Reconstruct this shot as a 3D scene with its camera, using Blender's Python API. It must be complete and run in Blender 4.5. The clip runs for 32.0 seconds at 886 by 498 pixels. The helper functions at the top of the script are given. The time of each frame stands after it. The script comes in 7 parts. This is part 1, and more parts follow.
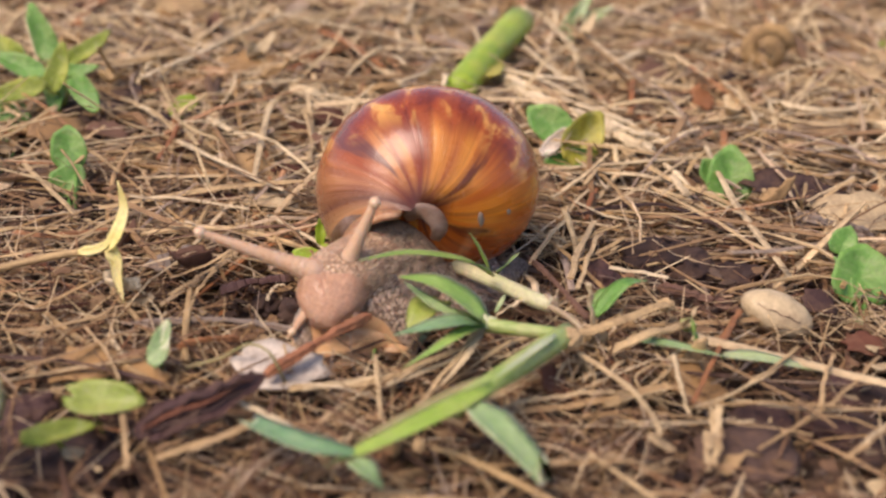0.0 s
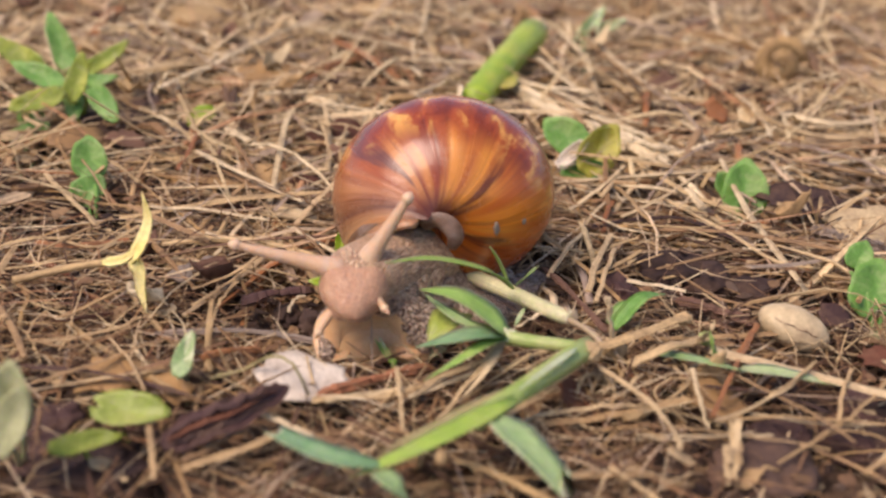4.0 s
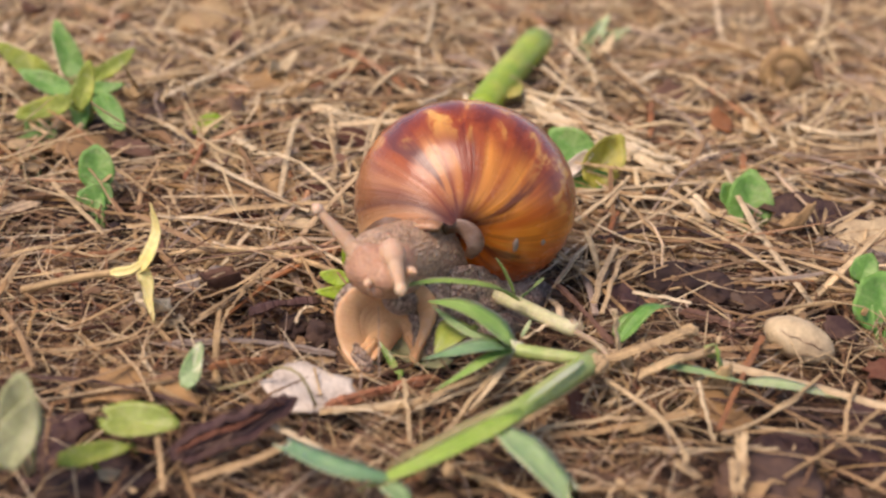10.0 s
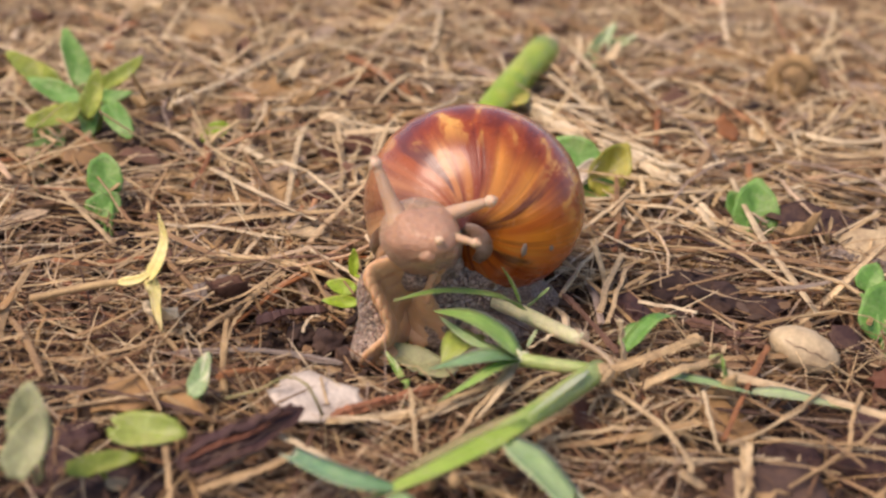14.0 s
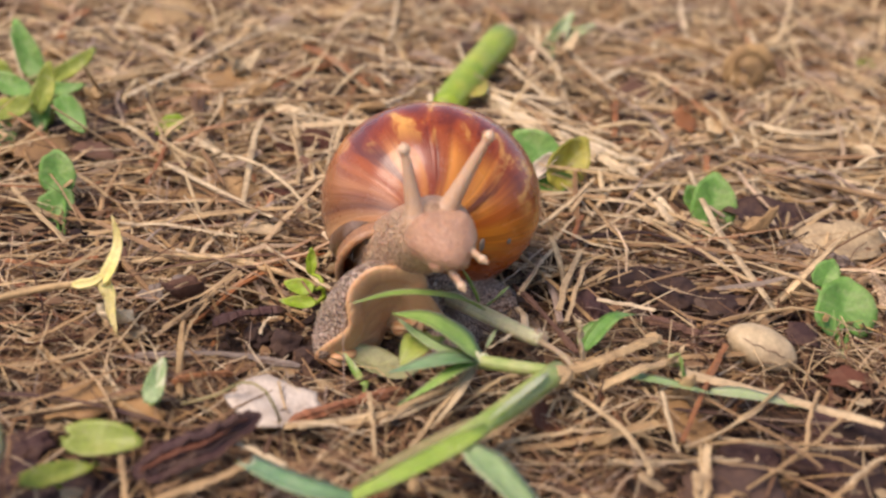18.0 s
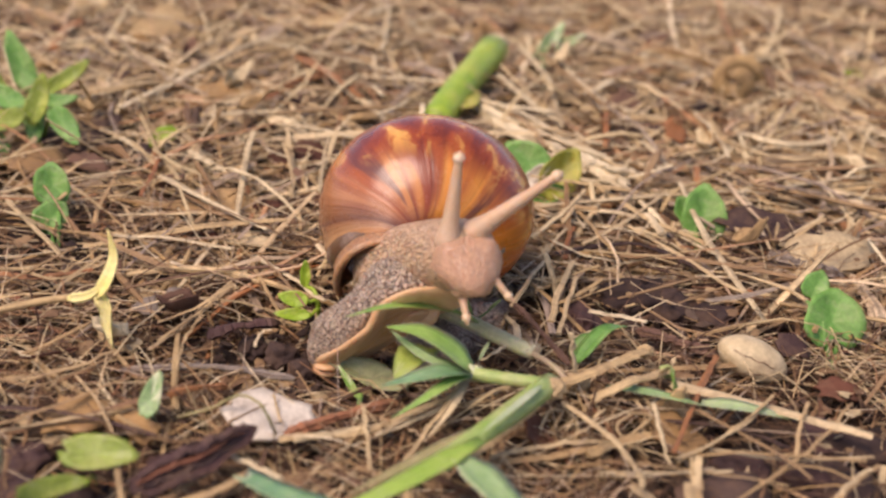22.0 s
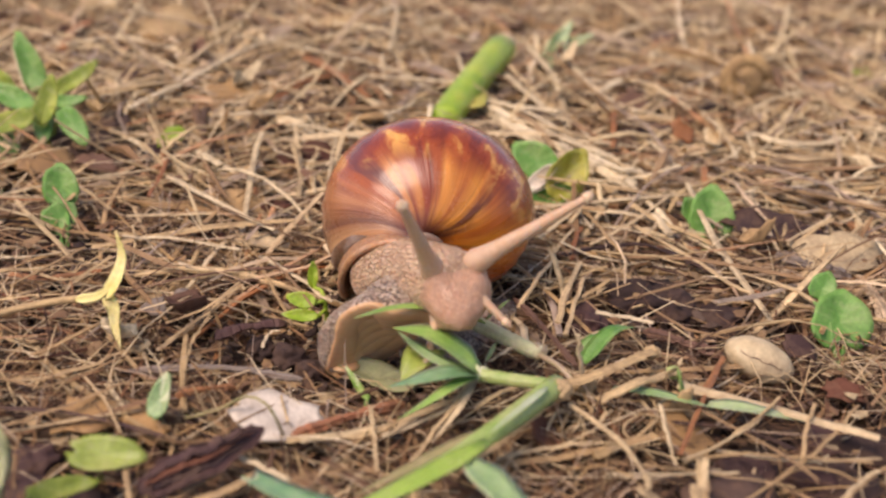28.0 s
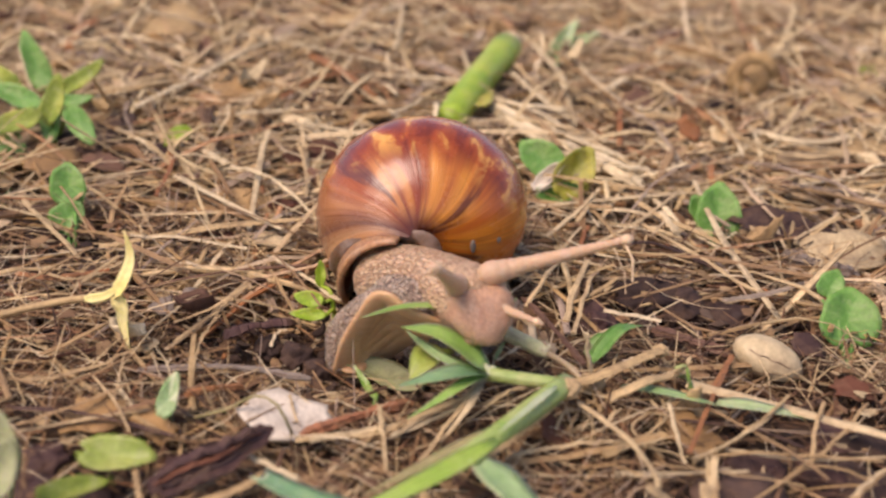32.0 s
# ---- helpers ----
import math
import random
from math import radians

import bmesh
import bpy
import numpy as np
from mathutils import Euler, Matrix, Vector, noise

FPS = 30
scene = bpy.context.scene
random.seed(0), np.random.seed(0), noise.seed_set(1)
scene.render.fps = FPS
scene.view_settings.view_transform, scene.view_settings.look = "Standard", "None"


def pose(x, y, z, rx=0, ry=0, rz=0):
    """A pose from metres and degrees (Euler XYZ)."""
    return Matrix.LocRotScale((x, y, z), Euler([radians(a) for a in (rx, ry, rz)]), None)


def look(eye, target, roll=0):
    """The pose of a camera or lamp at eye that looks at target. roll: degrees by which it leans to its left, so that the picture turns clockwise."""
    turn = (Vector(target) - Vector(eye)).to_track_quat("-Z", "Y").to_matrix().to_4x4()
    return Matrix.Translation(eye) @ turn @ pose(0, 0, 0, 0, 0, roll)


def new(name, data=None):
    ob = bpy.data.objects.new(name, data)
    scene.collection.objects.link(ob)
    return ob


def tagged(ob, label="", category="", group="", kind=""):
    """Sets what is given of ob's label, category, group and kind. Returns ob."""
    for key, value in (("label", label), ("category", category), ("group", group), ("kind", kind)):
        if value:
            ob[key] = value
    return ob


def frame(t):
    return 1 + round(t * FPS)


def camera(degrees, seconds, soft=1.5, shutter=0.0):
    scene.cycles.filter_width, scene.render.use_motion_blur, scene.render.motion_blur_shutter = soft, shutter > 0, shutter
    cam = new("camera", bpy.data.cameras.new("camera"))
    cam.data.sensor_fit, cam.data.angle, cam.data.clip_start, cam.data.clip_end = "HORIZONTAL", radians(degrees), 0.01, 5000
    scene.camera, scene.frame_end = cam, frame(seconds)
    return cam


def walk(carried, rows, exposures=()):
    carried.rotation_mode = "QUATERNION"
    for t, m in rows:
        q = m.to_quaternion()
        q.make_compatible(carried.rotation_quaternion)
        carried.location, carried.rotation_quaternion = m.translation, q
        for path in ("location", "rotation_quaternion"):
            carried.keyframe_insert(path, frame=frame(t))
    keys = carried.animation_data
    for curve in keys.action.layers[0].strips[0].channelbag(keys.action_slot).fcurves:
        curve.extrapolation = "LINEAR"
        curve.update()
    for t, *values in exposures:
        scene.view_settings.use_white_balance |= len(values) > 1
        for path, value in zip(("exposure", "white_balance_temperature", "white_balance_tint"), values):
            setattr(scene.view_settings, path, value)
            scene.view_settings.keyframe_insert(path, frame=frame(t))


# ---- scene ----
cam = camera(39.5, 32.0, soft=2.5)
PATH = [
    (0, 0.00363, -0.23698, 0.09954, 65.584, -2.075, 1.713),
    (0.5, 0.00337, -0.23691, 0.09984, 65.555, -2.155, 1.702),
    (1, 0.00255, -0.23682, 0.10037, 65.613, -2.207, 1.706),
    (1.5, 0.00197, -0.23686, 0.10073, 65.691, -2.251, 1.751),
    (2, 0.00154, -0.23699, 0.10085, 65.807, -2.309, 1.800),
    (2.5, 0.00115, -0.23753, 0.10094, 65.835, -2.299, 1.883),
    (3, 0.00128, -0.23810, 0.10134, 65.834, -2.263, 1.958),
    (3.5, 0.00103, -0.23823, 0.10126, 65.835, -2.263, 1.999),
    (5.5, 0.00049, -0.23853, 0.10204, 65.857, -2.342, 2.096),
    (6, 0.00009, -0.23839, 0.10211, 65.939, -2.401, 2.062),
    (6.5, 0.00019, -0.23835, 0.10209, 65.939, -2.369, 2.105),
    (7, 0.00043, -0.23842, 0.10213, 65.894, -2.287, 2.126),
    (7.5, 0.00050, -0.23850, 0.10244, 65.899, -2.245, 2.166),
    (8, 0.00032, -0.23843, 0.10247, 65.941, -2.296, 2.159),
    (8.5, 0.00032, -0.23849, 0.10248, 65.947, -2.339, 2.139),
    (9, 0.00008, -0.23842, 0.10251, 65.956, -2.426, 2.110),
    (9.5, -0.00028, -0.23847, 0.10301, 66.028, -2.472, 2.131),
    (10, -0.00024, -0.23850, 0.10299, 65.977, -2.462, 2.163),
    (10.5, 0.00006, -0.23848, 0.10286, 65.953, -2.395, 2.230),
    (11, 0.00030, -0.23863, 0.10272, 65.859, -2.341, 2.256),
    (11.5, 0.00034, -0.23862, 0.10256, 65.841, -2.335, 2.258),
    (12, 0.00003, -0.23871, 0.10285, 65.941, -2.362, 2.265),
    (12.5, -0.00006, -0.23860, 0.10306, 65.988, -2.346, 2.272),
    (13, -0.00044, -0.23875, 0.10334, 65.998, -2.381, 2.289),
    (13.5, -0.00019, -0.23884, 0.10407, 66.021, -2.348, 2.392),
    (14, -0.00019, -0.23892, 0.10436, 66.128, -2.394, 2.478),
    (14.5, 0.00093, -0.23898, 0.10477, 66.143, -2.393, 2.610),
    (16.5, 0.00314, -0.23564, 0.10508, 66.064, -2.359, 2.647),
    (17, 0.00144, -0.23515, 0.10538, 65.160, -2.596, 1.662),
    (17.5, 0.00094, -0.23588, 0.10779, 65.020, -2.790, 0.919),
    (18, -0.00023, -0.23611, 0.10735, 65.199, -2.893, 0.630),
    (18.5, -0.00074, -0.23658, 0.10704, 65.200, -2.926, 0.581),
    (19, -0.00211, -0.23634, 0.10700, 65.198, -2.985, 0.498),
    (19.5, -0.00252, -0.23633, 0.10758, 65.185, -2.960, 0.518),
    (20, -0.00182, -0.23678, 0.10862, 65.245, -2.962, 0.459),
    (20.5, -0.00213, -0.23659, 0.10893, 65.312, -2.953, 0.309),
    (21, -0.00141, -0.23685, 0.10900, 65.369, -2.931, 0.274),
    (21.5, -0.00148, -0.23691, 0.10914, 65.454, -2.955, 0.196),
    (22, -0.00083, -0.23720, 0.10937, 65.454, -2.985, 0.180),
    (22.5, -0.00092, -0.23714, 0.10952, 65.424, -2.904, 0.181),
    (23, -0.00005, -0.23737, 0.10944, 65.358, -2.902, 0.278),
    (23.5, 0.00026, -0.23721, 0.10911, 65.321, -2.897, 0.311),
    (24, 0.00047, -0.23727, 0.10903, 65.313, -2.898, 0.369),
    (24.5, 0.00029, -0.23723, 0.10978, 65.234, -2.916, 0.376),
    (25, 0.00030, -0.23732, 0.11016, 65.249, -2.974, 0.390),
    (25.5, 0.00008, -0.23735, 0.11031, 65.279, -2.898, 0.397),
    (27.5, -0.00030, -0.23728, 0.10978, 65.266, -2.798, 0.580),
    (28, -0.00056, -0.23737, 0.11014, 65.332, -2.817, 0.552),
    (28.5, -0.00065, -0.23727, 0.11010, 65.364, -2.813, 0.558),
    (29, -0.00165, -0.23702, 0.11036, 65.310, -2.841, 0.516),
    (29.5, -0.00160, -0.23700, 0.11043, 65.300, -2.883, 0.552),
    (30, -0.00174, -0.23715, 0.11043, 65.308, -2.801, 0.533),
    (30.5, -0.00140, -0.23719, 0.11019, 65.278, -2.803, 0.611),
    (31, -0.00117, -0.23723, 0.10987, 65.196, -2.729, 0.642),
    (31.5, -0.00126, -0.23712, 0.10986, 65.202, -2.676, 0.643),
    (32, -0.00139, -0.23722, 0.11026, 65.220, -2.652, 0.650),
]
walk(cam, [(t, pose(x, y, z, rx, ry, rz)) for t, x, y, z, rx, ry, rz in PATH], exposures=[(0, 0.76, 6930, 24), (32, 0.76, 6930, 24)])
cam.data.dof.use_dof = True
cam.data.dof.focus_distance = 0.238
cam.data.dof.aperture_fstop = 16.0

# ---- daylight ----
world = bpy.data.worlds.new("sky")
scene.world = world
world.use_nodes = True
wn = world.node_tree.nodes
sky = wn.new("ShaderNodeTexSky")
sky.sky_type, sky.sun_disc = "NISHITA", False
sky.sun_elevation, sky.sun_rotation = radians(57), radians(-129)
world.node_tree.links.new(sky.outputs[0], wn["Background"].inputs[0])
wn["Background"].inputs[1].default_value = 0.1
sun = new("sun", bpy.data.lights.new("sun", "SUN"))
sun.data.energy, sun.data.angle, sun.data.color = 2.2, radians(38), (1.0, 0.86, 0.68)
sun.matrix_basis = look((-0.42, -0.34, 0.84), (0, 0, 0))

MM = 0.001


def v(x, y, z):
    """A place from millimetres."""
    return Vector((x, y, z)) * MM


# ---- materials ----
def material(name, rough=0.6, spec=0.4):
    m = bpy.data.materials.new(name)
    m.use_nodes = True
    b = m.node_tree.nodes["Principled BSDF"]
    b.inputs["Roughness"].default_value = rough
    b.inputs["Specular IOR Level"].default_value = spec
    return m, m.node_tree, b


def node(tree, kind, **values):
    n = tree.nodes.new(kind)
    for k, val in values.items():
        n.inputs[k.replace("_", " ")].default_value = val
    return n


def ramp(tree, source, stops):
    n = tree.nodes.new("ShaderNodeValToRGB")
    e = n.color_ramp.elements
    while len(e) < len(stops):
        e.new(0.5)
    for el, (p, c) in zip(e, stops):
        el.position, el.color = p, (*c, 1)
    tree.links.new(source, n.inputs[0])
    return n.outputs[0]


def mix(tree, fac, a, b, blend="MIX"):
    n = tree.nodes.new("ShaderNodeMix")
    n.data_type, n.blend_type = "RGBA", blend
    for source, slot in ((fac, 0), (a, 6), (b, 7)):
        if isinstance(source, (int, float)):
            n.inputs[slot].default_value = source
        elif isinstance(source, tuple):
            n.inputs[slot].default_value = (*source, 1)
        else:
            tree.links.new(source, n.inputs[slot])
    return n.outputs[2]


def coords(tree, scale=(1, 1, 1), kind="Object"):
    c = tree.nodes.new("ShaderNodeTexCoord")
    m = tree.nodes.new("ShaderNodeMapping")
    m.inputs["Scale"].default_value = scale
    tree.links.new(c.outputs[kind], m.inputs[0])
    return m.outputs[0]


def noise_tex(tree, at, scale, detail=4.0, rough=0.6, warp=0.0):
    n = node(tree, "ShaderNodeTexNoise", Scale=scale, Detail=detail, Roughness=rough, Distortion=warp)
    tree.links.new(at, n.inputs["Vector"])
    return n.outputs[0]


def bump(tree, b, height, strength, distance):
    n = node(tree, "ShaderNodeBump", Strength=strength, Distance=distance)
    tree.links.new(height, n.inputs["Height"])
    tree.links.new(n.outputs[0], b.inputs["Normal"])


def soil_material():
    m, t, b = material("damp_soil", 0.85, 0.25)
    c = coords(t)
    big, fine = noise_tex(t, c, 28, 5), noise_tex(t, c, 420, 6, 0.7)
    base = ramp(t, big, [(0.3, (0.045, 0.026, 0.018)), (0.55, (0.11, 0.066, 0.042)), (0.75, (0.19, 0.125, 0.08))])
    t.links.new(mix(t, 0.55, base, ramp(t, fine, [(0.3, (0.03, 0.018, 0.014)), (0.7, (0.24, 0.16, 0.105))])), b.inputs["Base Color"])
    bump(t, b, fine, 0.8, 0.0015)
    return m


def fibres(t, pick, scale, detail=4.0):
    """Fine streaks along a stem or blade, different on each piece."""
    n = node(t, "ShaderNodeTexNoise", Scale=1.0, Detail=detail, Roughness=0.65)
    n.noise_dimensions = "4D"
    t.links.new(coords(t, scale, "UV"), n.inputs["Vector"])
    m = t.nodes.new("ShaderNodeMath")
    m.operation, m.inputs[1].default_value = "MULTIPLY", 60.0
    t.links.new(pick, m.inputs[0]), t.links.new(m.outputs[0], n.inputs["W"])
    return n.outputs[0]


def dry_material(name, stops, pick="island", rough=0.7, relief=0.5):
    """Straw, bark and dead leaf: a colour for each piece, streaked by fine fibres."""
    m, t, b = material(name, rough, 0.3)
    if pick == "island":
        r = t.nodes.new("ShaderNodeNewGeometry").outputs["Random Per Island"]
    else:
        r = t.nodes.new("ShaderNodeObjectInfo").outputs["Random"]
    c = coords(t)
    stain, grain = noise_tex(t, c, 190, 5, 0.7), noise_tex(t, c, 900, 3, 0.6)
    lines = fibres(t, r, (11, 0.7, 1))
    col = ramp(t, r, stops)
    col = mix(t, ramp(t, stain, [(0.45, (0.0,) * 3), (0.7, (0.55,) * 3)]), col, (0.17, 0.1, 0.06))
    col = mix(t, 0.75, col, ramp(t, lines, [(0.3, (0.35,) * 3), (0.52, (1.0,) * 3), (0.75, (1.35,) * 3)]), "MULTIPLY")
    col = mix(t, 0.4, col, ramp(t, grain, [(0.3, (0.5,) * 3), (0.7, (1.2,) * 3)]), "MULTIPLY")
    t.links.new(col, b.inputs["Base Color"])
    both = mix(t, 0.5, lines, grain)
    bump(t, b, both, relief, 0.0007)
    return m


def leaf_material(name, low, high, yellow, rough=0.45, wear=0.5, spec=0.5, rim=0.0):
    m, t, b = material(name, rough, spec)
    c = coords(t)
    big, fine = noise_tex(t, c, 130, 4), noise_tex(t, c, 1100, 4, 0.7)
    col = ramp(t, big, [(0.3, low), (0.68, high)])
    col = mix(t, ramp(t, noise_tex(t, c, 60, 5, 0.7), [(0.5, (0,) * 3), (0.75, (wear,) * 3)]), col, yellow)
    col = mix(t, 0.35, col, ramp(t, fine, [(0.3, (0.55,) * 3), (0.7, (1.3,) * 3)]), "MULTIPLY")
    veins = fibres(t, t.nodes.new("ShaderNodeObjectInfo").outputs["Random"], (34, 0.5, 1), 3)
    col = mix(t, 0.45, col, ramp(t, veins, [(0.3, (0.6,) * 3), (0.7, (1.3,) * 3)]), "MULTIPLY")
    scuff = noise_tex(t, c, 420, 5, 0.75)
    col = mix(t, ramp(t, scuff, [(0.52, (0,) * 3), (0.76, (0.4,) * 3)]), col, (0.42, 0.42, 0.24))
    if rim:
        sep = t.nodes.new("ShaderNodeSeparateXYZ")
        t.links.new(coords(t, (1, 1, 1), "UV"), sep.inputs[0])
        edge = ramp(t, sep.outputs[0], [(0.0, (rim,) * 3), (0.05, (0,) * 3), (0.45, (0,) * 3), (0.5, (rim,) * 3), (0.55, (0,) * 3), (0.95, (0,) * 3), (1.0, (rim,) * 3)])
        col = mix(t, edge, col, (0.62, 0.62, 0.42))
    t.links.new(col, b.inputs["Base Color"])
    b.inputs["Subsurface Weight"].default_value = 0.15
    b.inputs["Subsurface Radius"].default_value = (0.3, 0.6, 0.1)
    b.inputs["Subsurface Scale"].default_value = 0.001
    bump(t, b, fine, 0.35, 0.0004)
    return m


def skin_material(name, ridge, groove, cells, depth, rough=0.38, wide=(1, 1, 1), blotch=(0.5, 0.4, 0.35)):
    """Moist skin: pale granules parted by darker furrows."""
    m, t, b = material(name, rough, 0.45)
    c = t.nodes.new("ShaderNodeVectorMath")
    pick = t.nodes.new("ShaderNodeCombineXYZ")
    own = t.nodes.new("ShaderNodeObjectInfo").outputs["Random"]
    for slot in range(3):
        t.links.new(own, pick.inputs[slot])
    t.links.new(coords(t, wide), c.inputs[0]), t.links.new(pick.outputs[0], c.inputs[1])
    c = c.outputs[0]
    vor = node(t, "ShaderNodeTexVoronoi", Scale=cells, Randomness=1.0)
    vor.feature = "DISTANCE_TO_EDGE"
    warp = t.nodes.new("ShaderNodeMix")
    warp.data_type, warp.inputs[0].default_value = "VECTOR", 0.0012
    nz = node(t, "ShaderNodeTexNoise", Scale=700.0, Detail=2.0)
    t.links.new(c, nz.inputs["Vector"])
    t.links.new(c, warp.inputs[4]), t.links.new(nz.outputs["Color"], warp.inputs[5])
    t.links.new(warp.outputs[1], vor.inputs["Vector"])
    edge = ramp(t, vor.outputs["Distance"], [(0.0, (0,) * 3), (0.16, (1,) * 3)])
    col = mix(t, edge, groove, ridge)
    col = mix(t, ramp(t, noise_tex(t, c, 170, 4), [(0.45, (0,) * 3), (0.75, (0.5,) * 3)]), col, blotch)
    t.links.new(col, b.inputs["Base Color"])
    b.inputs["Subsurface Weight"].default_value = 0.25
    b.inputs["Subsurface Radius"].default_value = (1.0, 0.45, 0.25)
    b.inputs["Subsurface Scale"].default_value = 0.0015
    bump(t, b, edge, depth, 0.0006)
    return m


def shell_material():
    """Glossy horn: flame streaks along the growth lines, pale blotches, mauve towards the lip."""
    m, t, b = material("glossy_shell", 0.3, 0.5)
    streak = noise_tex(t, coords(t, (8.5, 0.9, 1), "UV"), 1.0, 4, 0.55, 0.35)
    flame = noise_tex(t, coords(t, (15, 1.5, 1), "UV"), 1.0, 3, 0.5, 0.35)
    blotch = noise_tex(t, coords(t, (22, 6.0, 1), "UV"), 1.0, 3, 0.5, 0.4)
    fine = noise_tex(t, coords(t, (150, 0.8, 1), "UV"), 1.0, 3, 0.6)
    sep = t.nodes.new("ShaderNodeSeparateXYZ")
    t.links.new(coords(t, (1, 1, 1), "UV"), sep.inputs[0])
    along, across = sep.outputs[0], sep.outputs[1]
    thin = noise_tex(t, coords(t, (30, 1.1, 1), "UV"), 1.0, 3, 0.6, 0.3)
    wedge = noise_tex(t, coords(t, (17, 1.6, 3), "UV"), 1.0, 2, 0.45, 0.5)
    amber = ramp(t, streak, [(0.36, (0.32, 0.055, 0.005)), (0.48, (0.5, 0.11, 0.007)), (0.64, (0.7, 0.24, 0.02))])
    middle = ramp(t, streak, [(0.38, (0.17, 0.03, 0.012)), (0.5, (0.27, 0.052, 0.015)), (0.64, (0.42, 0.11, 0.025))])
    young = ramp(t, streak, [(0.38, (0.22, 0.085, 0.04)), (0.5, (0.33, 0.15, 0.07)), (0.64, (0.54, 0.3, 0.14))])
    rust = ramp(t, blotch, [(0.4, (0.19, 0.028, 0.006)), (0.5, (0.3, 0.052, 0.008)), (0.57, (0.38, 0.085, 0.014)), (0.64, (0.72, 0.36, 0.08))])
    col = mix(t, ramp(t, along, [(0.44, (0,) * 3), (0.6, (1,) * 3)]), amber, middle)
    col = mix(t, ramp(t, along, [(0.8, (0,) * 3), (0.92, (1,) * 3)]), col, young)
    pole = mix(t, 1.0, ramp(t, across, [(0.62, (0,) * 3), (0.74, (1,) * 3), (0.93, (1,) * 3), (0.98, (0,) * 3)]), ramp(t, wedge, [(0.53, (0,) * 3), (0.66, (0.75,) * 3)]), "MULTIPLY")
    col = mix(t, pole, col, mix(t, ramp(t, along, [(0.6, (0,) * 3), (0.8, (1,) * 3)]), (0.72, 0.29, 0.04), (0.5, 0.22, 0.09)))
    dark = mix(t, ramp(t, along, [(0.6, (0,) * 3), (0.78, (1,) * 3)]), (0.1, 0.017, 0.006), (0.13, 0.048, 0.038))
    col = mix(t, ramp(t, flame, [(0.37, (0.9,) * 3), (0.44, (0,) * 3)]), col, dark)
    col = mix(t, ramp(t, thin, [(0.32, (0.65,) * 3), (0.42, (0,) * 3)]), col, dark)
    crown = mix(t, 1.0, ramp(t, across, [(0.62, (1,) * 3), (0.74, (0,) * 3)]), ramp(t, along, [(0.36, (0,) * 3), (0.46, (0.95,) * 3), (0.74, (0.95,) * 3), (0.85, (0,) * 3)]), "MULTIPLY")
    col = mix(t, crown, col, rust)
    col = mix(t, ramp(t, across, [(0.9, (0,) * 3), (0.97, (0.9,) * 3)]), col, (0.1, 0.022, 0.012))
    col = mix(t, 0.4, col, ramp(t, fine, [(0.3, (0.55,) * 3), (0.7, (1.3,) * 3)]), "MULTIPLY")
    t.links.new(col, b.inputs["Base Color"])
    t.links.new(ramp(t, noise_tex(t, coords(t), 140, 4), [(0.3, (0.2,) * 3), (0.7, (0.33,) * 3)]), b.inputs["Roughness"])
    b.inputs["Coat Weight"].default_value = 0.35
    b.inputs["Coat Roughness"].default_value = 0.15
    bump(t, b, fine, 0.4, 0.0004)
    return m


SOIL = soil_material()
STRAW_BROWN = dry_material("brown_straw_mix", [(0.0, (0.05, 0.025, 0.016)), (0.4, (0.15, 0.075, 0.042)), (0.65, (0.28, 0.155, 0.075)), (0.88, (0.48, 0.305, 0.15)), (1.0, (0.24, 0.08, 0.035))])
STRAW_MIX = dry_material("straw_mix", [(0.0, (0.1, 0.0525, 0.0309)), (0.14, (0.3, 0.172, 0.0774)), (0.3, (0.54, 0.344, 0.146)), (0.45, (0.42, 0.325, 0.255)), (0.65, (0.7, 0.497, 0.246)), (0.86, (0.86, 0.697, 0.455)), (1.0, (0.46, 0.181, 0.0637))])
STRAW_LIGHT = dry_material("light_straw_mix", [(0.0, (0.5, 0.36, 0.18)), (0.5, (0.7, 0.54, 0.3)), (1.0, (0.88, 0.73, 0.47))], relief=0.4)
STRAW = dry_material("dry_straw", [(0.0, (0.5, 0.344, 0.164)), (1.0, (0.7, 0.535, 0.309))], "object")
STRAW_PALE = dry_material("bleached_straw", [(0.0, (0.62, 0.48, 0.28)), (1.0, (0.76, 0.625, 0.4))], "object")
STRAW_RED = dry_material("rust_straw", [(0.0, (0.3, 0.115, 0.0455)), (1.0, (0.42, 0.191, 0.0774))], "object")
STRAW_DULL = dry_material("dull_straw", [(0.0, (0.3, 0.181, 0.091)), (0.6, (0.46, 0.306, 0.146)), (1.0, (0.58, 0.411, 0.218))], "object")
BARK = dry_material("brown_bark", [(0.0, (0.13, 0.07, 0.05)), (1.0, (0.24, 0.13, 0.085))], "object", 0.8)
BARK_RED = dry_material("red_bark", [(0.0, (0.1, 0.036, 0.022)), (1.0, (0.18, 0.07, 0.04))], "object", 0.8)
RED_TWIG = dry_material("red_twig", [(0.0, (0.27, 0.1, 0.05)), (1.0, (0.36, 0.15, 0.075))], "object", 0.75)
BARK_DARK = dry_material("dark_bark", [(0.0, (0.045, 0.026, 0.024)), (1.0, (0.1, 0.05, 0.045))], "object", 0.7)
BARK_GREY = dry_material("grey_bark", [(0.0, (0.2, 0.16, 0.13)), (1.0, (0.33, 0.27, 0.22))], "object", 0.8)
DEAD_LEAF = dry_material("dead_leaf", [(0.0, (0.3, 0.18, 0.0819)), (0.5, (0.42, 0.25, 0.1)), (1.0, (0.5, 0.36, 0.182))], "object", 0.6)
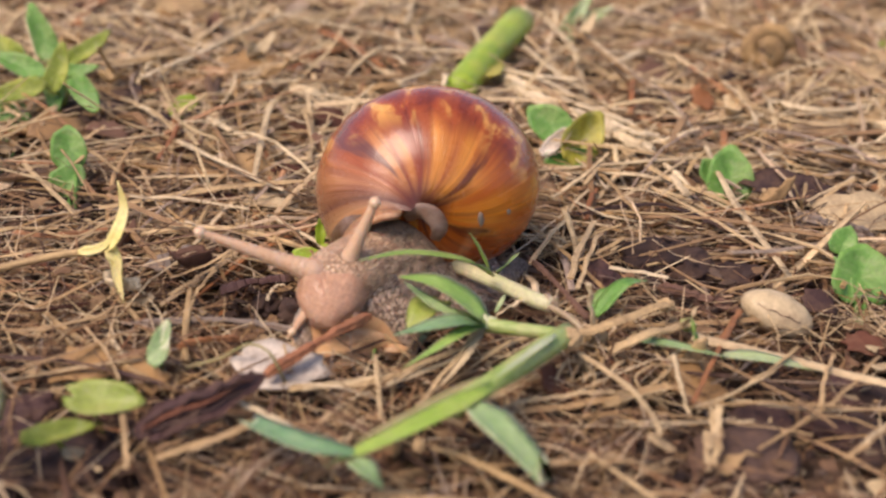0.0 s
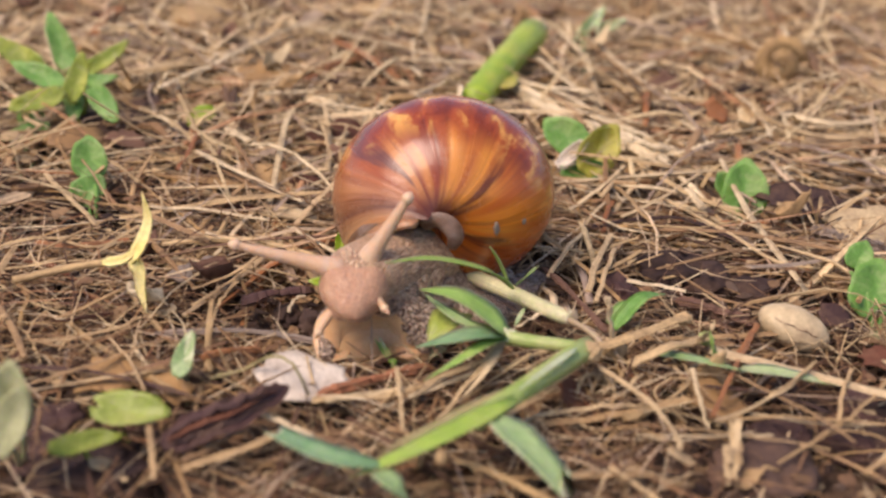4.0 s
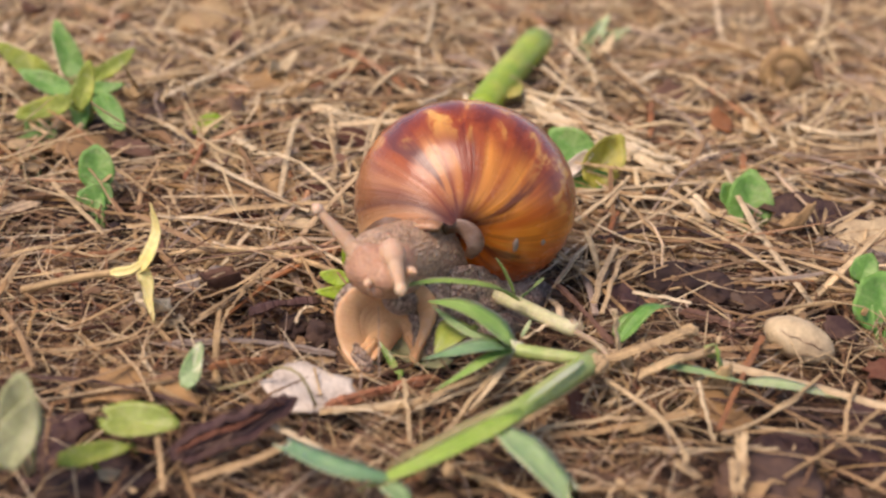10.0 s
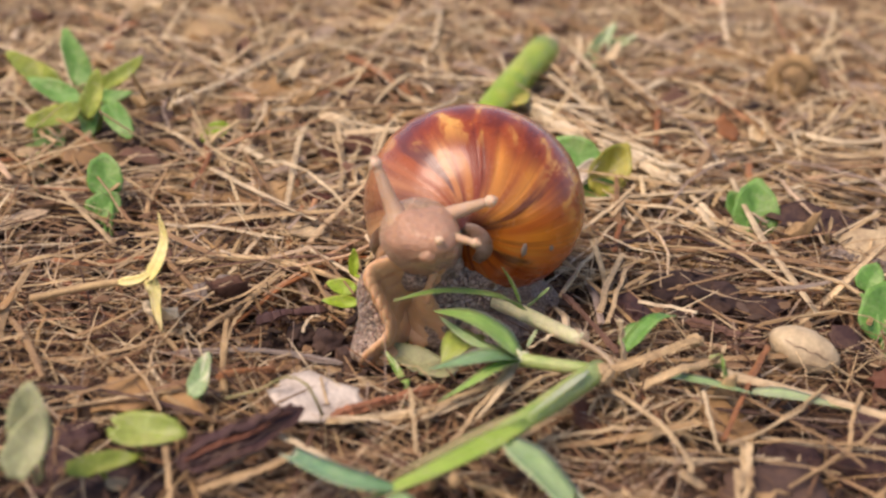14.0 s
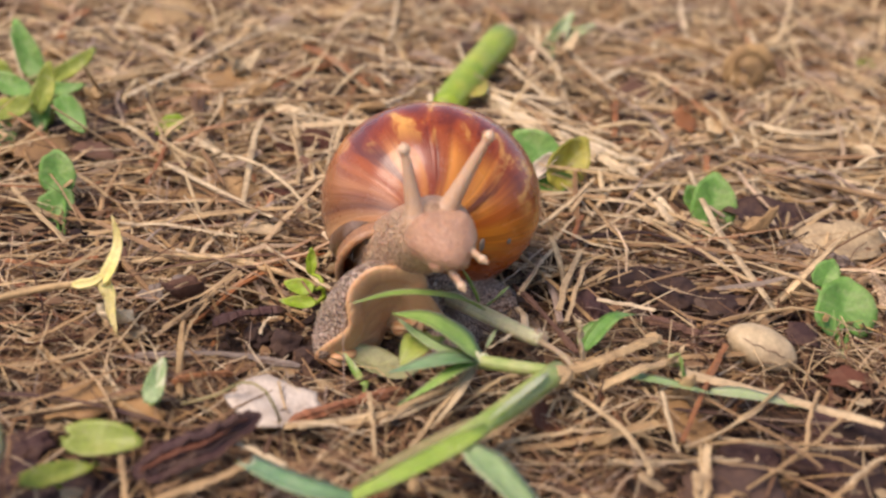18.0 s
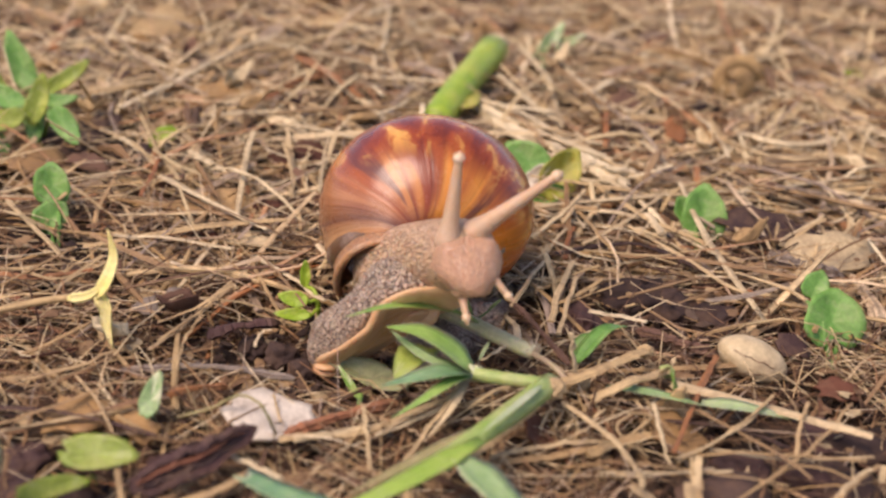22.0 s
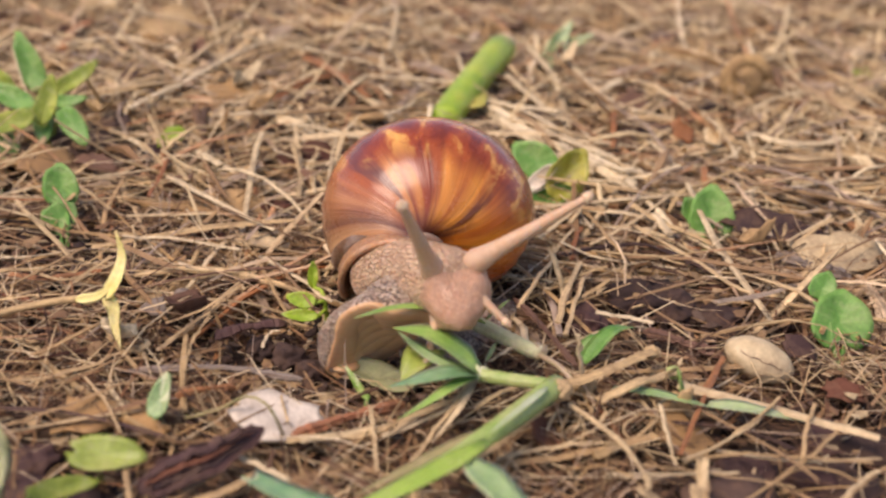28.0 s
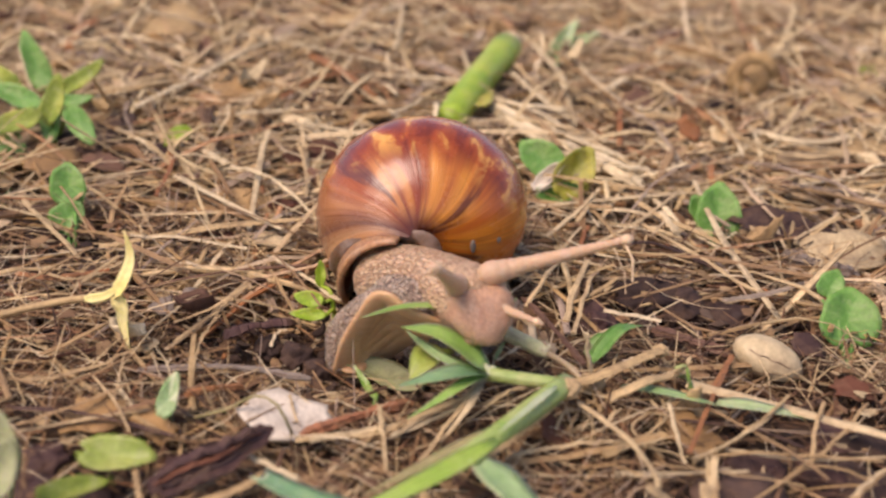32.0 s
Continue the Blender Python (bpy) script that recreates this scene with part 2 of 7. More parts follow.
PAPERY = dry_material("papery_chip", [(0.0, (0.7, 0.62, 0.51)), (1.0, (0.76, 0.68, 0.57))], "object", 0.5, 0.1)
CRUMB = dry_material("soil_crumb", [(0.0, (0.022, 0.013, 0.012)), (0.6, (0.06, 0.036, 0.028)), (1.0, (0.16, 0.11, 0.08))], "island", 0.85)
FLAKE = dry_material("leaf_flake", [(0.0, (0.07, 0.038, 0.0237)), (0.45, (0.2, 0.11, 0.0546)), (0.8, (0.42, 0.28, 0.137)), (1.0, (0.62, 0.48, 0.273))], "island", 0.7)
CLOD = dry_material("dark_clod", [(0.0, (0.035, 0.02, 0.018)), (1.0, (0.12, 0.075, 0.058))], "object", 0.8)
PEBBLE = dry_material("beige_pebble", [(0.0, (0.56, 0.44, 0.26)), (1.0, (0.66, 0.54, 0.36))], "object", 0.45, 0.3)
GREEN = leaf_material("grass_green", (0.17, 0.33, 0.06), (0.33, 0.5, 0.13), (0.55, 0.54, 0.26), 0.4, 0.45, 0.4, 0.85)
GREEN_DULL = leaf_material("blue_grey_blade", (0.17, 0.29, 0.11), (0.34, 0.47, 0.22), (0.57, 0.53, 0.33), 0.42, 0.6, 0.4, 0.85)
GREEN_LIGHT = leaf_material("fresh_leaf", (0.2, 0.34, 0.02), (0.36, 0.48, 0.045), (0.5, 0.46, 0.1), 0.45, 0.5, 0.35)
GREEN_ROUND = leaf_material("herb_leaf", (0.085, 0.23, 0.04), (0.18, 0.37, 0.085), (0.38, 0.44, 0.2), 0.5, 0.5, 0.35)
GREEN_WEED = leaf_material("weed_leaf", (0.14, 0.2, 0.025), (0.28, 0.34, 0.045), (0.46, 0.42, 0.08), 0.5, 0.7, 0.3)
CULM = leaf_material("pale_culm", (0.24, 0.37, 0.08), (0.46, 0.52, 0.2), (0.6, 0.48, 0.28), 0.4, 0.6)
OLIVE = leaf_material("olive_leaf", (0.3, 0.29, 0.035), (0.46, 0.43, 0.07), (0.46, 0.34, 0.14), 0.45, 0.5)
GREEN_FRESH = leaf_material("bright_sheath", (0.2, 0.34, 0.04), (0.34, 0.47, 0.09), (0.55, 0.54, 0.2), 0.4, 0.35, 0.4, 0.3)
GREEN_BLUE = leaf_material("teal_blade", (0.09, 0.22, 0.09), (0.2, 0.35, 0.17), (0.36, 0.42, 0.22), 0.38, 0.35, 0.5, 0.6)
OLIVE_DRY = leaf_material("withered_sheath", (0.2, 0.19, 0.07), (0.36, 0.31, 0.15), (0.42, 0.31, 0.17), 0.55, 0.6, 0.3)
OLIVE_GREEN = leaf_material("bud_leaf", (0.22, 0.3, 0.04), (0.34, 0.4, 0.09), (0.42, 0.38, 0.12), 0.4, 0.4)
# pale green-white for the highlight painted on the runner's stem
STEM_HIGHLIGHT = leaf_material("stem_highlight", (0.36, 0.46, 0.24), (0.55, 0.6, 0.4), (0.7, 0.66, 0.5), 0.35, 0.4)
CULM_DRY = leaf_material("straw_culm", (0.5, 0.52, 0.27), (0.7, 0.66, 0.42), (0.62, 0.48, 0.3), 0.42, 0.7)
DULL_LEAF = leaf_material("dull_leaf", (0.26, 0.28, 0.14), (0.38, 0.4, 0.22), (0.42, 0.38, 0.22), 0.55, 0.5, 0.25)
YELLOW = leaf_material("yellowed_leaf", (0.84, 0.72, 0.2), (0.92, 0.84, 0.38), (0.85, 0.75, 0.45), 0.5, 0.3, 0.3)
PINK = leaf_material("purple_stem", (0.34, 0.22, 0.16), (0.42, 0.33, 0.2), (0.5, 0.42, 0.26), 0.4, 0.5)
SHELL = shell_material()
LIP = skin_material("lip_edge", (0.5, 0.27, 0.13), (0.38, 0.19, 0.09), 700.0, 0.2)
LIP_TOP = skin_material("lip_top", (0.42, 0.23, 0.125), (0.27, 0.13, 0.07), 1100.0, 0.3, 0.35, (1, 1, 0.2), (0.33, 0.17, 0.09))
MANTLE = skin_material("mantle_skin", (0.16, 0.085, 0.045), (0.11, 0.055, 0.03), 1500.0, 0.25, 0.4)
NECK = skin_material("neck_skin", (0.62, 0.42, 0.27), (0.3, 0.175, 0.11), 1500.0, 0.7, 0.34, (1, 0.26, 1), (0.5, 0.32, 0.2))
HEAD = skin_material("head_skin", (0.54, 0.315, 0.195), (0.38, 0.21, 0.135), 1700.0, 0.4, 0.3, (1, 0.3, 1), (0.46, 0.26, 0.17))
FLANK = skin_material("flank_skin", (0.52, 0.39, 0.29), (0.1, 0.06, 0.05), 1250.0, 0.9, 0.42, (1, 1, 1), (0.36, 0.24, 0.17))
SOLE = skin_material("sole_skin", (0.66, 0.4, 0.21), (0.62, 0.37, 0.19), 900.0, 0.08, 0.34, (1, 1, 1), (0.56, 0.31, 0.14))
RIM = skin_material("rim_skin", (0.66, 0.41, 0.22), (0.58, 0.35, 0.18), 1400.0, 0.2, 0.34, (1, 1, 1), (0.55, 0.34, 0.19))
STALK = skin_material("tentacle_skin", (0.64, 0.41, 0.25), (0.55, 0.34, 0.2), 2600.0, 0.3, 0.33)
EYE = skin_material("eye_tip", (0.72, 0.52, 0.33), (0.6, 0.41, 0.26), 1500.0, 0.1, 0.25)


# ---- mesh tools ----
def finish(name, bm, mat, smooth=True):
    for face in bm.faces:
        face.smooth = smooth
    data = bpy.data.meshes.new(name)
    bm.to_mesh(data)
    bm.free()
    data.materials.append(mat)
    return data


def part(name, bm, mat, parent, label="", smooth=True):
    """Links a bmesh as one mesh under a thing or a part."""
    ob = new(name, finish(name, bm, mat, smooth))
    ob.parent = parent
    return tagged(ob, label)


def thing(name, bm, mat, label, category, group="", kind="", smooth=True):
    return tagged(new(name, finish(name, bm, mat, smooth)), label, category, group, kind)


def empty(name, place, label, category, group=""):
    ob = new(name)
    ob.empty_display_size = 0.01
    ob.location = place
    return tagged(ob, label, category, group)


def bend(points, steps):
    """A smooth line through the given places."""
    p = [Vector(q) for q in points]
    if len(p) == 2:
        return [p[0].lerp(p[1], k / steps) for k in range(steps + 1)]
    p = [2 * p[0] - p[1], *p, 2 * p[-1] - p[-2]]
    out = []
    each = max(1, steps // (len(p) - 3))
    for a, b, c, d in zip(p, p[1:], p[2:], p[3:]):
        for k in range(each):
            u = k / each
            out.append(0.5 * (2 * b + (c - a) * u + (2 * a - 5 * b + 4 * c - d) * u * u + (3 * b - a - 3 * c + d) * u**3))
    return [*out, p[-2]]


def sweep(bm, line, sizes, section, up=(0, 0, 1), rough=0.0):
    """Sweeps a closed section (pairs across and up) along a line; sizes scale it at each end-to-end share."""
    rings, up = [], Vector(up)
    count = len(line) - 1
    for n, place in enumerate(line):
        ahead = (line[min(n + 1, count)] - line[max(n - 1, 0)]).normalized()
        side = ahead.cross(up)
        side = side.normalized() if side.length > 1e-6 else Vector((1, 0, 0))
        above = side.cross(ahead)
        s = sizes(n / count) * (1 + rough * random.uniform(-1, 1))
        rings.append([bm.verts.new(place + (side * a + above * h) * s) for a, h in section])
    m, uv, along = len(section), bm.loops.layers.uv.verify(), 0.0
    for n, (r, q) in enumerate(zip(rings, rings[1:])):
        step = (line[n + 1] - line[n]).length * 100
        for k in range(m):
            f = bm.faces.new((r[k], r[(k + 1) % m], q[(k + 1) % m], q[k]))
            for loop, at in zip(f.loops, ((k / m, along), ((k + 1) / m, along), ((k + 1) / m, along + step), (k / m, along + step))):
                loop[uv].uv = at
        along += step
    bm.faces.new(rings[0][::-1]), bm.faces.new(rings[-1])
    return bm


def ring(n, flat=1.0):
    return [(math.cos(2 * math.pi * k / n), flat * math.sin(2 * math.pi * k / n)) for k in range(n)]


BLADE = [(-1, 0.28), (-0.5, 0.08), (0, -0.05), (0.5, 0.08), (1, 0.28), (0.5, 0.0), (0, -0.16), (-0.5, 0.0)]


def leaf_mesh(radius, squash=1.0, notch=0.0, cup=0.25, wave=0.1, point=0.0, fold=0.0, thick=0.25, seed=0):
    """A thin leaf with two faces: round or pointed, notched, cupped and waved, in metres; its tip along +x."""
    bm, rng = bmesh.new(), random.Random(seed)
    shift = rng.uniform(0, 6)
    ragged = [1 + rng.uniform(-0.05, 0.04) for _ in range(28)]
    sides, rings_n = 28, 5
    layers = []
    for drop in (0.0, -thick * MM):
        grid = [[bm.verts.new((0, 0, drop))]]
        for k in range(1, rings_n + 1):
            row = []
            for j in range(sides):
                a = 2 * math.pi * j / sides
                far = 1 + point * max(0, math.cos(a)) ** 6 - notch * max(0, -math.cos(a)) ** 14 + 0.05 * math.sin(2 * a + shift) * math.sin(5 * a + shift)
                r = radius * far * k / rings_n * (ragged[j] if k == rings_n else 1)
                x, y = r * math.cos(a), r * math.sin(a) * squash
                z = cup * (r * r) / radius + wave * radius * math.sin(3 * a + shift) * (k / rings_n) ** 2 + fold * abs(y) + 0.035 * radius * abs(math.sin(4.5 * a + shift)) * k / rings_n
                row.append(bm.verts.new((x, y, z + drop)))
            grid.append(row)
        layers.append(grid)
    at = {}
    for grid in layers:
        at[grid[0][0]] = (0.5, 0.0)
        at.update((p, (j / sides * 0.6, 0.35 * k)) for k, row in enumerate(grid) if k for j, p in enumerate(row))
    for flip, grid in enumerate(layers):
        for j in range(sides):
            f = [grid[0][0], grid[1][j], grid[1][(j + 1) % sides]]
            bm.faces.new(f[::-1] if flip else f)
            for k in range(1, rings_n):
                f = [grid[k][j], grid[k + 1][j], grid[k + 1][(j + 1) % sides], grid[k][(j + 1) % sides]]
                bm.faces.new(f[::-1] if flip else f)
    for j in range(sides):
        a, b = layers[0][-1], layers[1][-1]
        bm.faces.new((a[j], b[j], b[(j + 1) % sides], a[(j + 1) % sides]))
    uv = bm.loops.layers.uv.verify()
    for f in bm.faces:
        for loop in f.loops:
            loop[uv].uv = at[loop.vert]
    return bm


def lump(size, uneven=0.2, seed=0, detail=2, grain=1.6):
    """An uneven rounded lump with the half sizes given in millimetres."""
    bm = bmesh.new()
    bmesh.ops.create_icosphere(bm, subdivisions=detail, radius=1.0)
    for p in bm.verts:
        n = noise.fractal(p.co * grain + Vector((seed * 7.3, seed * 3.1, 0)), 0.6, 2.0, 3)
        p.co = p.co * (1 + uneven * n)
        p.co = Vector((p.co.x * size[0], p.co.y * size[1], p.co.z * size[2])) * MM
    return bm


# ---- ground ----
def spread(inner, step, far):
    s, out = step, [0.0]
    while out[-1] < far:
        if out[-1] > inner:
            s *= 1.35
        out.append(out[-1] + s)
    return [-q for q in out[:0:-1]] + out


def soil_height(x, y):
    near = max(0.0, 1 - max(abs(x), abs(y - 0.1)) / 0.6)
    return -0.0065 + near * (0.0035 * noise.noise((x * 22, y * 22, 3)) + 0.002 * noise.noise((x * 75, y * 75, 9)) + 0.0012 * noise.noise((x * 210, y * 210, 1)))


def build_ground():
    xs, ys = spread(0.28, 0.0035, 400), [q + 0.1 for q in spread(0.28, 0.0035, 400)]
    verts = [(x, y, soil_height(x, y)) for y in ys for x in xs]
    w = len(xs)
    faces = [(j * w + i, j * w + i + 1, (j + 1) * w + i + 1, (j + 1) * w + i) for j in range(len(ys) - 1) for i in range(w - 1)]
    data = bpy.data.meshes.new("ground")
    data.from_pydata(verts, [], faces)
    data.polygons.foreach_set("use_smooth", [True] * len(faces))
    data.materials.append(SOIL)
    tagged(new("ground", data), "dark damp crumbly soil under the straw litter", "ground", kind="structure")


build_ground()

# ---- the snail ----
SHELL_R, WHORL, LIP_AT = 24.4, 1.32, radians(227)


def shell_point(theta, s, out=0.0):
    """A place on the shell, in millimetres: theta round the axis, s from the suture (0) over the girth to the pole (1)."""
    k = WHORL ** ((theta - LIP_AT) / (2 * math.pi))
    if s < 0.45:
        a = s / 0.45 * math.pi / 2
        q, h = 0.70 + 0.30 * math.sin(a), -0.62 * math.cos(a)
    else:
        a = (s - 0.45) / 0.55 * math.pi / 2
        q, h = max(0.035, math.cos(a) ** 0.92), 0.82 * math.sin(a)
    q, h = q + out * math.cos(a), h + out * (math.sin(a) if s >= 0.45 else -math.cos(a) * 0.3)
    if s > 0.45:
        theta -= radians(58) * (1 - min(q, 1))
    R = SHELL_R * k
    lift = SHELL_R * 0.55 * (k - 1)
    return Vector((0.95 * R * q * math.cos(theta), 0.85 * R * q * math.sin(theta), 0.95 * (R * h + lift))) * MM


def build_shell(parent):
    bm = bmesh.new()
    uv = bm.loops.layers.uv.new("growth")
    turns, m = 132, 36
    first = LIP_AT - 2 * math.pi * 2.4
    rows = []
    for i in range(turns + 1):
        th = first + (LIP_AT - first) * i / turns
        ripple = 0.006 * math.sin(th * 31) + 0.004 * math.sin(th * 53 + 1)
        rows.append([bm.verts.new(shell_point(th, j / m, ripple)) for j in range(m + 1)])
    for i in range(turns):
        for j in range(m):
            f = bm.faces.new((rows[i][j], rows[i][j + 1], rows[i + 1][j + 1], rows[i + 1][j]))
            for loop, (a, c) in zip(f.loops, ((i, j), (i, j + 1), (i + 1, j + 1), (i + 1, j))):
                u = 1 - (turns - a) / turns * 2.4
                loop[uv].uv = (u - 0.085 * min(1.0, max(0.0, (1.0 - u) / 0.14)) * min(1.0, max(0.0, (c / m - 0.45) / 0.55)) ** 1.5, c / m)
    bmesh.ops.recalc_face_normals(bm, faces=bm.faces)
    shell = part("shell", bm, SHELL, parent, "glossy amber and brown shell with dark flame streaks")
    # the apex, closed
    apex = [shell_point(first, j / m) for j in range(m + 1)]
    centre = sum(apex, Vector()) / len(apex)
    tip = lump((7, 7, 6), 0.05, 3)
    bmesh.ops.translate(tip, verts=tip.verts, vec=centre)
    part("spire_tip", tip, SHELL, shell)
    # the flared outer lip and its thick edge
    ledge = bmesh.new()
    brim = [[ledge.verts.new(shell_point(LIP_AT + 0.04 * i - 0.02, 0.2 + 0.77 * j / 36, 0.016 * i**1.35)) for j in range(37)] for i in range(5)]
    for i in range(4):
        for j in range(36):
            ledge.faces.new((brim[i][j], brim[i][j + 1], brim[i + 1][j + 1], brim[i + 1][j]))
    bmesh.ops.recalc_face_normals(ledge, faces=ledge.faces)
    bmesh.ops.solidify(ledge, geom=ledge.faces[:], thickness=0.7 * MM)
    part("flared_lip", ledge, LIP_TOP, shell, "flared tan lip of the shell with growth lines")
    line = [shell_point(LIP_AT + 0.14, 0.2 + 0.77 * k / 40, 0.1) for k in range(41)]
    part("lip", sweep(bmesh.new(), line, lambda u: (0.55 + 0.45 * (1 - u) ** 0.7) * MM, ring(12)), LIP, shell, "pale brown thickened edge of the shell")
    # the dark inside of the mouth
    inner = bmesh.new()
    inside = [[inner.verts.new(shell_point(LIP_AT - 0.9 * i / 12, 0.28 + 0.7 * j / 24, -0.05)) for j in range(25)] for i in range(13)]
    for i in range(12):
        for j in range(24):
            inner.faces.new((inside[i][j], inside[i][j + 1], inside[i + 1][j + 1], inside[i + 1][j]))
    part("shell_lining", inner, LIP, shell)
    # soft collar of the mantle along the lip, and its lobe at the pole
    line = [shell_point(LIP_AT + 0.02, 0.42 + 0.52 * k / 30, -0.085) for k in range(31)]
    part("mantle_collar", sweep(bmesh.new(), line, lambda u: (0.6 + 2.0 * math.sin(math.pi * u) ** 0.7) * MM, ring(10, 1.0)), MANTLE, shell, "dark brown mantle edge")
    arc = bend([v(-2.2, -1.8, 16.4), v(0.4, -0.2, 17.0), v(2.8, -0.8, 17.2), v(4.0, -2.9, 16.8), v(3.2, -5.4, 16.0)], 28)
    part("mantle_lobe", sweep(bmesh.new(), arc, lambda u: (0.4 + 1.3 * math.sin(math.pi * (0.08 + 0.86 * u)) ** 0.6) * MM, ring(14, 0.32), up=(0.3, -0.2, 1)), MANTLE, shell, "rounded brown mantle lobe beside the columella")
    for place, normal, size in ((v(10.6, -2.0, 11.9), (0.45, -0.25, 0.86), (0.55, 1.5, 0.3)), (v(15.1, -1.0, 8.4), (0.7, -0.07, 0.71), (0.5, 0.6, 0.2))):
        scar = lump(size, 0.2, 9)
        lean = Vector((0, 0, 1)).rotation_difference(Vector(normal)).to_matrix().to_4x4()
        bmesh.ops.transform(scar, matrix=Matrix.Translation(place) @ lean @ pose(0, 0, 0, 0, 0, 8), verts=scar.verts)
        part("chipped_scar", scar, BARK_GREY, shell, "small grey chipped scar")
    return shell


def body_piece(name, size, mat, parent, label="", seed=0, uneven=0.03):
    return part(name, lump(size, uneven, seed, 4, 1.4), mat, parent, label)


def tentacle(name, count, thick, tip, flare, parent, label):
    """A tentacle in short smooth joints that slide along one line, from the flared root to the knob."""
    joints = []
    for n in range(count):
        u = n / (count - 1)
        r = tip + (thick - tip) * (1 - u) ** 1.1 + flare * thick * max(0.0, 1 - 3.2 * u) ** 2
        half = max(2.4, 1.3 * r) if u < 0.85 else 1.3
        joints.append(part(name if n == 0 else name + "_joint", lump((r, half, r), 0.01, n, 3), STALK, parent, label if n == 0 else ""))
    part("knob", lump((tip * 1.55, tip * 1.6, tip * 1.5), 0.02, 2, 3), EYE, joints[-1])
    return joints


def pad(wide, deep, thick, seed=0, uneven=0.04):
    """A flat rounded pad of skin, in half millimetres, its face along z."""
    bm = bmesh.new()
    bmesh.ops.create_icosphere(bm, subdivisions=3, radius=1.0)
    for p in bm.verts:
        r = min(1.0, math.hypot(p.co.x, p.co.y))
        z = math.copysign(max(0.0, 1 - r * r) ** 0.5, p.co.z)
        n = 1 + uneven * noise.noise(p.co * 1.7 + Vector((seed * 5.1, seed * 2.3, 0)))
        p.co = Vector((p.co.x * wide * n, p.co.y * deep * n, z * thick)) * MM
    return bm


def sheet_of(name, columns, rows, size, mat, parent, label, reach=1.0):
    """A grid of pads, in columns along a fold and rows across it, that moves as one soft sheet."""
    shapes = [finish(name, pad(*size, seed=k), mat) for k in range(4)]
    pieces = []
    for c in range(columns):
        for r in range(rows):
            ob = new(name, shapes[(3 * c + r) % 4])
            ob.parent = parent
            pieces.append((c / (columns - 1), reach * r / (rows - 1), tagged(ob, label if c == r == 0 else "")))
    return pieces


def head_mesh():
    """A wedge of a head, broad behind and narrow towards the mouth (+y), with low brows under the eyestalks."""
    bm = lump((6.1, 8.6, 4.7), 0.03, 11, 5)
    for p in bm.verts:
        u = p.co.y / (8.6 * MM)
        k = 1 - 0.26 * max(0.0, u) ** 1.5
        p.co.x *= k
        p.co.z = p.co.z * k - 0.5 * MM * u * u
        for side in (-1, 1):
            d = (Vector((p.co.x - side * 3.6 * MM, p.co.y - 1.5 * MM, p.co.z - 3.6 * MM))).length / (3.2 * MM)
            if d < 1:
                p.co += Vector((side * 0.5, 0, 1.0)) * 0.6 * MM * (1 - d * d) ** 2
    return bm


def build_snail():
    snail = empty("snail", v(-4, -34, -6), "large land snail with amber-brown striped shell creeping over straw litter", "snail")
    base = Matrix.Translation(-snail.location)
    parts = {"base": base, "shell": build_shell(snail)}
    parts["neck"] = [body_piece("neck_fold", (7.3 - 0.7 * k / 13, 6.0, 6.9 - 0.8 * k / 13), NECK, snail, seed=k, uneven=0.02) for k in range(14)]
    parts["column"] = [body_piece("body_fold", (7.0 - 0.6 * k, 6.2 - 0.4 * k, 5.6), NECK if k < 4 else FLANK, snail, seed=k + 20) for k in range(6)]
    parts["head"] = part("head", head_mesh(), HEAD, snail, "pinkish-tan finely wrinkled head")
    parts["muzzle"] = part("muzzle", lump((4.0, 3.8, 3.0), 0.04, 13, 4), HEAD, snail)
    for side in (-1, 1):
        lip = lump((1.8, 1.9, 1.5), 0.06, 15 + side, 3)
        bmesh.ops.translate(lip, verts=lip.verts, vec=v(1.7 * side, 2.2, -2.0))
        part("mouth_lobe", lip, HEAD, parts["muzzle"])
    parts["left"] = tentacle("left_eyestalk", 16, 1.7, 0.68, 0.28, snail, "long translucent tan eyestalk")
    parts["right"] = tentacle("right_eyestalk", 16, 1.7, 0.68, 0.28, snail, "long translucent tan eyestalk")
    parts["low_left"] = tentacle("left_feeler", 7, 1.0, 0.5, 0.25, snail, "short tan feeler")
    parts["low_right"] = tentacle("right_feeler", 7, 1.0, 0.5, 0.25, snail, "short tan feeler")
    parts["skin"] = sheet_of("foot_skin", 24, 5, (1.9, 1.5, 1.0), FLANK, snail, "granular grey-brown skin of the foot", 0.72)
    parts["sole"] = sheet_of("sole_fold", 32, 6, (2.7, 2.5, 0.9), SOLE, snail, "smooth tan sole of the lifted foot")
    parts["flank"] = sheet_of("flank_skin", 12, 5, (2.9, 2.3, 1.3), FLANK, snail, "dark granular skin of the flank")
    bead = finish("foot_rim", lump((1.6, 0.72, 0.72), 0.03, 6, 3), RIM)
    parts["rim"] = []
    for k in range(48):
        ob = new("foot_rim", bead)
        ob.parent = snail
        parts["rim"].append((k / 47, tagged(ob, "pale wavy hem of the foot" if k == 0 else "")))
    # the creeping foot under the shell, out to the tail
    line = bend([v(2, -36, -3), v(7, -31, -3), v(11, -25, -3), v(15, -17, -4)], 18)
    for k in range(7):
        q = line[k * 3] if k * 3 < len(line) else line[-1]
        piece = body_piece("foot_side", (6.0 - 0.5 * k, 6.2 - 0.3 * k, 4.8 - 0.5 * k), FLANK, snail, seed=k + 40)
        piece.location = q - snail.location
    hem = [q - snail.location + v(0, 0, -3.2) for q in line]
    part("foot_hem", sweep(bmesh.new(), hem, lambda u: (7.4 - 4 * u) * MM, ring(14, 0.14)), SOLE, snail, "thin tan hem of the foot")
    return snail, parts


